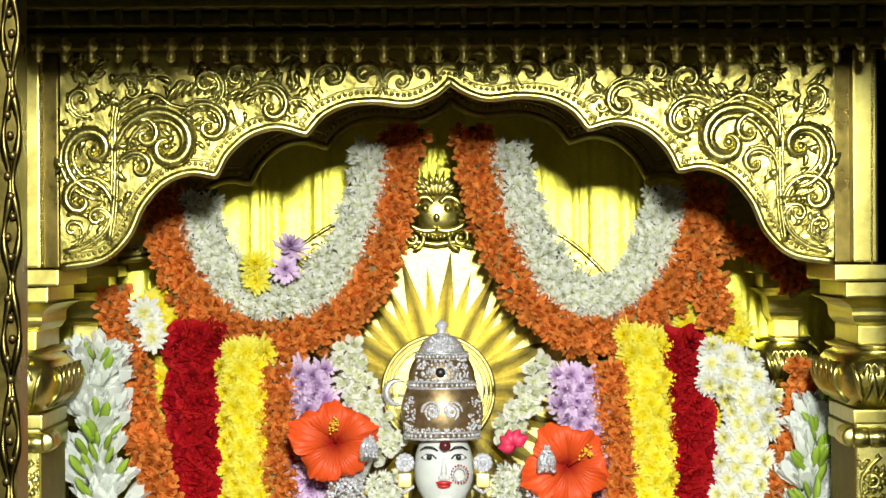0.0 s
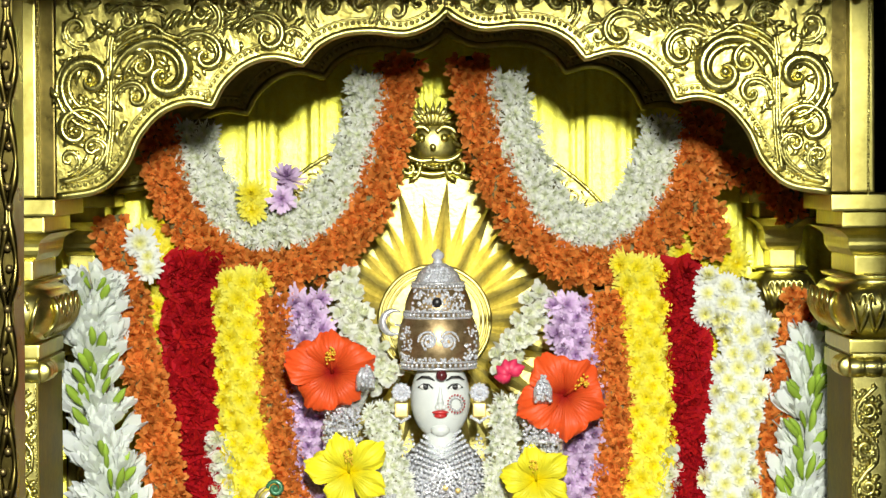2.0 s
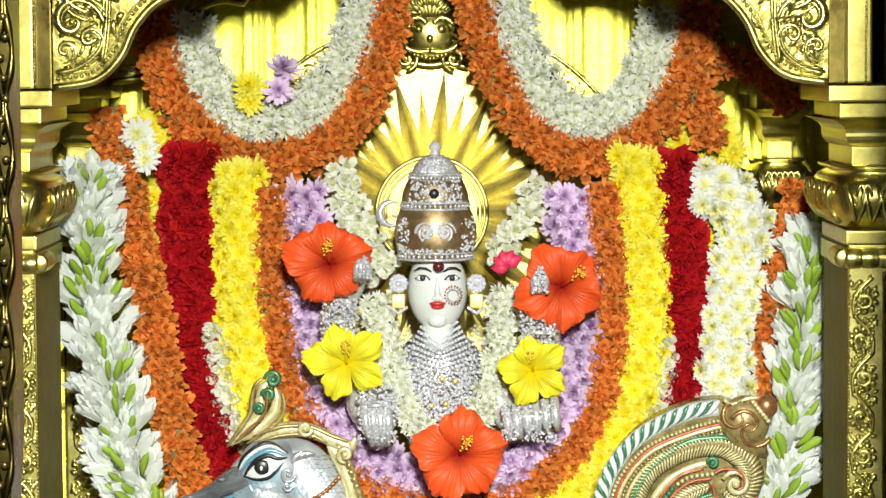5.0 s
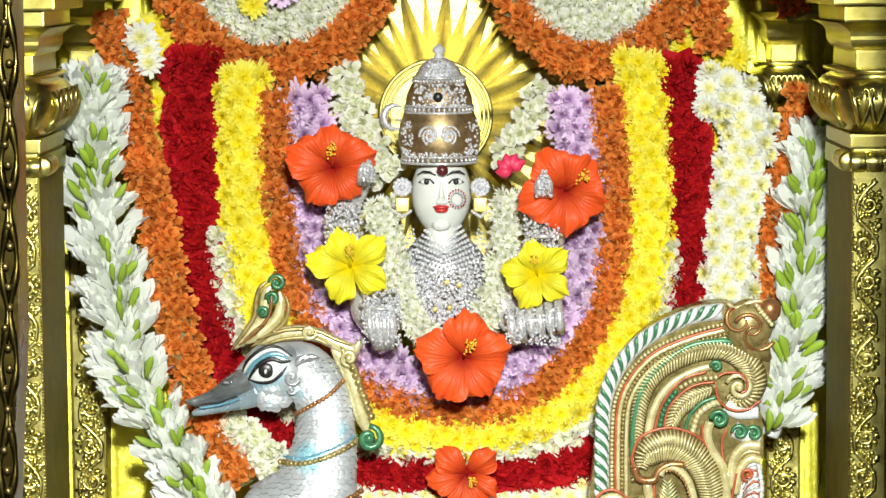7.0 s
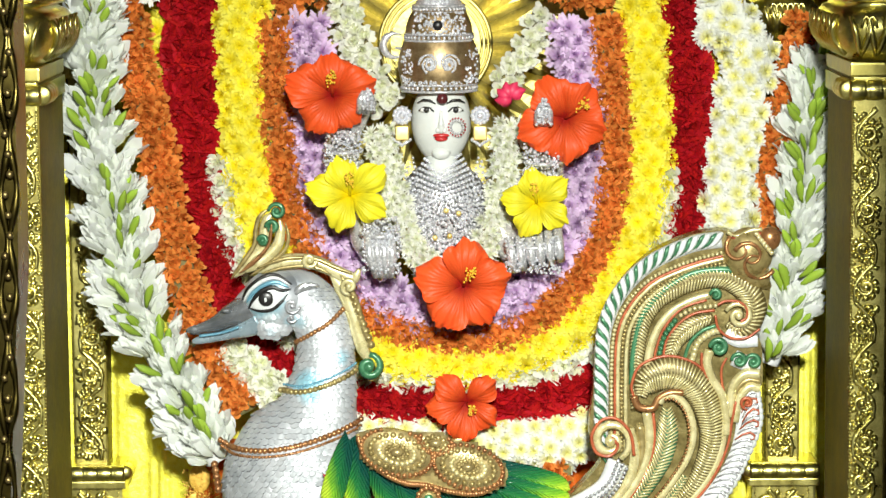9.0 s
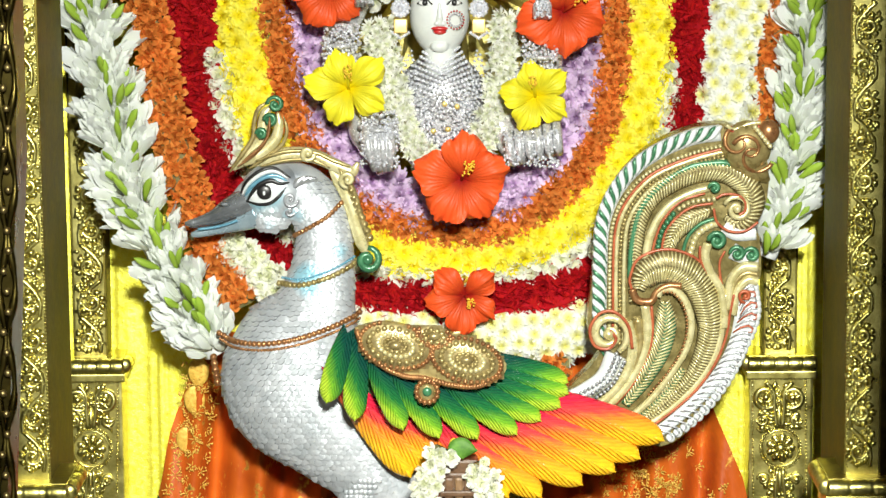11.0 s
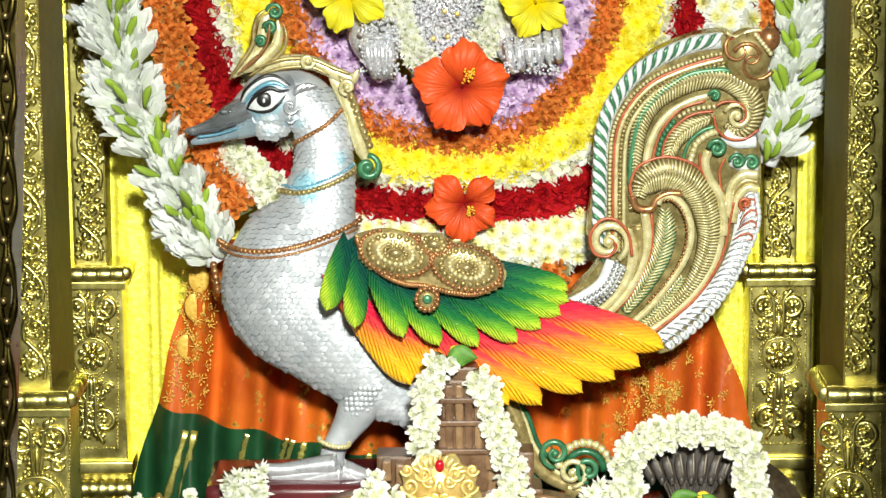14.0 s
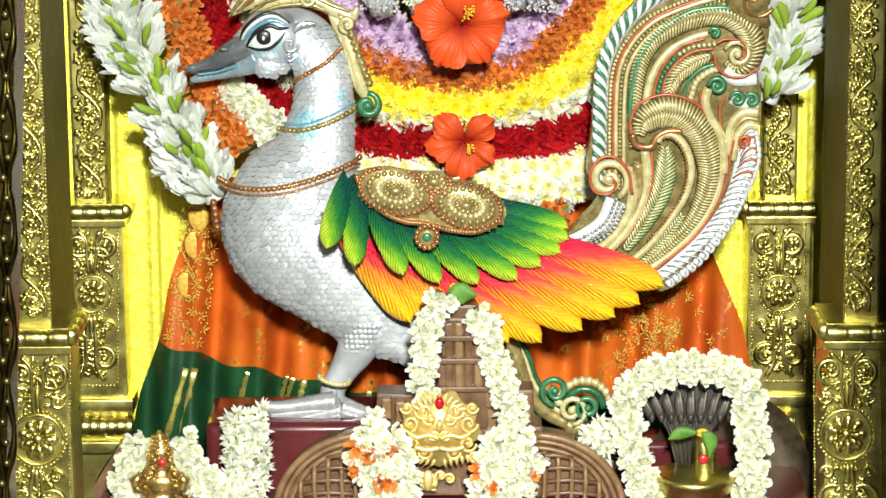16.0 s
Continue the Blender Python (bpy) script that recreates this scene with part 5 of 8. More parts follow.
# ---- painted swan mount ----
def mask_paint(name, base_d, base_l, patches, rough=0.3, metal=0.55, relief=0.0006):
    """Silver paint with soft-edged colour patches: each a centre, a radius and a colour."""
    m, t, b = material(name)
    nz, fine = noise_tex(t, 40, 4), noise_tex(t, 350, 3)
    col = ramp(t, nz.outputs[0], [(0.35, base_d), (0.65, base_l)])
    c = t.nodes.new("ShaderNodeTexCoord")
    for centre, rad, colour in patches:
        d = t.nodes.new("ShaderNodeVectorMath")
        d.operation = "DISTANCE"
        t.links.new(c.outputs["Object"], d.inputs[0])
        d.inputs[1].default_value = centre
        ad = t.nodes.new("ShaderNodeMath")
        ad.operation, ad.inputs[1].default_value = "MULTIPLY_ADD", rad * 0.3
        t.links.new(nz.outputs[0], ad.inputs[0])
        t.links.new(d.outputs["Value"], ad.inputs[2])
        mr = t.nodes.new("ShaderNodeMapRange")
        mr.inputs[1].default_value, mr.inputs[2].default_value = rad * 0.75, rad * 1.25
        mr.inputs[3].default_value, mr.inputs[4].default_value = 1, 0
        t.links.new(ad.outputs[0], mr.inputs[0])
        mx = t.nodes.new("ShaderNodeMixRGB")
        mx.inputs[2].default_value = (*colour, 1)
        t.links.new(mr.outputs[0], mx.inputs[0])
        t.links.new(col, mx.inputs[1])
        col = mx.outputs[0]
    t.links.new(col, b.inputs["Base Color"])
    b.inputs["Metallic"].default_value, b.inputs["Roughness"].default_value = metal, rough
    bump(t, b, fine.outputs[0], 0.4, relief)
    return m


def G(x, y, d=0.0):
    return P(x + 3, y + 503, GY + d)


GY = -0.13
BLUE = (0.20, 0.48, 0.62)
PALE_BLUE, SLATE = (0.34, 0.62, 0.74), (0.20, 0.22, 0.25)
patches = [(G(520, 108), S(34), SLATE), (G(470, 108), S(30), SLATE), (G(432, 132), S(26), SLATE), (G(572, 130), S(22), SLATE), (G(468, 152), S(40), PALE_BLUE), (G(478, 218), S(24), BLUE), (G(440, 196), S(20), PALE_BLUE), (G(520, 196), S(24), PALE_BLUE), (G(478, 188), S(22), (0.62, 0.70, 0.74)), (G(548, 300), S(34), PALE_BLUE), (G(520, 296), S(26), PALE_BLUE), (G(612, 250), S(24), PALE_BLUE)]
patches = [(p - Vector((0, S(45), 0)), r, c) for p, r, c in patches]
SWAN = mask_paint("swan_silver", (0.46, 0.49, 0.52), (0.60, 0.62, 0.65), patches, 0.46, 0.42, 0.0014)
SWAN_BARE = surface("silver_paint", (0.42, 0.43, 0.46), (0.66, 0.67, 0.70), 0.28, 0.6, 40, 0.0006)
# dark grey that imitates the shade under feather edges and in the nostril
GROOVE = surface("groove_grime", (0.16, 0.17, 0.18), (0.34, 0.35, 0.37), 0.5, 0.3, 60)
BEAK = surface("beak_paint", (0.20, 0.22, 0.24), (0.48, 0.50, 0.53), 0.26, 0.75, 30)
BEAK_PALE = surface("beak_pale_blue", (0.26, 0.38, 0.45), (0.46, 0.56, 0.62), 0.28, 0.5, 30)
BEAK_LOW = surface("beak_blue", (0.12, 0.30, 0.42), (0.20, 0.45, 0.58), 0.25, 0.3, 30)
CREAM_P = surface("cream_gold_paint", (0.56, 0.48, 0.20), (0.84, 0.77, 0.45), 0.28, 0.35, 60, 0.0005)
GREEN_P = surface("green_paint", (0.025, 0.115, 0.05), (0.075, 0.25, 0.12), 0.3, 0.15, 60, 0.0005)
RED_P = surface("rust_paint", (0.30, 0.06, 0.025), (0.52, 0.13, 0.05), 0.35, 0.1, 60, 0.0004)
WHITE_P = surface("white_gloss", (0.66, 0.70, 0.70), (0.84, 0.86, 0.86), 0.3, 0.1, 60, 0.0004)
OLIVE_P = surface("old_gold_paint", (0.22, 0.16, 0.05), (0.50, 0.40, 0.17), 0.3, 0.45, 70, 0.0006)
COPPER_P = surface("copper_paint", (0.28, 0.12, 0.05), (0.52, 0.26, 0.10), 0.3, 0.6, 70, 0.0005)

swan = thing("swan", "silver painted carved swan with green and red wing", "bird figure")
BODY = [(790, 722, 10), (735, 705, 34), (670, 645, 78), (600, 565, 118), (535, 488, 146), (532, 420, 118), (558, 355, 76), (570, 300, 60), (574, 245, 52), (566, 195, 50), (535, 158, 54), (490, 152, 54), (450, 165, 40), (420, 178, 24)]
line = spline(BODY, 8)
bm = bmesh.new()
tube(bm, [G(x, y) for x, y, r in line], [S(r, GY) for x, y, r in line], 28, 0.62)
ball(bm, G(478, 184, 0.0), S(42), 22, 14, (1.08, 0.66, 0.95))
ball(bm, G(486, 150, -0.008), S(52), 22, 14, (1.1, 0.60, 0.95))
bm.normal_update()
bvh = BVHTree.FromBMesh(bm)
part("body", bm, SWAN, swan)


def skin(x, y, lift=0.0):
    """Place on the swan's near side at plan point (x, y), or None."""
    p = G(x, y, -0.3)
    eye = Vector((0, -DIST, EYE))
    hit = bvh.ray_cast(eye, (G(x, y) - eye).normalized())
    if not hit[0]:
        return None
    n = hit[1] if hit[1].y < 0 else -hit[1]
    return hit[0] + n * lift, n


# feathers in relief, rows laid like shingles
rnd = random.Random(3)
bm = bmesh.new()
row = 0
y = 128
while y < 740:
    pitch = 8.5 if y < 215 else 9.5 if y < 330 else 11.5
    x = 370 + (pitch / 2 if row % 2 else 0)
    while x < 800:
        s = skin(x + rnd.uniform(-1.8, 1.8), y + rnd.uniform(-1.6, 1.6), 0.0)
        if s and s[1].y < -0.12 and (y > 228 or x > 548 - 0.3 * (y - 128) or (y > 180 and x > 452 and s[1].y < -0.6)):
            p, n = s
            if n.dot(Vector((0, -1, 0))) < 0:
                n = -n
            flow = Vector((0.55, 0, -1)) if y > 420 else Vector((0.05, 0, -1))
            d = (flow - n * flow.dot(n)).normalized()
            e = n.cross(d)
            R = S(pitch * rnd.uniform(0.68, 0.84))
            lip = rnd.uniform(0.0014, 0.0028)
            c = bm.verts.new(p + n * 0.0016 + d * R * 0.15)
            top = bm.verts.new(p - d * R * 0.9 + n * 0.0002)
            ring = [bm.verts.new(p + e * R * math.cos(a) * 0.92 + d * R * (0.25 + 0.85 * math.sin(a)) + n * (0.0004 + lip * math.sin(a))) for a in [math.pi * k / 6 for k in range(7)]]
            for a, b in zip(ring, ring[1:]):
                bm.faces.new((c, a, b))
            bm.faces.new((c, top, ring[0]))
            bm.faces.new((c, ring[-1], top))
            # dark rim faces draw the shade below each feather's lip
            rim = [bm.verts.new(v.co + d * R * 0.02) for v in ring]
            low = [bm.verts.new(v.co - n * 0.0024 + d * R * 0.12) for v in ring]
            for i in range(6):
                bm.faces.new((rim[i], rim[i + 1], low[i + 1], low[i])).material_index = 1
        x += pitch
    y += pitch * 0.82
    row += 1
me = bpy.data.meshes.new("breast_feathers")
bm.to_mesh(me)
bm.free()
for p in me.polygons:
    p.use_smooth = True
part("breast_feathers", me, [SWAN, GROOVE], swan, kind="stuff")


def bandline(name, pts, mat, r, gap, lift=0.002):
    """A cord of beads laid on the swan's skin."""
    bm = bmesh.new()
    run = [skin(x, y, lift) for x, y in spline(pts, 14)]
    run = [q[0] if q else G(x, y) for q, (x, y) in zip(run, spline(pts, 14))]
    tube(bm, run, S(r * 0.7), 6)
    acc = 0.0
    for a, b in zip(run, run[1:]):
        L = (b - a).length
        while acc < L:
            ball(bm, a.lerp(b, acc / L), S(r), 7, 5)
            acc += S(gap)
        acc -= L
    part(name, bm, mat, swan)


bandline("throat_band", [(522, 230), (550, 214), (580, 195), (606, 168)], COPPER_P, 4.6, 8)
bandline("neck_band", [(494, 314), (530, 318), (570, 308), (605, 292), (628, 276)], OLIVE_P, 5.5, 9)
bandline("neck_band_edge", [(500, 304), (532, 308), (570, 297), (604, 281), (626, 266)], BEAK_LOW, 2.5, 5)
bandline("breast_chain", [(388, 402), (420, 418), (470, 422), (530, 412), (590, 390), (637, 365)], COPPER_P, 5.5, 9)
bandline("breast_chain_edge", [(390, 412), (420, 429), (470, 433), (530, 423), (590, 401), (636, 376)], COPPER_P, 3, 6)
bandline("side_pendant", [(378, 445), (382, 470), (386, 495)], COPPER_P, 7, 11)

# beak, eye, ear
bm = bmesh.new()
top = spline([(452, 166, 28), (428, 174, 25), (404, 184, 20), (380, 196, 13), (352, 205, 8.5), (338, 208, 7), (327, 209, 3)], 6)
tube(bm, [G(x, y, -0.004) for x, y, r in top], [S(r) for x, y, r in top], 18, 0.75)
part("upper_beak", bm, BEAK, swan)
bm = bmesh.new()
low = spline([(455, 190, 26), (432, 203, 18), (408, 211, 13), (380, 219, 9.5), (350, 226, 7), (338, 229, 3)], 6)
tube(bm, [G(x, y, -0.005) for x, y, r in low], [S(r) for x, y, r in low], 16, 0.75)
part("lower_beak", bm, BEAK_PALE, swan)
bm = bmesh.new()
tube(bm, [G(x, y, -0.0165) for x, y in spline([(418, 198), (400, 204), (378, 211), (352, 215), (334, 215)], 6)], S(1.3), 5)
part("beak_line", bm, BLACK, swan)
bm = bmesh.new()
tube(bm, [G(x, y, -0.0185) for x, y in spline([(420, 203), (404, 209), (380, 215), (350, 219)], 6)], S(2.6), 6)
part("beak_rim", bm, BEAK_LOW, swan)
bm = bmesh.new()
ball(bm, G(398, 174, -0.0175), S(8), 10, 7, (1.2, 0.5, 0.6))
part("nostril", bm, BEAK, swan)
# dark raised spot drawn in place of a shaded hollow
bm = bmesh.new()
ball(bm, G(397, 174.5, -0.0215), S(4.4), 10, 7, (1.3, 0.4, 0.5))
part("nostril_hollow", bm, GROOVE, swan)


def on_skin(pts, lift, per=8):
    run = [skin(x, y, lift) for x, y in spline(pts, per)]
    return [q[0] for q in run if q]


def lid(name, pts, r, mat, lift=0.001):
    """A painted stroke that swells in the middle, laid on the head."""
    run = on_skin(pts, lift)
    k = len(run) - 1
    part(name, tube(bmesh.new(), run, [S(r * (0.25 + 0.75 * math.sin(math.pi * i / k) ** 0.7)) for i in range(k + 1)], 7, 0.6), mat, swan)


# the white of the eye is an almond laid on the head, slanting up to the back
UPPER = [(441, 168), (450, 152), (462, 141), (478, 136), (494, 140), (503, 144)]
LOWER = [(441, 168), (458, 172), (476, 170), (490, 160), (503, 144)]
bm = bmesh.new()
ua, la = on_skin(UPPER, 0.0008, 6), on_skin(LOWER, 0.0008, 6)
n = min(len(ua), len(la))
grid = []
for i in range(n):
    a, b = ua[round(i * (len(ua) - 1) / (n - 1))], la[round(i * (len(la) - 1) / (n - 1))]
    grid.append([bm.verts.new(a.lerp(b, j / 6) - Vector((0, 0.0028 * math.sin(math.pi * j / 6) * math.sin(math.pi * i / (n - 1)), 0))) for j in range(7)])
for r0, r1 in zip(grid, grid[1:]):
    for j in range(6):
        bm.faces.new((r0[j], r0[j + 1], r1[j + 1], r1[j]))
part("eye_white", bm, WHITE_P, swan)
es = skin(469, 153, 0.0015)[0]
bm = bmesh.new()
ball(bm, es, S(13), 18, 10, (1.05, 0.30, 1.0))
part("iris", bm, BLACK, swan)
# white dot in place of the reflection on the iris
bm = bmesh.new()
ball(bm, es + Vector((-S(1), -S(4.6), -S(1))), S(3.2), 9, 7, (0.8, 0.5, 1.3))
part("eye_glint", bm, WHITE_P, swan)
lid("eyelid_line", [(437, 171), (448, 152), (462, 139), (480, 133), (496, 138), (512, 136)], 4.4, BLACK)
lid("lower_lid_line", [(439, 169), (458, 174), (478, 172), (494, 160), (506, 144)], 3.2, BLACK)
lid("brow", [(426, 157), (437, 136), (461, 117), (486, 112), (514, 128)], 4.2, BLACK)
lid("brow_white", [(430, 158), (441, 139), (463, 122), (486, 117), (510, 129)], 3.4, WHITE_P, 0.0018)
lid("brow_blue", [(434, 160), (446, 143), (466, 129), (487, 124), (508, 133)], 4.0, BEAK_LOW, 0.0008)
for k in range(3):
    bm = bmesh.new()
    q = skin(528 + 7 * k, 136 - k, 0.001)
    if q:
        leaf(bm, 523 + 6 * k, 648 - 5 * k, -52 + 16 * k, 32, 8, q[0].y - 0.002, 0.25, 0.45)
        part("ear_feather", bm, SWAN_BARE, swan)
for c, r in (((514, 166), 13), ((513, 187), 8)):
    bm = bmesh.new()
    q = skin(*c, 0.002)
    if q:
        scroll(bm, c[0] + 3, c[1] + 503, r, 0, 1.3, q[0].y - 0.001, 3.4)
        part("ear_curl", bm, SWAN_BARE, swan)


def ribbon(name, pts, r, mat, d=-0.01, flat=0.6, parent=None, n=7):
    bm = bmesh.new()
    run = spline(pts, 7)
    k = len(run) - 1
    rr = r if isinstance(r, (list, tuple)) else (r, r)
    tube(bm, [G(x, y, d) for x, y in run], [S((rr[0] + (rr[1] - rr[0]) * i / k) * min(1, 0.3 + 4 * min(i, k - i) / k)) for i in range(k + 1)], n, flat)
    part(name, bm, mat, parent or swan)


# crest and mane
ribbon("crest", [(412, 112), (440, 88), (462, 62), (466, 34), (470, 14), (484, -2)], (15, 8), CREAM_P, -0.006)
ribbon("crest", [(430, 104), (462, 84), (486, 62), (494, 36), (492, 12)], (14, 7), CREAM_P, -0.012)
ribbon("crest_edge", [(406, 118), (432, 82), (448, 56), (450, 30), (458, 6), (476, -8)], (4, 4), OLIVE_P, -0.016)
ribbon("crest_edge", [(440, 112), (474, 90), (500, 68), (508, 44), (502, 18)], (4, 3), OLIVE_P, -0.016)
ribbon("crest_edge", [(420, 108), (450, 86), (470, 62), (476, 40), (478, 20)], (3, 3), COPPER_P, -0.022)
ribbon("mane_line", [(452, 98), (502, 82), (552, 82), (592, 98), (620, 108)], (4, 3), OLIVE_P, -0.022)
ribbon("mane_line", [(460, 108), (504, 97), (550, 96), (584, 110)], (3, 3), OLIVE_P, -0.024)
ribbon("crest_vein", [(428, 100), (456, 78), (474, 54), (478, 24)], (3, 2), COPPER_P, -0.024)
bm = bmesh.new()
for (x, y, r) in ((487, -2, 13), (478, 26, 10), (462, 50, 8)):
    scroll(bm, x + 3, y + 503, r, 180, 1.5, GY - 0.018, 5)
part("crest_curl", bm, GREEN_P, swan)
ribbon("mane", [(448, 104), (500, 88), (550, 88), (590, 104), (622, 116), (634, 100)], (15, 10), CREAM_P, -0.012)
ribbon("mane", [(585, 112), (606, 140), (622, 180), (636, 230), (650, 268)], (14, 12), CREAM_P, -0.008)
ribbon("mane_edge", [(600, 112), (625, 150), (640, 200), (652, 235)], (5, 5), OLIVE_P, -0.018)
bm = bmesh.new()
for k in range(8):
    ball(bm, G(622 + 4.6 * k, 150 + 12 * k, -0.016), S(7), 8, 6)
part("mane_bead", bm, OLIVE_P, swan)
for u, v, r, st, d, w in ((654, 776, 20, 270, -0.012, 8), (548, 588, 12, 0, -0.026, 5), (618, 634, 13, 90, -0.024, 5)):
    bm = bmesh.new()
    scroll(bm, u, v, r, st, 1.4, GY + d, w)
    part("mane_curl", bm, GREEN_P if v > 700 else CREAM_P, swan)


# wing feathers
def feather_mat(name, stops, groove):
    m, t, b = material(name)
    c, sp = t.nodes.new("ShaderNodeTexCoord"), t.nodes.new("ShaderNodeSeparateXYZ")
    t.links.new(c.outputs["Generated"], sp.inputs[0])
    nz = noise_tex(t, 9, 3)
    ad = t.nodes.new("ShaderNodeMath")
    ad.operation, ad.inputs[1].default_value = "MULTIPLY_ADD", 0.22
    t.links.new(nz.outputs[0], ad.inputs[0])
    sd = t.nodes.new("ShaderNodeMath")
    sd.operation, sd.inputs[1].default_value = "MULTIPLY_ADD", -0.58
    t.links.new(sp.outputs[1], sd.inputs[0])
    s0 = t.nodes.new("ShaderNodeMath")
    s0.operation, s0.inputs[1].default_value = "ADD", 0.27
    t.links.new(sp.outputs[0], s0.inputs[0])
    t.links.new(s0.outputs[0], sd.inputs[2])
    t.links.new(sd.outputs[0], ad.inputs[2])
    tint = ramp(t, ad.outputs[0], stops)
    b.inputs["Roughness"].default_value = 0.2
    ab = t.nodes.new("ShaderNodeMath")
    ab.operation, ab.inputs[1].default_value = "SUBTRACT", 0.5
    t.links.new(sp.outputs[1], ab.inputs[0])
    ab2 = t.nodes.new("ShaderNodeMath")
    ab2.operation = "ABSOLUTE"
    t.links.new(ab.outputs[0], ab2.inputs[0])
    ph = t.nodes.new("ShaderNodeMath")
    ph.operation, ph.inputs[1].default_value = "MULTIPLY_ADD", -0.62
    t.links.new(ab2.outputs[0], ph.inputs[0])
    t.links.new(sp.outputs[0], ph.inputs[2])
    sc = t.nodes.new("ShaderNodeMath")
    sc.operation, sc.inputs[1].default_value = "MULTIPLY", 92.0
    wob = t.nodes.new("ShaderNodeMath")
    wob.operation, wob.inputs[1].default_value = "MULTIPLY_ADD", 0.07
    wn = noise_tex(t, 7, 3)
    t.links.new(wn.outputs[0], wob.inputs[0])
    t.links.new(ph.outputs[0], wob.inputs[2])
    t.links.new(wob.outputs[0], sc.inputs[0])
    sn_ = t.nodes.new("ShaderNodeMath")
    sn_.operation = "SINE"
    t.links.new(sc.outputs[0], sn_.inputs[0])
    bump(t, b, sn_.outputs[0], 0.9, 0.0007)
    # colour darkened along the barb grooves, imitating shade in the carving
    gr, mxg = t.nodes.new("ShaderNodeMapRange"), t.nodes.new("ShaderNodeMixRGB")
    gr.inputs[1].default_value, gr.inputs[2].default_value, gr.inputs[3].default_value, gr.inputs[4].default_value = -1, -0.2, 0.3, 0
    t.links.new(sn_.outputs[0], gr.inputs[0])
    t.links.new(gr.outputs[0], mxg.inputs[0])
    mxg.blend_type = "MULTIPLY"
    mxg.inputs[2].default_value = (*groove, 1)
    t.links.new(tint, mxg.inputs[1])
    t.links.new(mxg.outputs[0], b.inputs["Base Color"])
    return m


F_GREEN = feather_mat("green_feather", [(0.30, (0.006, 0.07, 0.05)), (0.62, (0.02, 0.19, 0.045)), (0.86, (0.20, 0.48, 0.03)), (1.0, (0.54, 0.74, 0.05))], (0.10, 0.22, 0.3))
F_RED = feather_mat("red_feather", [(0.30, (0.70, 0.02, 0.06)), (0.50, (0.88, 0.07, 0.06)), (0.66, (0.96, 0.26, 0.03)), (0.98, (1.0, 0.56, 0.02))], (0.85, 0.40, 0.25))


def feather_mesh(mat, seed):
    """A carved feather along +x, one unit long, half a unit wide, with a raised rib and cut barbs."""
    rnd = random.Random(seed)
    bm = bmesh.new()
    rows, n = [], 44
    for i in range(n + 1):
        f = i / n
        w = 0.5 * (math.sin(math.pi * min(1, 0.16 + 0.56 * f)) ** 0.9) * (1 if f < 0.8 else math.sqrt(max(0, 1 - ((f - 0.8) / 0.2) ** 2)) * 0.97 + 0.03)
        z = 0.10 * math.sin(math.pi * f * 0.8)
        g = 0.0
        rows.append([bm.verts.new((f - 0.04 * abs(k) * (1 - f), k / 2 * w, z + 0.16 - 0.34 * (abs(k) / 2) ** 2.2 + (g if abs(k) > 0.3 else 0.08))) for k in (-2, -1.7, -1.1, -0.5, -0.12, 0, 0.12, 0.5, 1.1, 1.7, 2)])
    for r0, r1 in zip(rows, rows[1:]):
        for k in range(10):
            bm.faces.new((r0[k], r0[k + 1], r1[k + 1], r1[k]))
    ext = bmesh.ops.extrude_edge_only(bm, edges=[e for e in bm.edges if e.is_boundary])
    for v in ext["geom"]:
        if isinstance(v, bmesh.types.BMVert):
            v.co.z -= 0.12
    me = finish(bm, "wing_feather", True)
    me.materials.append(mat)
    return me


FG = [feather_mesh(F_GREEN, s) for s in range(2)]
FR = [feather_mesh(F_RED, s) for s in range(2)]
wing = part("wing", plate(bmesh.new(), [(x + 3, y + 503) for x, y in ((600, 430), (640, 395), (740, 395), (860, 430), (960, 480), (1080, 560), (1000, 620), (860, 640), (740, 600), (640, 540))], GY - 0.09, GY - 0.06), GREEN_P, swan)


def feather(meshes, root, tip, width, d, k):
    a, b = G(*root, d), G(*tip, d + 0.008)
    ax = (b - a)
    L = ax.length
    ax.normalize()
    z = Vector((0, -1, 0))
    yv = z.cross(ax).normalized()
    z = ax.cross(yv).normalized()
    if z.y > 0:
        z, yv = -z, -yv
    w = S(width)
    m = Matrix(((ax.x * L, yv.x * w, z.x * w * 0.75, a.x), (ax.y * L, yv.y * w, z.y * w * 0.75, a.y), (ax.z * L, yv.z * w, z.z * w * 0.75, a.z), (0, 0, 0, 1)))
    ob = new("green_feather" if meshes is FG else "red_feather", meshes[k % 2])
    ob.parent = wing
    ob.matrix_basis = m


reds = [((592, 470), (728, 655)), ((625, 505), (770, 648)), ((668, 530), (800, 630)), ((700, 540), (850, 640)), ((740, 545), (900, 690)), ((765, 550), (958, 690)), ((800, 548), (1030, 668)), ((840, 540), (1088, 645)), ((880, 528), (1132, 622)), ((925, 510), (1174, 590))]
for k, (a, b) in enumerate(reds):
    feather(FR, a, b, 58, -0.088 - 0.0034 * k, k)
greens = [((616, 400), (578, 525)), ((632, 415), (628, 556)), ((655, 440), (714, 572)), ((690, 462), (778, 586)), ((735, 475), (846, 588)), ((775, 480), (915, 580)), ((810, 480), (957, 556)), ((830, 470), (992, 532)), ((845, 460), (1006, 508)), ((850, 448), (1005, 488))]
for k, (a, b) in enumerate(greens):
    feather(FG, a, b, 42, -0.128 - 0.0034 * (9 - k), k)

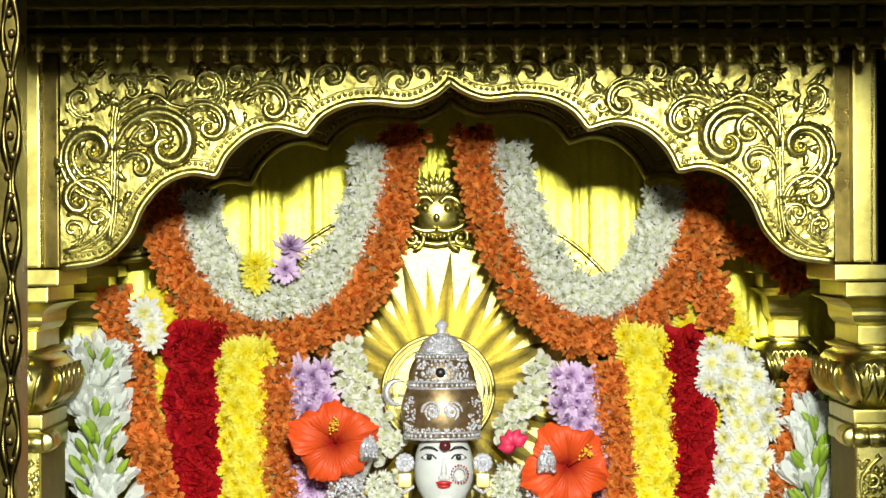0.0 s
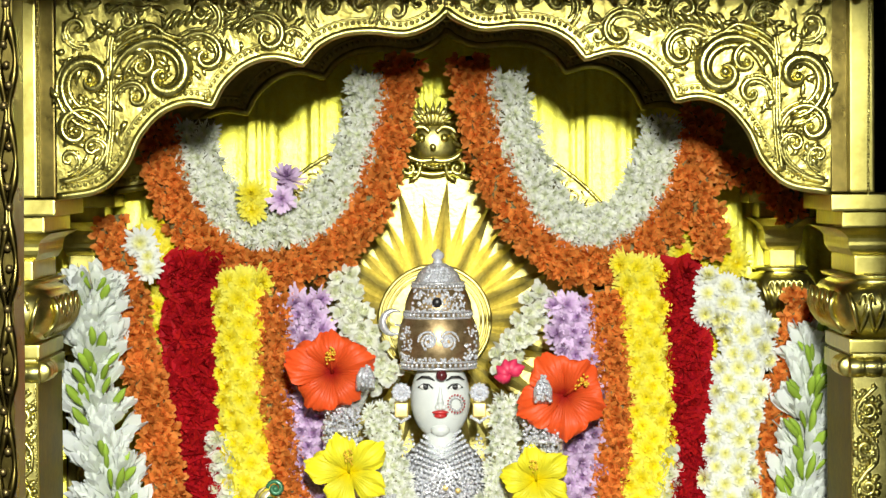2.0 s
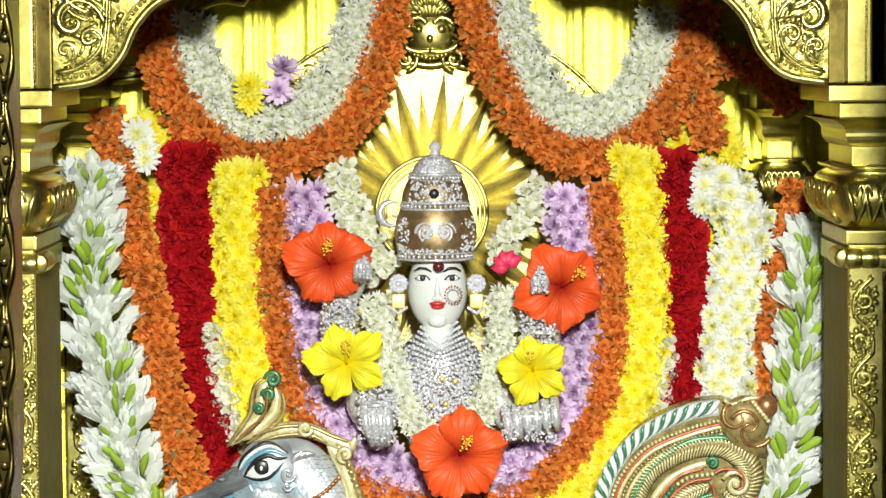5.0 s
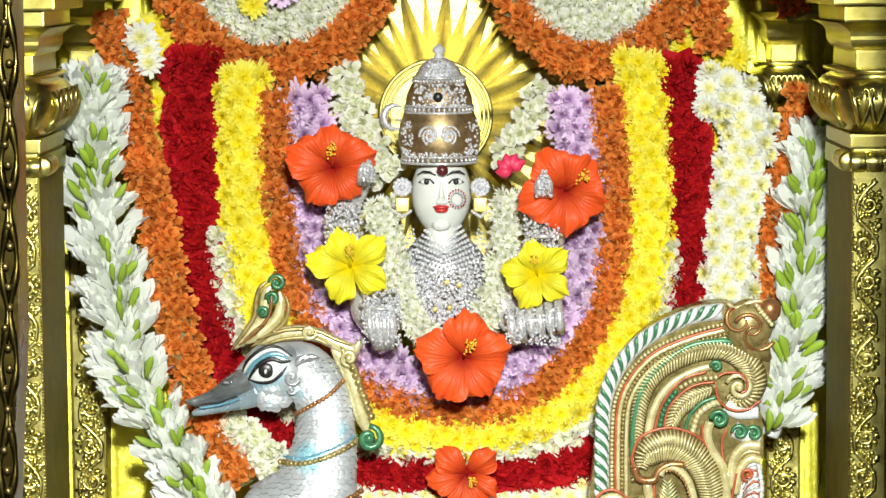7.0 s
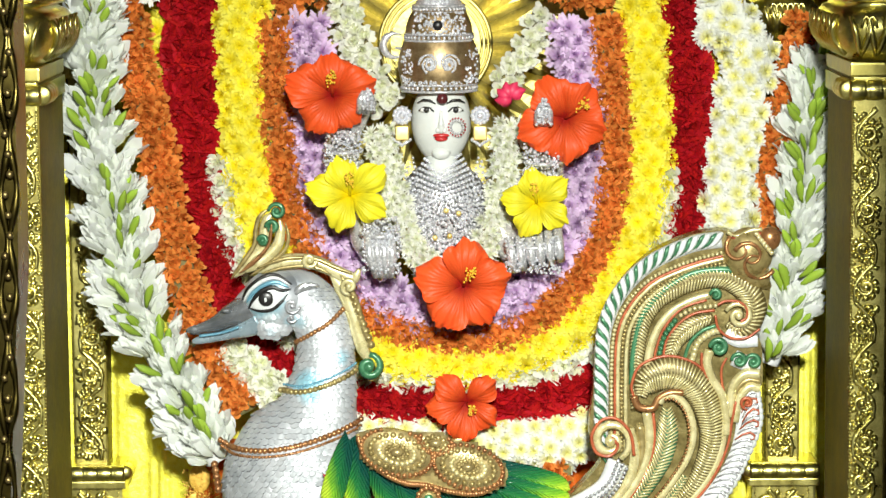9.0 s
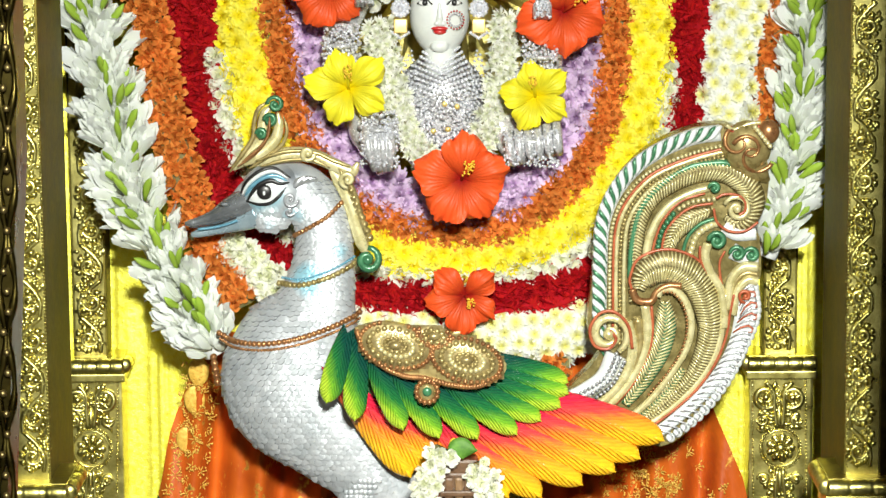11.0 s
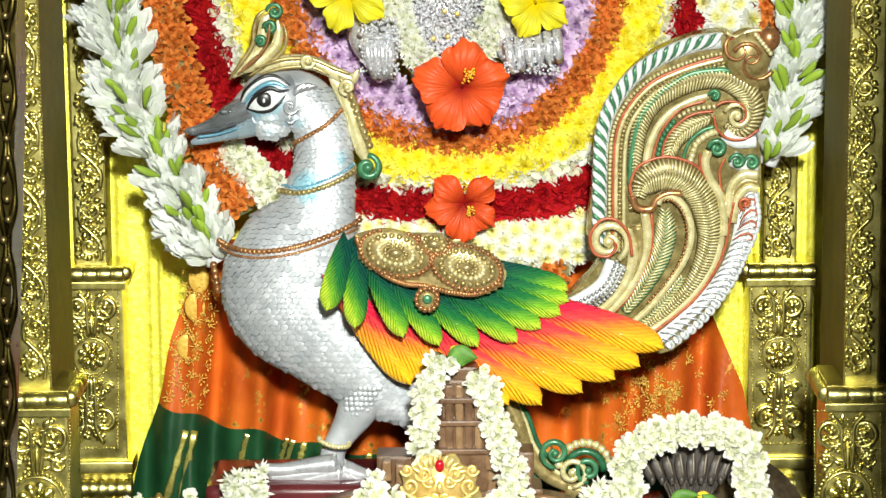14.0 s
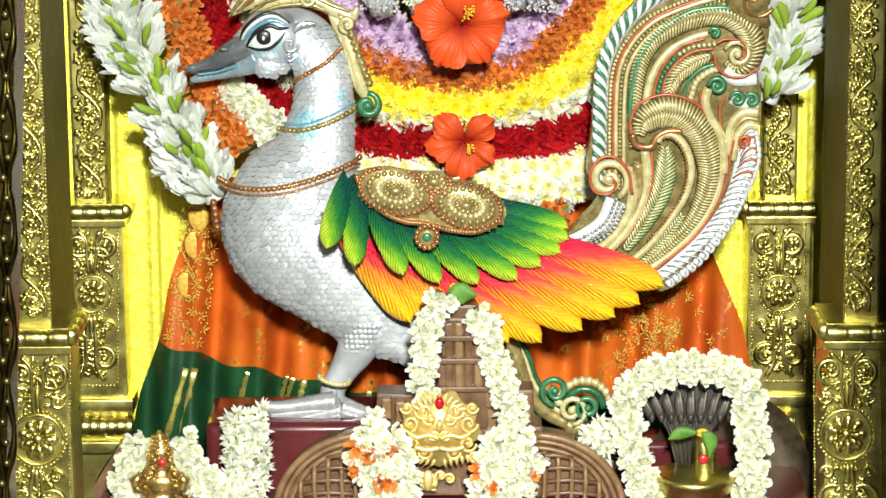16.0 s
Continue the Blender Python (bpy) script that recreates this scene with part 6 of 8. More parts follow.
# beaded shoulder plate
sp_ = part("shoulder_plate", plate(bmesh.new(), [(x + 3, y + 503) for x, y in spline([(628, 392), (680, 382), (735, 392), (800, 402), (862, 424), (896, 458), (880, 486), (835, 500), (785, 494), (752, 486), (705, 478), (660, 450), (632, 415)], 4)], GY - 0.168, GY - 0.158), OLIVE_P, swan, smooth=False)
DARK_BRONZE = surface("dark_bronze_paint", (0.24, 0.18, 0.07), (0.46, 0.36, 0.16), 0.32, 0.5, 70, 0.0008)
DOMES = ((700, 424, 60), (826, 450, 58), (768, 408, 28))


def dome(x, y):
    """Height of the shoulder plate's bosses at plan point (x, y)."""
    h = 0.0
    for cx, cy, r in DOMES:
        q = 1 - ((x - cx) / (1.15 * r)) ** 2 - ((y - cy - 0.16 * (x - cx)) / (0.74 * r)) ** 2
        h = max(h, S(0.30 * r) * math.sqrt(max(0, q)))
    return h


bm = bmesh.new()
grid = [[bm.verts.new(G(x, y, -0.1685 - dome(x, y))) for x in range(634, 894, 6)] for y in range(388, 500, 6)]
for r0, r1 in zip(grid, grid[1:]):
    for k in range(len(r0) - 1):
        if max(dome(*c) for c in ((634 + 6 * k, 388 + 6 * grid.index(r0)), (640 + 6 * k, 394 + 6 * grid.index(r0)))) > 0.001:
            bm.faces.new((r0[k], r0[k + 1], r1[k + 1], r1[k]))
part("boss", bm, DARK_BRONZE, sp_)
for cx, cy, rs in ((700, 424, (55, 41, 27, 16)), (826, 450, (53, 40, 26, 15)), (768, 408, (26, 15))):
    for j, r in enumerate(rs):
        bm = bmesh.new()
        n = int(r * (0.46 if j == 1 else 0.6)) + 4
        for k in range(n):
            a = 2 * math.pi * k / n
            x, y = cx + r * 1.15 * math.cos(a), cy + r * 0.72 * math.sin(a) + 0.18 * r * math.cos(a)
            if 384 + 0.14 * (x - 680) < y < 494 and 630 < x < 894:
                ball(bm, G(x, y, -0.169 - dome(x, y)), S((5.4 if j == 1 else 4.4)), 7, 5)
        part("bead_ring", bm, (COPPER_P, OLIVE_P, CREAM_P, OLIVE_P)[j], sp_, kind="stuff")
    bm = bmesh.new()
    ball(bm, G(cx, cy, -0.170 - dome(cx, cy)), S(9), 12, 8, (1.3, 0.8, 0.8))
    part("boss_knob", bm, DARK_BRONZE, sp_)
bm = bmesh.new()
for x, y in spline([(632, 400), (645, 432), (676, 460), (715, 478), (752, 482), (800, 494), (845, 496), (884, 478)], 9):
    ball(bm, G(x, y, -0.170), S(5), 7, 5)
part("bead_edge", bm, COPPER_P, sp_)
bm = bmesh.new()
for k in range(14):
    ball(bm, G(756 + 19 * math.cos(k * 0.449), 506 + 19 * math.sin(k * 0.449), -0.179), S(5), 7, 5)
part("pendant_ring", bm, COPPER_P, sp_, kind="stuff")
bm = bmesh.new()
ball(bm, G(756, 506, -0.175), S(17), 14, 8, (1, 0.5, 1))
part("pendant", bm, OLIVE_P, sp_)
bm = bmesh.new()
ball(bm, G(756, 506, -0.184), S(8), 12, 8, (1, 0.5, 1))
part("pendant_stone", bm, GREEN_P, sp_)

# great scrolled tail
# dark ground colour stands for the shade in gaps between the carved bands
TAIL_P = surface("tail_ground_paint", (0.13, 0.10, 0.03), (0.36, 0.29, 0.11), 0.26, 0.45, 55, 0.0016)
TD = -0.02
# plume base in the tone of the shaded cuts between barbs
GROOVE_GOLD = surface("dark_gold_paint", (0.10, 0.075, 0.022), (0.24, 0.185, 0.07), 0.34, 0.4, 70, 0.0008)
tail = part("tail", plate(bmesh.new(), [(x + 3, y + 503) for x, y in spline([(985, 520), (1060, 440), (1040, 395), (1046, 320), (1058, 230), (1084, 145), (1140, 80), (1215, 42), (1285, 32), (1330, 60), (1358, 100), (1356, 170), (1330, 212), (1344, 232), (1346, 300), (1334, 320), (1340, 370), (1318, 430), (1290, 490), (1240, 552), (1170, 602), (1080, 570)], 4)], GY + TD, GY + TD + 0.035), TAIL_P, swan, smooth=False)


def trail(name, pts, r, mat, d=TD, beads=0, flat=0.8):
    bm = bmesh.new()
    run = spline(pts, 8)
    k = len(run) - 1
    rr = r if isinstance(r, tuple) else (r, r)
    if beads:
        acc = 0.0
        w = [G(x, y, d) for x, y in run]
        for a, b in zip(w, w[1:]):
            L = (b - a).length
            while acc < L:
                ball(bm, a.lerp(b, acc / L), S(rr[0]), 6, 4)
                acc += S(beads)
            acc -= L
    else:
        tube(bm, [G(x, y, d) for x, y in run], [S(rr[0] + (rr[1] - rr[0]) * i / k) for i in range(k + 1)], 7, flat)
    part(name, bm, mat, tail, kind="stuff" if beads else "")


OUT = [(1060, 425), (1061, 351), (1062, 285), (1066, 213), (1085, 159), (1121, 112), (1166, 80), (1225, 56), (1274, 48)]  # middle of the white margin
INNER = [(1076, 420), (1077, 351), (1077, 304), (1081, 220), (1100, 168), (1135, 126), (1173, 102), (1229, 81), (1276, 69)]


def shifted(pts, d):
    """The same curve moved d steps towards its hollow side."""
    run = spline(pts, 6)
    out = []
    for i, p in enumerate(run):
        t = run[min(i + 1, len(run) - 1)] - run[max(i - 1, 0)]
        t.normalize()
        out.append((p.x - t.y * d, p.y + t.x * d))
    return out[::3]


def plume(name, pts, ws, base, barb, d=TD, gap=6.0, chevron=0.5, flat=0.34):
    """A carved feather: a low rounded band with cut barbs across it."""
    run = spline(pts, 10)
    k = len(run) - 1

    def wide(i):
        q = i / k * (len(ws) - 1)
        j = min(int(q), len(ws) - 2)
        return ws[j] + (ws[j + 1] - ws[j]) * (q - j)

    part(name, tube(bmesh.new(), [G(x, y, d) for x, y in run], [S(wide(i)) for i in range(k + 1)], 12, flat), base, tail)
    bm, acc = bmesh.new(), 0.0
    for i in range(1, k):
        t = run[i + 1] - run[i]
        L = t.length
        t /= L
        while acc < L:
            p, h = run[i] + t * acc, wide(i)
            for s in (-1, 1):
                tube(bm, [G(p.x - t.y * s * h * q - t.x * h * chevron * q, p.y + t.x * s * h * q - t.y * h * chevron * q, d - S(h) * flat * math.sqrt(1.02 - q * q) - 0.0006) for q in (0, 0.35, 0.7, 0.98)], [S(1.9), S(2.0), S(1.8), S(0.9)], 4)
            acc += gap
        acc -= L
    part(name + "_barb", bm, barb, tail, kind="stuff")


def curl(name, c, r, start, turns, mat, wide, d, sense=1):
    bm = bmesh.new()
    scroll(bm, c[0] + 3, c[1] + 503, r, start, turns, GY + d, wide, sense)
    part(name, bm, mat, tail)


# white margin with curled green strokes
trail("white_margin", OUT, (13, 15), WHITE_P, TD, 0, 0.34)
run = spline(OUT, 12)
acc = 0.0
for p, q in zip(run, run[1:]):
    t = q - p
    L = t.length
    t /= L
    n = Vector((t.y, -t.x))
    while acc < L:
        c = p + t * acc
        for nm, o, w, m_ in (("margin_stroke", 0.0, (1.4, 4.0, 3.6, 2.2, 0.8), GREEN_P), ("margin_lobe", 10.0, (2.5, 5.6, 5.6, 4.0, 1.0), WHITE_P)):
            e = c + t * o
            bm = bmesh.new()
            tube(bm, [G(e.x + n.x * a + t.x * b, e.y + n.y * a + t.y * b, TD - 0.0045 - 0.0016 * (1 - (a / 13) ** 2)) for a, b in ((12, 9), (8, 3), (1, -3), (-6, -10), (-12, -22))], [S(x) for x in w], 6, 0.6)
            part(nm, bm, m_, tail)
        acc += 21.0
    acc -= L
trail("bead_line", shifted(INNER, 2), 3.6, CREAM_P, TD - 0.004, 7.5)
trail("red_line", shifted(INNER, 8), 2.4, RED_P, TD - 0.004)
trail("gold_line", shifted(INNER, 13), 3.6, CREAM_P, TD - 0.004)
trail("dark_bead_line", shifted(INNER, 20), 4.0, OLIVE_P, TD - 0.004, 7.5)
trail("gold_line", shifted(INNER, 27), 3.4, CREAM_P, TD - 0.004)

# great outer plume that rolls into a volute
plume("outer_plume", [(1119, 351), (1122, 276), (1130, 210), (1152, 163), (1192, 133), (1239, 116), (1283, 116), (1318, 138), (1332, 168), (1323, 199), (1302, 210), (1283, 196)], (6, 12, 15, 17, 19, 20, 21, 22, 22, 18, 12, 6), GROOVE_GOLD, CREAM_P, TD - 0.002, 6.0, 0.5)
trail("plume_green_edge", [(1114, 304), (1119, 239), (1135, 182), (1173, 138), (1220, 109), (1272, 101), (1300, 105)], (4.5, 6.5), GREEN_P, TD - 0.005)
curl("large_volute", (1305, 183), 22, 200, 1.5, CREAM_P, 6, TD - 0.012)
trail("volute_line", [(1267, 164), (1281, 157), (1304, 158), (1318, 169), (1318, 186), (1308, 193)], 2.4, RED_P, TD - 0.014)
trail("volute_line", [(1263, 182), (1269, 206), (1290, 222), (1318, 222), (1342, 206)], 2.4, RED_P, TD - 0.012)

# nested bands inside it
trail("inner_band", [(1141, 304), (1146, 248), (1161, 206), (1189, 173), (1225, 154), (1253, 146)], (8, 6), CREAM_P, TD - 0.004, 0, 0.6)
curl("green_volute", (1264, 146), 9, 180, 1.3, GREEN_P, 4.5, TD - 0.009)
trail("inner_red_line", [(1151, 285), (1159, 239), (1175, 201), (1206, 169), (1248, 155)], 2.2, RED_P, TD - 0.005)
trail("green_bead_line", [(1160, 276), (1171, 224), (1194, 188)], 5.2, GREEN_P, TD - 0.005, 9)
trail("inner_bead_line", [(1202, 182), (1225, 170), (1264, 165)], 4.4, CREAM_P, TD - 0.005, 9)
trail("inner_red_line", [(1169, 267), (1178, 224), (1203, 193), (1229, 178), (1262, 173)], 2.4, RED_P, TD - 0.005)
plume("inner_feather", [(1180, 262), (1196, 224), (1225, 200), (1260, 185)], (10, 16, 17, 8), GROOVE_GOLD, CREAM_P, TD - 0.003, 6.0, 0.9)
trail("inner_green_edge", [(1208, 260), (1218, 231), (1239, 210), (1264, 200)], 3.2, GREEN_P, TD - 0.006)
trail("scalloped_band", [(1222, 260), (1232, 231), (1253, 214), (1275, 207)], 7.0, CREAM_P, TD - 0.004, 9)
trail("white_patch", [(1281, 213), (1304, 227), (1338, 227)], (14, 11), WHITE_P, TD - 0.003, 0, 0.3)
curl("green_volute", (1269, 239), 14, 180, 1.5, GREEN_P, 6, TD - 0.012)
trail("stem", [(1253, 243), (1248, 267), (1257, 295), (1274, 323), (1281, 365), (1281, 393)], (9, 8), CREAM_P, TD - 0.008)
trail("stem_line", [(1239, 248), (1239, 269), (1248, 290), (1260, 307)], 2.4, RED_P, TD - 0.010)
trail("stem_line", [(1283, 257), (1274, 276), (1275, 304), (1283, 342), (1287, 389)], 2.2, RED_P, TD - 0.009)
trail("pale_curl_base", [(1295, 257), (1318, 267), (1342, 267)], (15, 13), WHITE_P, TD - 0.003, 0, 0.3)
curl("green_volute", (1305, 262), 12, 180, 1.4, GREEN_P, 5, TD - 0.011)
curl("green_volute", (1330, 264), 12, 180, 1.4, GREEN_P, 5, TD - 0.011)
trail("scroll_leaf", [(1288, 361), (1293, 311), (1314, 286), (1341, 286)], (8, 9), CREAM_P, TD - 0.006)
# olive strip stands in for the dark groove between the two leaves
trail("scroll_leaf", [(1292, 365), (1299, 318), (1318, 297), (1341, 299)], (6, 7), OLIVE_P, TD - 0.005)
trail("scroll_leaf", [(1296, 370), (1305, 328), (1323, 308), (1341, 311)], (8, 8), CREAM_P, TD - 0.006)

# hooded plume in the middle
HOOD = [(1131, 325), (1141, 300), (1178, 285), (1213, 295), (1241, 325), (1255, 370), (1256, 404), (1242, 448), (1218, 489), (1177, 529), (1128, 565)]
plume("hood", HOOD, (10, 24, 30, 30, 28, 24, 22, 18, 14, 10, 6), GROOVE_GOLD, CREAM_P, TD - 0.006, 5.2, 0.25, 0.4)
trail("hood_line", [(1118, 325), (1115, 304), (1131, 270), (1178, 254), (1225, 266), (1254, 295), (1274, 342)], 2.6, RED_P, TD - 0.009)
trail("hood_lip", [(1118, 325), (1128, 344), (1152, 346), (1163, 329), (1182, 319), (1206, 319)], (7, 6), COPPER_P, TD - 0.014)
trail("hood_green_edge", [(1249, 305), (1268, 345), (1270, 390), (1255, 444), (1224, 489)], 3.2, GREEN_P, TD - 0.008)
trail("centre_cream", [(1162, 336), (1171, 324), (1191, 325), (1213, 348), (1223, 386), (1214, 430), (1186, 475), (1150, 520), (1101, 563)], (9, 6), CREAM_P, TD - 0.012)
trail("centre_bead_line", [(1175, 331), (1191, 332), (1208, 352), (1216, 386), (1208, 428), (1181, 472), (1146, 513)], 2.8, COPPER_P, TD - 0.018, 6.5)
plume("centre_leaf", [(1177, 348), (1177, 390), (1165, 435), (1138, 484), (1106, 529)], (8, 20, 20, 16, 8), GREEN_P, CREAM_P, TD - 0.005, 6.5, 0.95)
trail("centre_red", [(1153, 354), (1155, 399), (1146, 444), (1119, 493), (1088, 529)], 2.6, RED_P, TD - 0.008)
plume("low_feather", [(1209, 466), (1177, 507), (1137, 543), (1094, 570)], (6, 13, 13, 7), GREEN_P, CREAM_P, TD - 0.005, 6.0, 0.9)
# lower volute and its stalks
curl("lower_volute", (1077, 404), 33, 60, 1.6, CREAM_P, 9, TD - 0.014, -1)
trail("lower_volute_line", [(1119, 430), (1112, 390), (1088, 365), (1061, 368), (1044, 395), (1052, 424), (1076, 430), (1090, 413), (1079, 398)], 3, RED_P, TD - 0.018)
trail("stalk", [(1110, 383), (1120, 426), (1110, 471), (1079, 511), (1038, 543)], (10, 9), CREAM_P, TD - 0.008)
trail("stalk", [(1128, 377), (1133, 417), (1124, 457), (1094, 502), (1052, 543)], (9, 8), OLIVE_P, TD - 0.006)
trail("stalk", [(1141, 352), (1146, 399), (1136, 446), (1108, 496), (1065, 543)], (9, 8), CREAM_P, TD - 0.007)
trail("stalk_line", [(1115, 390), (1125, 426), (1115, 469), (1085, 509), (1045, 543)], 2.2, RED_P, TD - 0.010)

trail("stalk_white", [(1090, 440), (1070, 480), (1035, 505), (990, 525)], (20, 14), WHITE_P, TD - 0.008)
for o in (-12, 0, 12):
    trail("stalk_bead_line", [(1098 + o * 0.6, 446 + o * 0.6), (1078 + o * 0.5, 486 + o * 0.6), (1042 + o * 0.3, 512 + o * 0.8), (1000, 532 + o)], 3.6, SWAN_BARE, TD - 0.026, 8)
# right-hand edge: white band of lobes with red curls
RE = [(1330, 322), (1334, 372), (1312, 430), (1282, 488), (1234, 548), (1172, 594)]
trail("white_edge", [(1317, 345), (1307, 404), (1289, 448), (1258, 493), (1213, 538), (1164, 578)], (15, 11), WHITE_P, TD - 0.002, 0, 0.3)
run = spline(RE, 5)
for i in range(len(run) - 1):
    p, t = run[i], (run[i + 1] - run[i]).normalized()
    bm = bmesh.new()
    ball(bm, G(p.x + t.y * 2, p.y - t.x * 2, TD - 0.001), S(11.5 - 0.12 * i), 12, 8, (1, 0.7, 1))
    part("feather_lobe", bm, WHITE_P, tail)
    bm = bmesh.new()
    tube(bm, [G(p.x - t.y * a + t.x * b, p.y + t.x * a + t.y * b, TD - 0.011) for a, b in ((26, 18), (16, 4), (5, -4), (-4, -2), (-5, 5), (1, 7))], [S(x) for x in (1.0, 1.9, 2.2, 2.0, 1.6, 1.0)], 5)
    part("lobe_stroke", bm, RED_P if i < 8 and i % 2 else SWAN_BARE, tail)
trail("edge_red_line", [(1299, 334), (1292, 368), (1285, 408), (1267, 453), (1236, 498), (1195, 536), (1146, 572)], 2.4, RED_P, TD - 0.010)
trail("edge_cream", [(1285, 332), (1277, 372), (1272, 413), (1256, 457), (1222, 502), (1177, 543), (1128, 575)], (9, 6), CREAM_P, TD - 0.006)
curl("red_volute", (1319, 337), 11, 90, 1.4, RED_P, 3.6, TD - 0.012)
# rounded shell at the tip, with a capped end
bm = bmesh.new()
ball(bm, G(1322, 72, TD - 0.004), S(42), 22, 14, (1.0, 0.6, 1.08))
tube(bm, [G(x, y, TD - 0.002) for x, y in ((1300, 60), (1318, 92), (1340, 118), (1360, 134))], [S(30), S(32), S(20), S(5)], 14, 0.6)
part("shell_tip", bm, OLIVE_P, tail)
for c, r, st, s_ in (((1326, 78), 30, 200, 1), ((1306, 66), 30, 250, -1), ((1334, 90), 34, 20, 1)):
    bm = bmesh.new()
    n = 22
    pts = []
    for i in range(n + 1):
        a = radians(st) + s_ * i / n * 5.0
        rr = r * math.exp(-0.22 * i / n * 5.0)
        x, y = c[0] + rr * math.cos(a), c[1] + rr * math.sin(a)
        q = max(0.05, 1 - ((x - 1322) / 44) ** 2 - ((y - 72) / 47) ** 2)
        pts.append(G(x, y, TD - 0.005 - S(26) * math.sqrt(q)))
    tube(bm, pts, [S(4.2 - 2.4 * i / n) for i in range(n + 1)], 6)
    part("shell_swirl", bm, COPPER_P, tail)
for o in (0, 8):
    bm = bmesh.new()
    tube(bm, [G(x, y, TD - 0.012) for x, y in spline([(1284 + o, 34 + o), (1300 + o, 42 + o), (1326, 32 + o), (1346, 30 + o)], 5)], S(4), 6)
    part("shell_ridge", bm, RED_P if o else CREAM_P, tail)
bm = bmesh.new()
ball(bm, G(1360, 46, TD - 0.012), S(19), 16, 10, (1, 0.8, 1.1))
part("shell_cap", bm, COPPER_P, tail)
bm = bmesh.new()
for k in range(7):
    ball(bm, G(1336 + 4.4 * k, 38 + 5.6 * k, TD - 0.026), S(4.5), 8, 6)
part("shell_beading", bm, CREAM_P, tail, kind="stuff")

# leg and foot
bm = bmesh.new()
run = spline([(655, 640, 52), (632, 702, 36), (608, 742, 25), (590, 775, 22), (590, 806, 24)], 6)
tube(bm, [G(x, y, -0.012) for x, y, r in run], [S(r) for x, y, r in run], 18, 0.66)
part("leg", bm, SWAN, swan)
bm = bmesh.new()
rl = random.Random(8)
for k in range(7):
    for j in range(9):
        x, y = 612 + 8.5 * j + 4 * (k % 2) - 3.4 * k, 664 + 9 * k
        half = 46 - 4.0 * k
        mid = 648 - 3.2 * k
        o = (x - mid) / half
        if abs(o) < 0.9:
            ball(bm, G(x + rl.uniform(-1, 1), y + rl.uniform(-1, 1), -0.014 - S(half * 0.70) * math.sqrt(1 - o * o)), S(6.6), 8, 6, (1, 0.5, 0.9))
part("leg_feathers", bm, SWAN, swan, kind="stuff")
bm = bmesh.new()
for toe in ([(598, 798, 22), (545, 803, 17), (503, 808, 14), (462, 806, 10), (450, 806, 5)], [(602, 808, 20), (558, 814, 17), (515, 818, 14), (478, 822, 9)], [(606, 812, 22), (565, 820, 18), (528, 828, 15), (498, 831, 9)], [(604, 808, 22), (632, 816, 18), (654, 822, 13), (664, 826, 6)]):
    run = spline(toe, 6)
    tube(bm, [G(x, y, -0.05 - 0.004 * toe.index(toe[0])) for x, y, r in run], [S(r) for x, y, r in run], 10, 0.8)
part("foot", bm, SWAN_BARE, swan)
bm = bmesh.new()
for k in range(16):
    a = math.pi * k / 15
    ball(bm, G(592 + 27 * math.cos(a), 756 + 10 * math.sin(a) + 5 * math.cos(a), -0.035 - 0.02 * math.sin(a)), S(4.5), 7, 5)
part("anklet", bm, CREAM_P, swan, kind="stuff")

# ---- silk skirt cloth behind the swan ----
def silk(name, base_d, base_l, gold=None, scale=26):  # gold: faint metal threads
    m, t, b = material(name)
    nz = noise_tex(t, 14, 4)
    col = ramp(t, nz.outputs[0], [(0.3, base_d), (0.7, base_l)])
    if gold:
        v = noise_tex(t, scale, 2)
        w = noise_tex(t, 130, 5)
        mu = t.nodes.new("ShaderNodeMath")
        mu.operation, mu.inputs[1].default_value = "MULTIPLY_ADD", 0.55
        t.links.new(w.outputs[0], mu.inputs[0])
        t.links.new(v.outputs[0], mu.inputs[2])
        mr = t.nodes.new("ShaderNodeMapRange")
        mr.inputs[1].default_value, mr.inputs[2].default_value = 0.90, 1.0
        t.links.new(mu.outputs[0], mr.inputs[0])
        mx = t.nodes.new("ShaderNodeMixRGB")
        mx.inputs[2].default_value = (*gold, 1)
        t.links.new(mr.outputs[0], mx.inputs[0])
        t.links.new(col, mx.inputs[1])
        col = mx.outputs[0]
        t.links.new(mr.outputs[0], b.inputs["Metallic"])
    t.links.new(col, b.inputs["Base Color"])
    b.inputs["Roughness"].default_value = 0.42
    b.inputs["Specular IOR Level"].default_value = 0.35
    f = noise_tex(t, 700, 2)
    bump(t, b, f.outputs[0], 0.3, 0.0006)
    return m


SILK_O = silk("orange_silk", (0.42, 0.07, 0.008), (0.66, 0.14, 0.012), (0.85, 0.55, 0.10))
SILK_G = silk("green_silk", (0.006, 0.035, 0.012), (0.014, 0.075, 0.026))
ZARI = surface("zari_thread", (0.66, 0.60, 0.12), (0.85, 0.80, 0.25), 0.3, 0.8, 90, 0.001)
skirt = thing("skirt", "orange silk skirt with gold brocade and green border", "skirt")
CY = 0.05


def cloth(x, y):
    return CY + 0.024 * math.sin(x * 0.052 + 0.6 * math.sin(y * 0.01)) + 0.012 * math.sin(x * 0.11 + 1 + y * 0.004) + 0.004 * math.sin(x * 0.027 - y * 0.012)


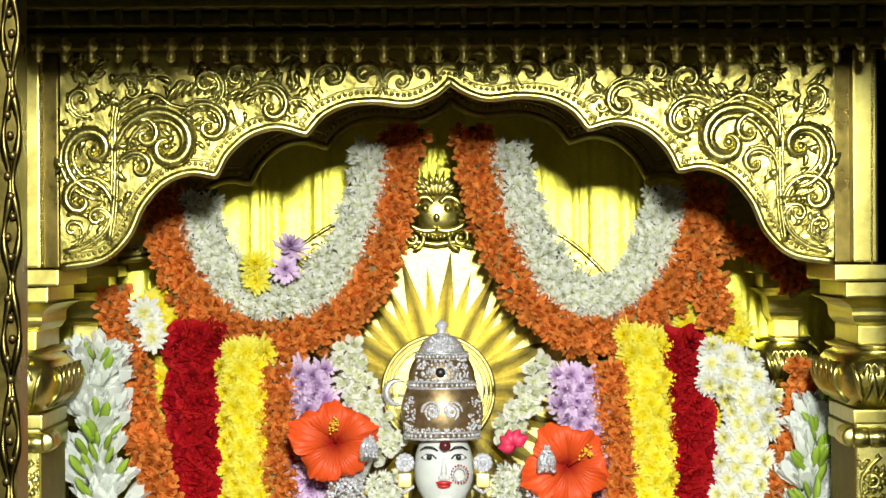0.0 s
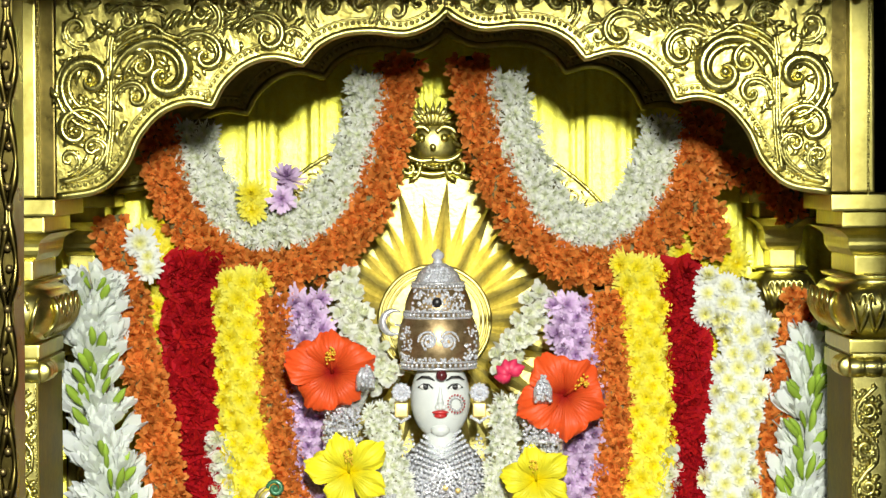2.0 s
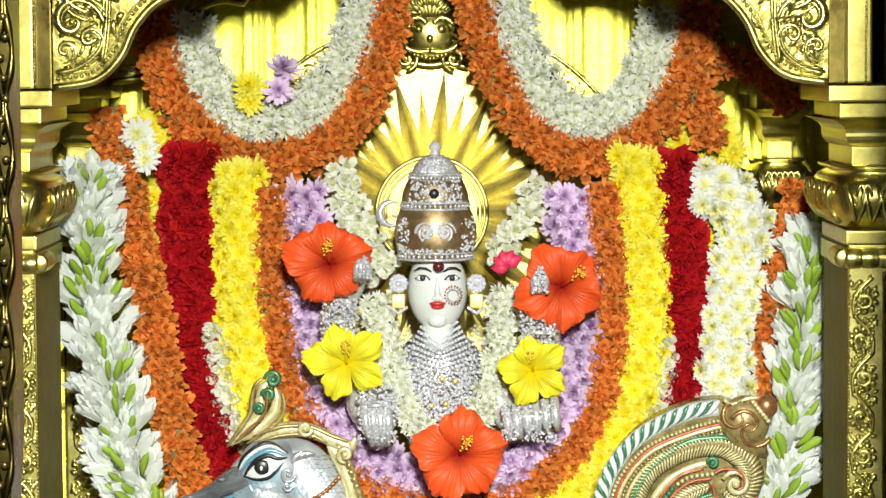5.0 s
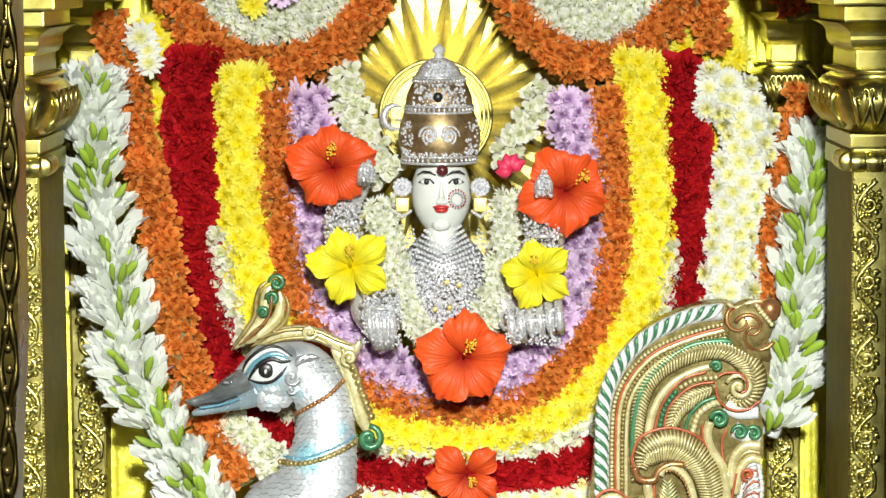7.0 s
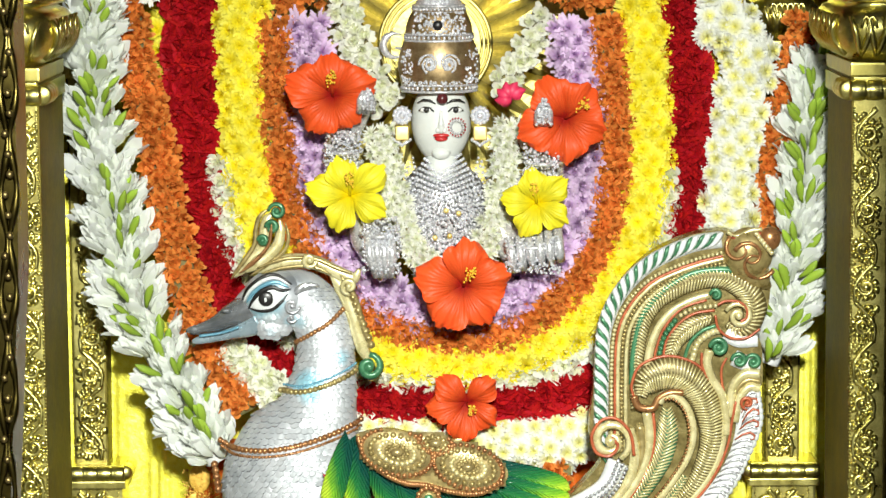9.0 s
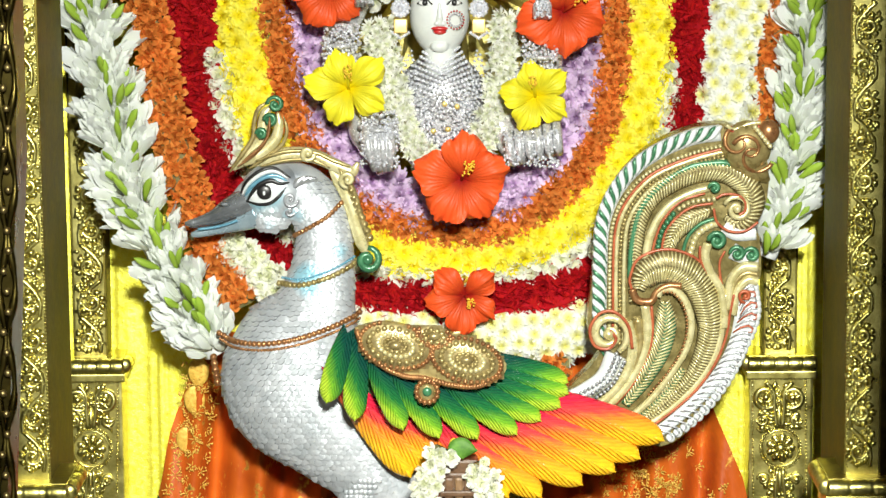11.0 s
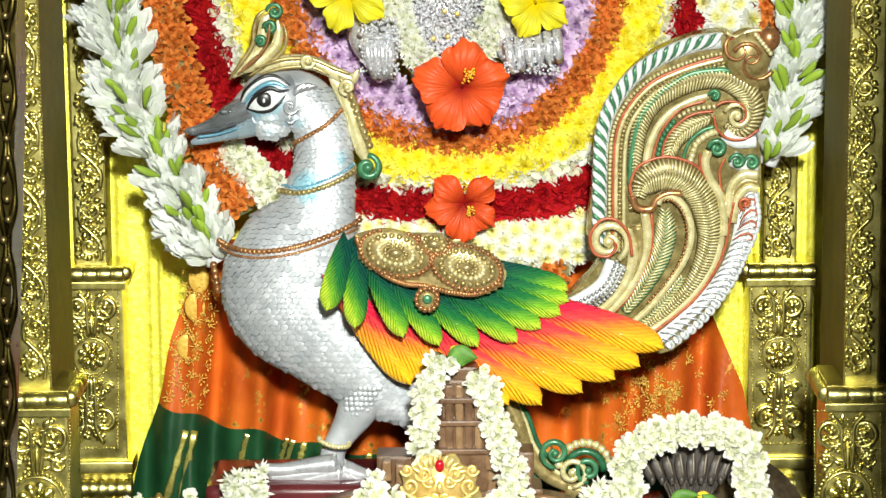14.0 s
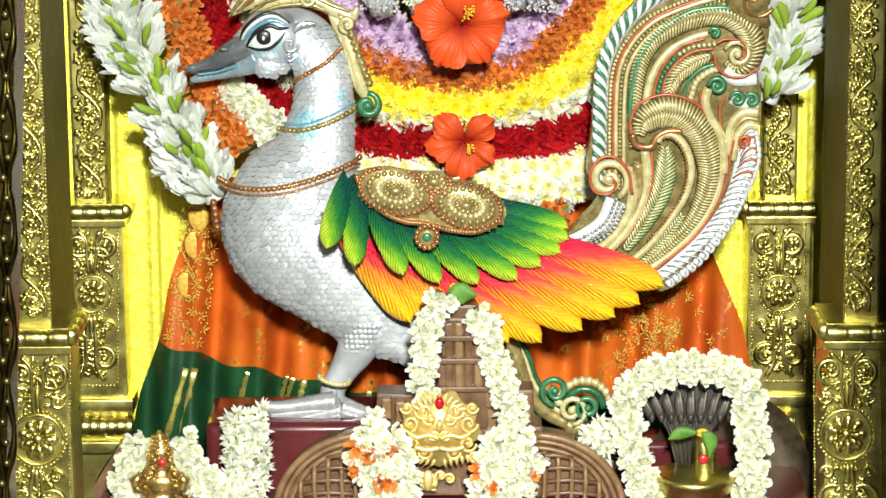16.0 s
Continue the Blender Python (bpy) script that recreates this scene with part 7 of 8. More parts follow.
def cloth_strip(name, y_of, rows, mat):
    bm = bmesh.new()
    grid = []
    for j in range(rows + 1):
        r = []
        for i in range(121):
            f = i / 120
            y = y_of(f, j / rows)
            xl = 345 - (y - 430) * 0.262 + 4 * math.sin(y * 0.03)
            xr = 1255 + (y - 520) * 0.42 - max(0, y - 660) * 0.22
            x = xl + (xr - xl) * f
            r.append(bm.verts.new(P(x + 3, y + 503, cloth(x, y))))
        grid.append(r)
    for r0, r1 in zip(grid, grid[1:]):
        for k in range(120):
            bm.faces.new((r0[k], r0[k + 1], r1[k + 1], r1[k]))
    return part(name, bm, mat, skirt)


def hem(f):
    return 688 + 110 * min(1, f * 2.2) ** 0.8 + 5 * math.sin(f * 60)


cloth_strip("silk", lambda f, g: 400 + (hem(f) - 400) * g, 26, SILK_O)
cloth_strip("green_border", lambda f, g: hem(f) + (960 - hem(f)) * g, 14, SILK_G)
for i, (x, y0, y1) in enumerate(((345, 738, 870), (330, 738, 880), (440, 745, 800), (510, 752, 800), (540, 758, 800), (655, 778, 815), (520, 755, 800))):
    bm = bmesh.new()
    tube(bm, [P(x + 3 - 0.28 * (k / 8) * (y1 - y0) * (1 if i != 0 else 0.7), y0 + (y1 - y0) * k / 8 + 503, cloth(x - 0.28 * (k / 8) * (y1 - y0), y0 + (y1 - y0) * k / 8) - 0.002) for k in range(9)], [S(6.5 + 2.2 * math.sin(k * 2.3 + i)) for k in range(9)], 6, 0.12)
    part("zari_stripe", bm, ZARI, skirt)


# gold brocade sprigs woven into the silk
rnd = random.Random(77)


def sprig(x, y, r, n):
    bm = bmesh.new()
    for k in range(n):
        a = 360 / n * k + rnd.uniform(-15, 15)
        leaf(bm, x + 3 + r * 0.2 * math.cos(radians(a)), y + 503 + r * 0.2 * math.sin(radians(a)), a, r, r * 0.12, cloth(x, y) - 0.003, rnd.uniform(-0.5, 0.5), 0.06)
    for k in range(6):
        ball(bm, P(x + 3 + rnd.uniform(-1, 1) * r * 1.3, y + 503 + rnd.uniform(-1, 1) * r * 1.3, cloth(x, y) - 0.006), S(2.0), 5, 4, (1, 0.3, 1))
    part("gold_sprig", bm, BROCADE, skirt, kind="stuff")


BROCADE = surface("gold_brocade", (0.62, 0.34, 0.04), (0.85, 0.55, 0.10), 0.45, 0.25, 200, 0.0006)
for y in range(470, 690, 24):
    for c in (-1, 0, 1):
        x = 352 - (y - 470) * 0.10 + 26 * c + rnd.uniform(-6, 6)
        if x > 358 - (y - 430) * 0.25:
            sprig(x, y + 8 * c, rnd.uniform(8, 11), 6)
for y in range(610, 760, 20):
    for c in range(-2, 3):
        sprig(1090 + (y - 610) * 0.5 + 26 * c + rnd.uniform(-8, 8), y + rnd.uniform(-8, 8), rnd.uniform(7, 11), 7)
for _ in range(70):
    y = rnd.uniform(585, 760)
    sprig(1105 + (y - 610) * 0.62 + rnd.gauss(0, 42), y, rnd.uniform(6, 10), 6)
for y in range(560, 760, 26):
    sprig(1200 + (y - 560) * 0.45 + rnd.uniform(-10, 10), y, rnd.uniform(7, 11), 7)
for x, y, r in ((352, 470, 26), (345, 520, 26), (330, 590, 24)):
    bm = bmesh.new()
    ball(bm, P(x + 3, y + 503, cloth(x, y) - 0.001), S(r), 16, 10, (0.75, 0.10, 1.0))
    part("gold_paisley", bm, BROCADE, skirt)
    for k in range(9):
        sprig(x + 0.9 * r * math.cos(k * 0.7), y + 1.15 * r * math.sin(k * 0.7), 6, 5)

# ---- small things on the platform in front ----
def T(x, y, d=0.0):
    return P(x + 3, y + 589, d)


WOOD = surface("carved_wood", (0.075, 0.035, 0.016), (0.20, 0.11, 0.055), 0.36, 0, 40, 0.001, 300)
WOOD_L = surface("carved_wood_worn", (0.15, 0.08, 0.035), (0.30, 0.18, 0.09), 0.36, 0.1, 60, 0.001, 300)

# tiered table so that every piece has a support
bm = bmesh.new()
a, b = T(170, 960, -0.33), T(1440, 900, -0.33)
box(bm, (a.x, -0.34, PLAT), (b.x, -0.05, b.z), 0.004)
tagged(part("offering_table", bm, MAROON, smooth=False), "low dark red offering table before the shrine", "table")
TOPZ = T(800, 900, -0.33).z

pl = thing("swan_plinth", "glossy maroon painted plinth under the swan", "plinth")
bm = bmesh.new()
a, b = G(368, 960, -0.09), G(760, 834, -0.09)
box(bm, (a.x, GY - 0.09, TOPZ - 0.05), (b.x, GY + 0.06, b.z), 0.012)
part("block", bm, MAROON, pl)
bm = bmesh.new()
box(bm, (b.x - 0.02, GY - 0.02, TOPZ - 0.05), (G(1290, 850, 0).x, GY + 0.06, G(1100, 862).z), 0.01)
part("rear_block", bm, MAROON, pl)

DEEP_GREEN = surface("deep_green_paint", (0.012, 0.07, 0.03), (0.03, 0.15, 0.07), 0.28, 0.1, 60, 0.0005)
# carved green scroll bracket under the tail
br = thing("scroll_bracket", "carved cream and green scroll bracket", "bracket")
for nm, pts, r, m in (("stem", [(890, 668), (915, 720), (932, 772), (965, 815), (1010, 838)], (15, 12), OLIVE_P), ("stem_line", [(902, 668), (928, 718), (946, 766), (978, 806), (1012, 822)], (4, 4), CREAM_P), ("stem_line", [(890, 672), (914, 722), (934, 774), (966, 818), (1004, 836)], (3.5, 4), CREAM_P), ("stem_groove", [(897, 668), (922, 720), (941, 770), (973, 811), (1008, 829)], (3, 3), DEEP_GREEN), ("stem_groove", [(910, 668), (936, 716), (953, 762), (984, 800), (1016, 814)], (4, 4), DEEP_GREEN), ("stem_edge", [(880, 690), (902, 740), (920, 790), (950, 828)], (6, 5), GREEN_P), ("foot", [(1000, 840), (1040, 846), (1080, 840)], (16, 12), OLIVE_P)):
    bm = bmesh.new()
    run = spline(pts, 7)
    tube(bm, [G(x, y, -0.02) for x, y in run], [S(r[0] + (r[1] - r[0]) * i / (len(run) - 1)) for i in range(len(run))], 8, 0.7)
    part(nm, bm, m, br)
for c, r, s in (((982, 778), 24, 1), ((1012, 812), 24, -1), ((1040, 808), 20, 1)):
    bm = bmesh.new()
    scroll(bm, c[0] + 3, c[1] + 503, r, 90, 1.6, GY - 0.034, 6.5, s)
    part("volute", bm, GREEN_P if s > 0 else CREAM_P, br)
for k in range(11):
    a = math.pi * (1.05 + 0.085 * k)
    bm = bmesh.new()
    ball(bm, G(1034 + 46 * math.cos(a), 805 + 46 * math.sin(a), -0.03), S(8), 8, 6)
    part("scallop", bm, CREAM_P, br)
bm = bmesh.new()
tube(bm, [G(1034 + 34 * math.cos(a), 808 + 34 * math.sin(a), -0.03) for a in [math.pi * (1.0 + 0.1 * k) for k in range(11)]], S(7), 7)
part("scallop_rib", bm, DEEP_GREEN, br)

# carved wooden tower shrine
TY = -0.27
tw = thing("wooden_tower", "carved brown wooden temple tower model", "tower model")
for nm, x0, x1, y0, y1, d in (("finial_block", 786, 846, 540, 566, 0.0), ("upper_shaft", 783, 850, 562, 640, 0.0), ("middle_shaft", 776, 858, 636, 700, -0.006), ("lower_shaft", 770, 864, 690, 760, -0.010), ("roof_wing", 668, 735, 697, 770, 0.01), ("roof_wing", 890, 945, 690, 770, 0.01), ("side_block", 730, 785, 690, 760, 0.002), ("side_block", 850, 900, 686, 760, 0.002), ("body", 640, 960, 755, 930, 0.0)):
    bm = bmesh.new()
    a, b = T(x0, y1, TY + d), T(x1, y0, TY + d)
    z0 = TOPZ if nm == "body" else a.z
    box(bm, (a.x, TY + d, z0), (b.x, TY + 0.06, b.z), 0.004)
    part(nm, bm, WOOD if nm != "side_block" else WOOD_L, tw, smooth=False)
for k in range(4):
    bm = bmesh.new()
    x = 789 + 17 * k
    a, b = T(x, 688, TY - 0.012), T(x + 13, 572, TY - 0.012)
    box(bm, (a.x, TY - 0.012, a.z), (b.x, TY, b.z), 0.003)
    part("pilaster", bm, WOOD_L if k % 2 else WOOD, tw, smooth=False)
for y, w in ((600, 38), (640, 44), (690, 50)):
    bm = bmesh.new()
    a, b = T(816 - w, y + 5, TY - 0.018), T(816 + w, y - 5, TY - 0.018)
    box(bm, (a.x, TY - 0.018, a.z), (b.x, TY + 0.01, b.z), 0.002)
    part("ledge", bm, WOOD, tw, smooth=False)
for x, y in ((684, 722), (708, 728), (742, 706), (762, 708), (866, 702), (884, 706), (908, 720), (930, 728)):
    bm = bmesh.new()
    ubox(bm, x - 7 + 3, y - 16 + 589, x + 9 + 3, y + 20 + 589, TY - 0.012, TY + 0.01, 0.003)
    part("niche_block", bm, WOOD_L, tw, smooth=False)
# curved carved side roofs
for cx, s in ((648, -1), (945, 1)):
    sr = thing("curved_roof", "curved carved wooden side roof with lattice", "roof model")
    arcs = [math.pi * (0.5 + 0.5 * k / 16) for k in range(17)]
    bm = bmesh.new()
    pts = [(cx + s * -150 * math.cos(a) * 1.05 + 3, 905 - 135 * math.sin(a) + 589) for a in arcs]
    plate(bm, [(cx + 3, 960 + 589)] + pts + [(pts[-1][0], 960 + 589)], TY + 0.005, TY + 0.05)
    part("panel", bm, WOOD, sr, smooth=False)
    for r, w in ((1.0, 7), (0.92, 5), (0.84, 5)):
        bm = bmesh.new()
        tube(bm, [T(cx - s * 150 * r * math.cos(a) * 1.05, 905 - 135 * r * math.sin(a), TY) for a in arcs], S(w), 7)
        part("moulding", bm, WOOD_L, sr)
    # square lattice under the roof's edge
    for k in range(6):
        w = 14 + 24 * k
        top = 135 * 0.80 * math.sqrt(max(0.02, 1 - (w / (157 * 0.82)) ** 2))
        bm = bmesh.new()
        tube(bm, [T(cx + s * (w + 5 * math.sin(2.2 * f)), 915 - (top + 10) * f, TY - 0.004 - 0.006 * math.sin(math.pi * f)) for f in (0, 0.3, 0.6, 0.85, 1.0)], S(4.5), 6)
        part("lattice_rib", bm, WOOD_L, sr)
    for k in range(5):
        h = 6 + 22 * k
        far = 157 * 0.82 * math.sqrt(max(0.02, 1 - (h / (135 * 0.82)) ** 2))
        bm = bmesh.new()
        tube(bm, [T(cx + s * far * f, 905 - h - 6 * math.sin(math.pi * f), TY - 0.003 - 0.006 * math.sin(math.pi * f)) for f in (0, 0.25, 0.5, 0.75, 1.0)], S(4.5), 6)
        part("lattice_rail", bm, WOOD, sr)

# gilt mask plaque on the tower, one plain relief
bm = bmesh.new()
OY = TY - 0.035
outline = [(778 + (70 + 6 * math.sin(9 * a)) * math.cos(a), 758 + (62 + 6 * math.sin(9 * a)) * math.sin(a)) for a in [2 * math.pi * k / 48 for k in range(48)]]
plate(bm, [(a + 3, b + 589) for a, b in outline], OY, OY + 0.01)
for s in (-1, 1):
    for x, y, r in ((28, 728, 14), (52, 750, 15), (50, 785, 14), (24, 800, 12), (58, 722, 10), (18, 742, 10), (62, 808, 10), (10, 770, 9)):
        scroll(bm, 781 + s * x, y + 589, r, 90 - 90 * s, 1.5, OY - 0.003, 4.2, s)
    for k in range(6):
        leaf(bm, 781 + s * (8 + 10 * k), 812 + 589 - 2 * k, 90 - s * 20, 16, 5, OY - 0.003)
        leaf(bm, 781 + s * 6 * k, 712 + 589 + 3 * k, -90 + s * 14 * k, 22, 5, OY - 0.003)
    tube(bm, [T(778 + s * a, b, OY - 0.006) for a, b in spline([(0, 776), (20, 770), (40, 774), (56, 764)], 5)], S(5), 6)
    tube(bm, [T(778 + s * a, b, OY - 0.006) for a, b in spline([(0, 792), (22, 796), (44, 790)], 5)], S(5), 6)
    ball(bm, T(778 + s * 15, 742, OY - 0.004), S(7), 10, 7)
ball(bm, T(778, 752, OY - 0.006), S(8), 10, 7, (0.8, 1, 1.3))
tagged(part("gilt_plaque", bm, GOLD_BRIGHT), "embossed gilt mask plaque with scrolls on the wooden tower", "plaque")
bm = bmesh.new()
ball(bm, T(778, 714, OY - 0.006), S(10), 12, 8, (0.8, 0.6, 1.1))
tagged(part("red_jewel", bm, RED_GEM), "oval red stone set at the plaque's top", "jewel")
bm = bmesh.new()
for k in range(8):
    scroll(bm, 748 + 3 + 16 * (k % 4) * (1 if k < 4 else 0.4), 842 + 589 + 10 * (k // 4) + 5 * (k % 2), 9, 60 * k, 1.4, TY - 0.02, 4)
ball(bm, T(758, 850, TY - 0.02), S(14), 10, 8, (0.8, 0.5, 1.4))
tagged(part("niche_figurine", bm, GOLD_BRIGHT), "small gilt figurine in the tower's niche", "figurine")

# garlands on the tower
garland("tower_garland", "white jasmine garland over the wooden tower", [(790, 1110), (768, 1150), (752, 1210), (752, 1270), (760, 1300)], 42, TY - 0.02, "jasmine", 41, scale=1.05)
garland("tower_garland", "white jasmine garland over the wooden tower", [(845, 1135), (866, 1180), (880, 1230), (900, 1290), (915, 1340), (930, 1400)], 42, TY - 0.02, "jasmine", 42, scale=1.05)
garland("tower_cluster", "heap of white flowers with orange bits on the tower", [(635, 1360), (670, 1385), (690, 1430), (700, 1500)], 110, TY - 0.03, "jasmine", 43, scale=1.15, mixed=(0.07, KINDS["orange"]))
garland("tower_cluster", "heap of white flowers with orange bits on the tower", [(925, 1370), (905, 1400), (890, 1440), (885, 1500)], 118, TY - 0.03, "jasmine", 44, scale=1.15, mixed=(0.07, KINDS["orange"]))
garland("white_tassel", "bunch of white star-shaped flowers", [(432, 1312), (440, 1350), (440, 1400), (436, 1480)], 84, -0.26, "white", 45, scale=0.95)
garland("white_bunch", "small bunch of white flowers by the bracket", [(1040, 1345), (1062, 1370), (1085, 1385)], 66, -0.25, "white", 46, scale=0.9)
garland("snake_hood_garland", "thick white jasmine garland arched over the snake hood", [(1148, 1490), (1138, 1430), (1118, 1370), (1108, 1315), (1128, 1268), (1180, 1248), (1245, 1240), (1300, 1250), (1328, 1285), (1332, 1350), (1330, 1420), (1326, 1490)], 48, -0.27, "jasmine", 47, scale=1.1)
garland("figurine_garland", "white jasmine garland round the gilt figurine", [(255, 1490), (225, 1450), (245, 1400), (262, 1370)], 56, -0.28, "jasmine", 48, scale=1.05)
garland("figurine_garland", "white jasmine garland round the gilt figurine", [(315, 1368), (335, 1400), (360, 1440), (395, 1470), (410, 1500)], 60, -0.28, "jasmine", 49, scale=1.05)

# gilt figurine
OLD_GOLD = surface("old_gold", (0.42, 0.25, 0.07), (0.80, 0.58, 0.20), 0.28, 0.9, 90, 0.0008)
bm = bmesh.new()
c = T(288, 895, -0.29)
c.z = TOPZ
hh = T(288, 762, -0.29).z - TOPZ
lathe(bm, [(S(r), hh * h) for r, h in ((44, 0), (46, 0.06), (30, 0.12), (34, 0.2), (40, 0.3), (34, 0.4), (22, 0.46), (24, 0.5), (26, 0.58), (23, 0.64), (27, 0.66), (25, 0.74), (18, 0.84), (11, 0.90), (12, 0.93), (6, 0.96), (3, 1.0))], c, 20, (1, 0.7))
for s in (-1, 1):
    tube(bm, [c + Vector((s * S(a), -S(16), hh * b)) for a, b in ((30, 0.42), (44, 0.34), (40, 0.24), (22, 0.22))], S(9), 8)
    scroll(bm, 291 + s * 22, 838 + 589, 12, 0, 1.5, -0.31, 4, s)
    for k in range(5):
        leaf(bm, 291 + s * (6 + 4 * k), 800 + 589 + 12 * k, -60 * s + 90, 16, 4, -0.307 - 0.002 * k, 0.5 * s)
        ball(bm, T(288 + s * (24 - 4 * k), 836 - 14 * k, -0.306), S(4), 7, 5)
for k in range(7):
    h = 0.66 + 0.045 * k
    r = 27 - 2.3 * k
    for j in range(9):
        a = math.pi * (1.05 + 0.9 * j / 8)
        ball(bm, c + Vector((S(r) * math.cos(a), S(r) * 0.72 * math.sin(a), hh * h)), S(3.4 if k % 2 else 2.4), 6, 5)
tagged(part("gilt_figurine", bm, OLD_GOLD), "small gilt metal figurine with a pointed crown", "figurine")
bm = bmesh.new()
ball(bm, T(288, 819, -0.32), S(8), 10, 7, (1, 0.5, 0.9))
tagged(part("red_mark", bm, LIP), "red powder dot on the gilt figurine", "powder mark")
bm = bmesh.new()
plate(bm, [(a + 3, b + 589) for a, b in ((165, 960), (168, 860), (210, 792), (235, 800), (235, 960))], -0.22, -0.17)
tagged(part("wooden_stand", bm, WOOD, smooth=False), "dark brown wooden stand behind the figurine", "stand")

# snake hood, brass emblem
TAN_STONE = surface("worn_tan_stone", (0.16, 0.13, 0.10), (0.34, 0.29, 0.22), 0.45, 0, 90, 0.0006)
sn = thing("snake_hood", "dark ribbed stone snake hood", "stone carving")
NY = -0.22
bm = bmesh.new()
plate(bm, [(x + 3, y + 589) for x, y in spline([(1128, 702), (1150, 684), (1220, 676), (1290, 684), (1316, 698), (1296, 722), (1270, 738), (1222, 746), (1176, 738), (1150, 724), (1128, 702)], 5)[:-1]], NY, NY + 0.03)
plate(bm, [(x + 3, y + 589) for x, y in ((1165, 735), (1278, 735), (1258, 765), (1240, 842), (1200, 842), (1182, 765))], NY + 0.004, NY + 0.03)
part("hood", bm, DARK_STONE, sn, smooth=False)
for k in range(9):
    f = k / 8 * 2 - 1
    bm = bmesh.new()
    tube(bm, [T(1222 + f * 94, 692 + 8 * abs(f), NY - 0.002), T(1222 + f * 84, 712, NY - 0.004), T(1222 + f * 72, 732, NY - 0.007), T(1222 + f * 68, 742, NY - 0.007)], [S(5), S(9), S(8), S(6)], 8, 0.45)
    part("snake_neck", bm, DARK_STONE, sn)
    bm = bmesh.new()
    tube(bm, [T(1226 + f * 94, 692 + 8 * abs(f), NY - 0.005), T(1226 + f * 84, 710, NY - 0.0085), T(1226 + f * 74, 729, NY - 0.0115)], [S(1.6), S(2.0), S(1.2)], 5)
    part("scale_line", bm, TAN_STONE, sn)
    bm = bmesh.new()
    ball(bm, T(1222 + f * 69, 740, NY - 0.009), S(6.5), 9, 7, (0.8, 0.8, 1.3))
    part("snake_head", bm, DARK_STONE, sn)
for k in range(8):
    bm = bmesh.new()
    x = 1180 + 12 * k
    tube(bm, [T(x, 744, NY - 0.002), T(1222 + (x - 1222) * 0.7, 775, NY - 0.006), T(1222 + (x - 1222) * 0.5, 828, NY - 0.004)], S(2.6), 6)
    part("hood_rib", bm, DARK_STONE, sn)
bm = bmesh.new()
c = T(1230, 930, NY)
box(bm, (c.x - S(66), NY + 0.012, TOPZ), (c.x + S(56), NY + 0.04, T(1230, 838, NY).z), 0.01)
part("stone_back", bm, DARK_STONE, sn)
em = thing("brass_emblem", "polished brass rounded pillar emblem on a ringed base", "emblem")
EY = -0.26
c = T(1245, 838, EY)
bm = bmesh.new()
lathe(bm, [(S(r), S(h)) for r, h in ((22, -4), (21, 0), (20, 30), (20, 54), (17, 62), (9, 67), (1, 68))], c, 24)
part("shaft", bm, BRASS, em)
bm = bmesh.new()
zb = (TOPZ - c.z) / S(1)
lathe(bm, [(S(r), S(h)) for r, h in ((50, zb), (50, -62), (56, -50), (60, -46), (60, -38), (54, -34), (62, -28), (66, -22), (66, -14), (72, -8), (73, 0), (66, 3), (30, 4))], T(1228, 838, EY), 36)
part("ringed_base", bm, BRASS, em)
bm = bmesh.new()
ball(bm, T(1244, 812, EY - 0.02), S(9), 10, 7, (1, 0.5, 1))
tagged(part("red_mark", bm, LIP), "red powder dot on the brass emblem", "powder mark")


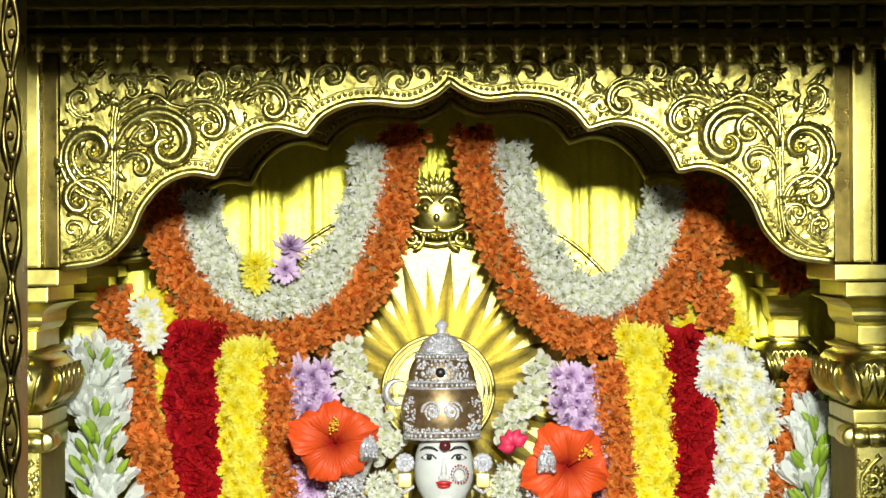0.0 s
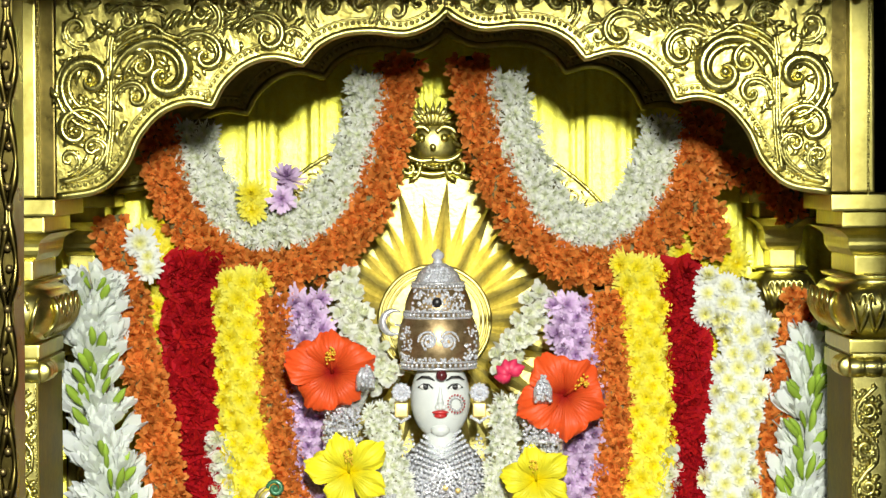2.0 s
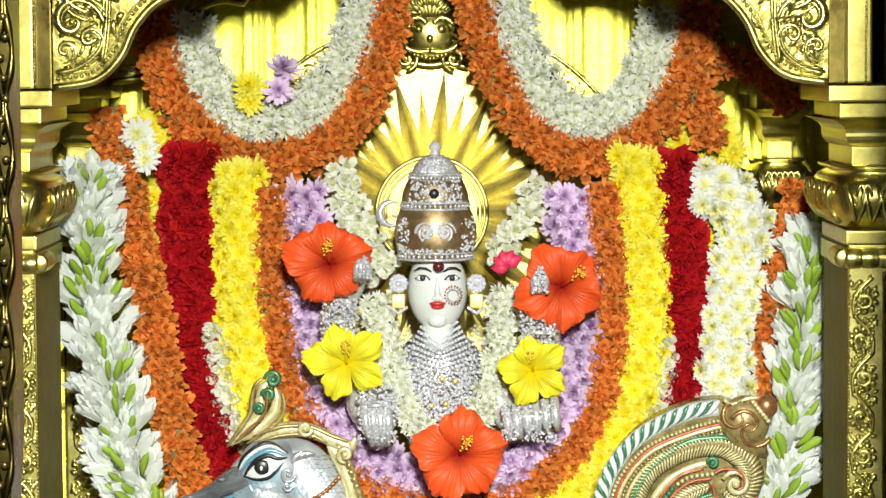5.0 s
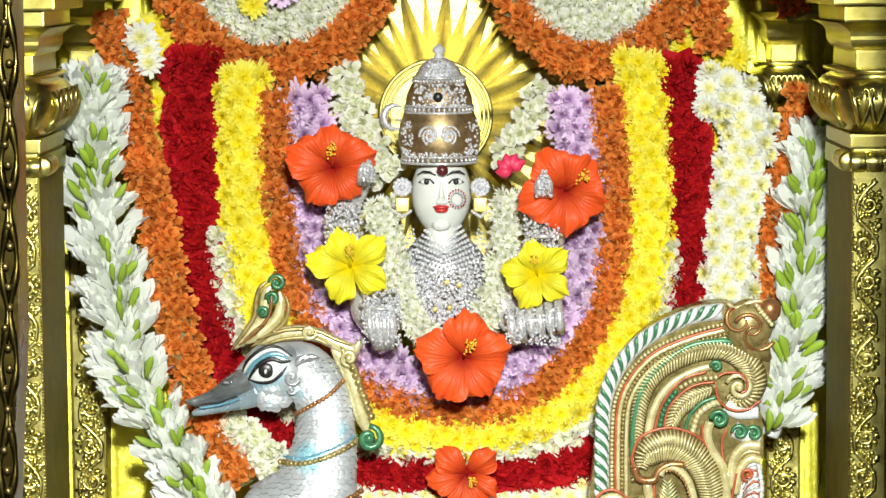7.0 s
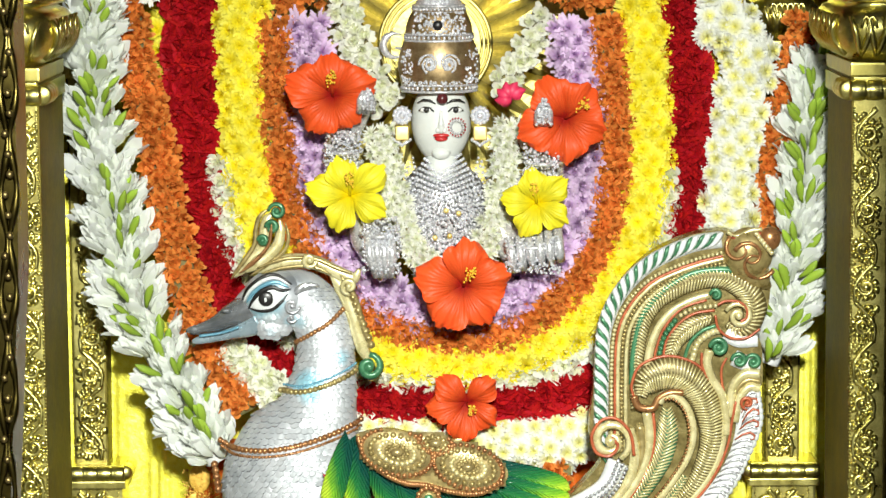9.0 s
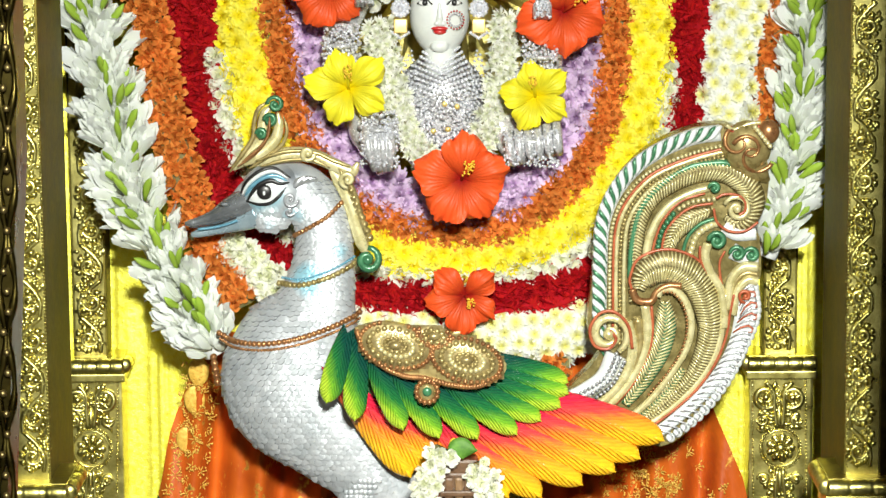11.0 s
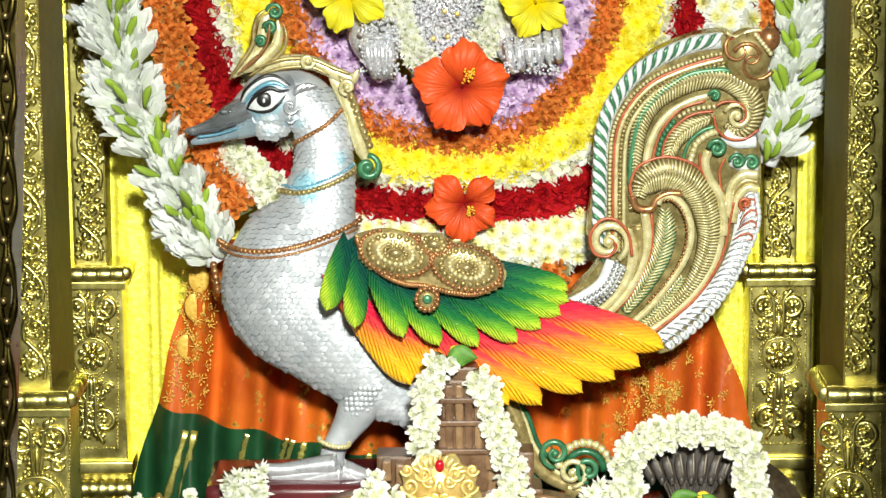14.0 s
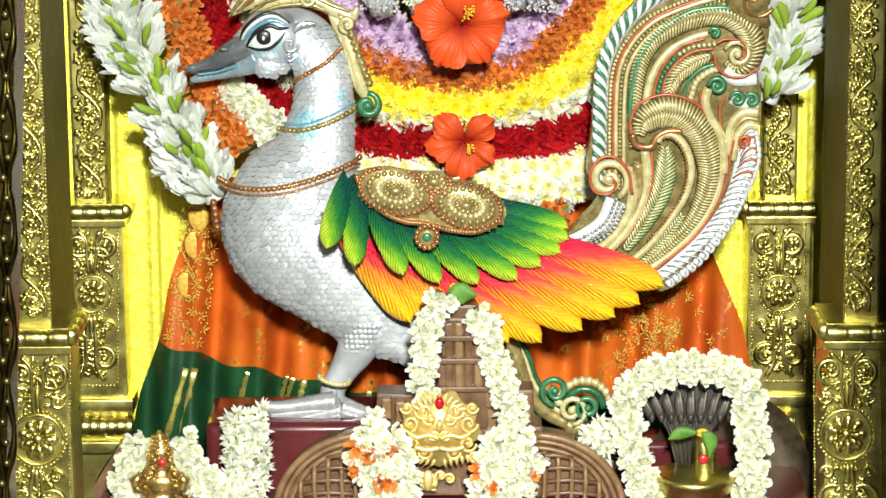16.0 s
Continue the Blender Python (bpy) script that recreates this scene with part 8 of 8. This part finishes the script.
def leaf_blade(name, pts, w, d, label):
    bm = bmesh.new()
    run = spline(pts, 6)
    k = len(run) - 1
    rows = []
    for i, (x, y) in enumerate(run):
        t = run[min(i + 1, k)] - run[max(i - 1, 0)]
        t.normalize()
        ww = w * math.sin(math.pi * (0.04 + 0.95 * i / k)) ** 1.2
        rows.append([bm.verts.new(T(x - t.y * ww * o, y + t.x * ww * o, d - 0.003 * (1 - abs(o)))) for o in (-1, -0.5, 0, 0.5, 1)])
    for r0, r1 in zip(rows, rows[1:]):
        for j in range(4):
            bm.faces.new((r0[j], r0[j + 1], r1[j + 1], r1[j]))
    ex = bmesh.ops.extrude_face_region(bm, geom=bm.faces[:])
    for v in ex["geom"]:
        if isinstance(v, bmesh.types.BMVert):
            v.co.y += 0.0008
    tagged(part(name, bm, LEAFG), label, "leaf")


LEAFG = surface("leaf_green", (0.05, 0.15, 0.015), (0.12, 0.28, 0.03), 0.6, 0, 60, 0.0004)
leaf_blade("green_leaf", [(1182, 778), (1205, 766), (1240, 766)], 11, EY - 0.022, "fresh green leaf laid on the brass emblem")
leaf_blade("green_leaf", [(1240, 764), (1256, 780), (1254, 812)], 13, EY - 0.024, "fresh green leaf laid on the brass emblem")
leaf_blade("green_leaf", [(792, 536), (815, 520), (846, 524)], 20, TY - 0.02, "fresh green leaf tucked on the tower's top")
leaf_blade("green_leaf", [(836, 545), (832, 570), (834, 592)], 8, TY - 0.02, "fresh green leaf tucked on the tower's top")
bm = bmesh.new()
ball(bm, T(1242, 766, EY - 0.02), S(10), 8, 6, (1.2, 0.6, 0.8))
ball(bm, T(804, 512, TY - 0.016), S(9), 8, 6, (1.0, 0.6, 1.2))
tagged(part("turmeric_dab", bm, POLLEN), "dab of orange petals on the emblem's top", "petals")
# large dark metal plate leaning behind
bm = bmesh.new()
rows = []
for r, dy in ((0.0, 0), (90, 0.0), (125, -0.003), (140, -0.010), (146, -0.012)):
    rows.append([bm.verts.new(T(1290 + r * math.cos(2 * math.pi * k / 48), 850 + r * 1.1 * math.sin(2 * math.pi * k / 48), -0.13 + dy)) for k in range(48)])
for r0, r1 in zip(rows, rows[1:]):
    for k in range(48):
        bm.faces.new((r0[k], r0[(k + 1) % 48], r1[(k + 1) % 48], r1[k]))
bmesh.ops.remove_doubles(bm, verts=bm.verts[:], dist=1e-6)
DARK_METAL = surface("dark_metal", (0.04, 0.028, 0.016), (0.11, 0.08, 0.045), 0.42, 0.5, 60, 0.001)
tagged(part("metal_plate", bm, DARK_METAL), "dark round metal plate leaning behind the snake hood", "plate")
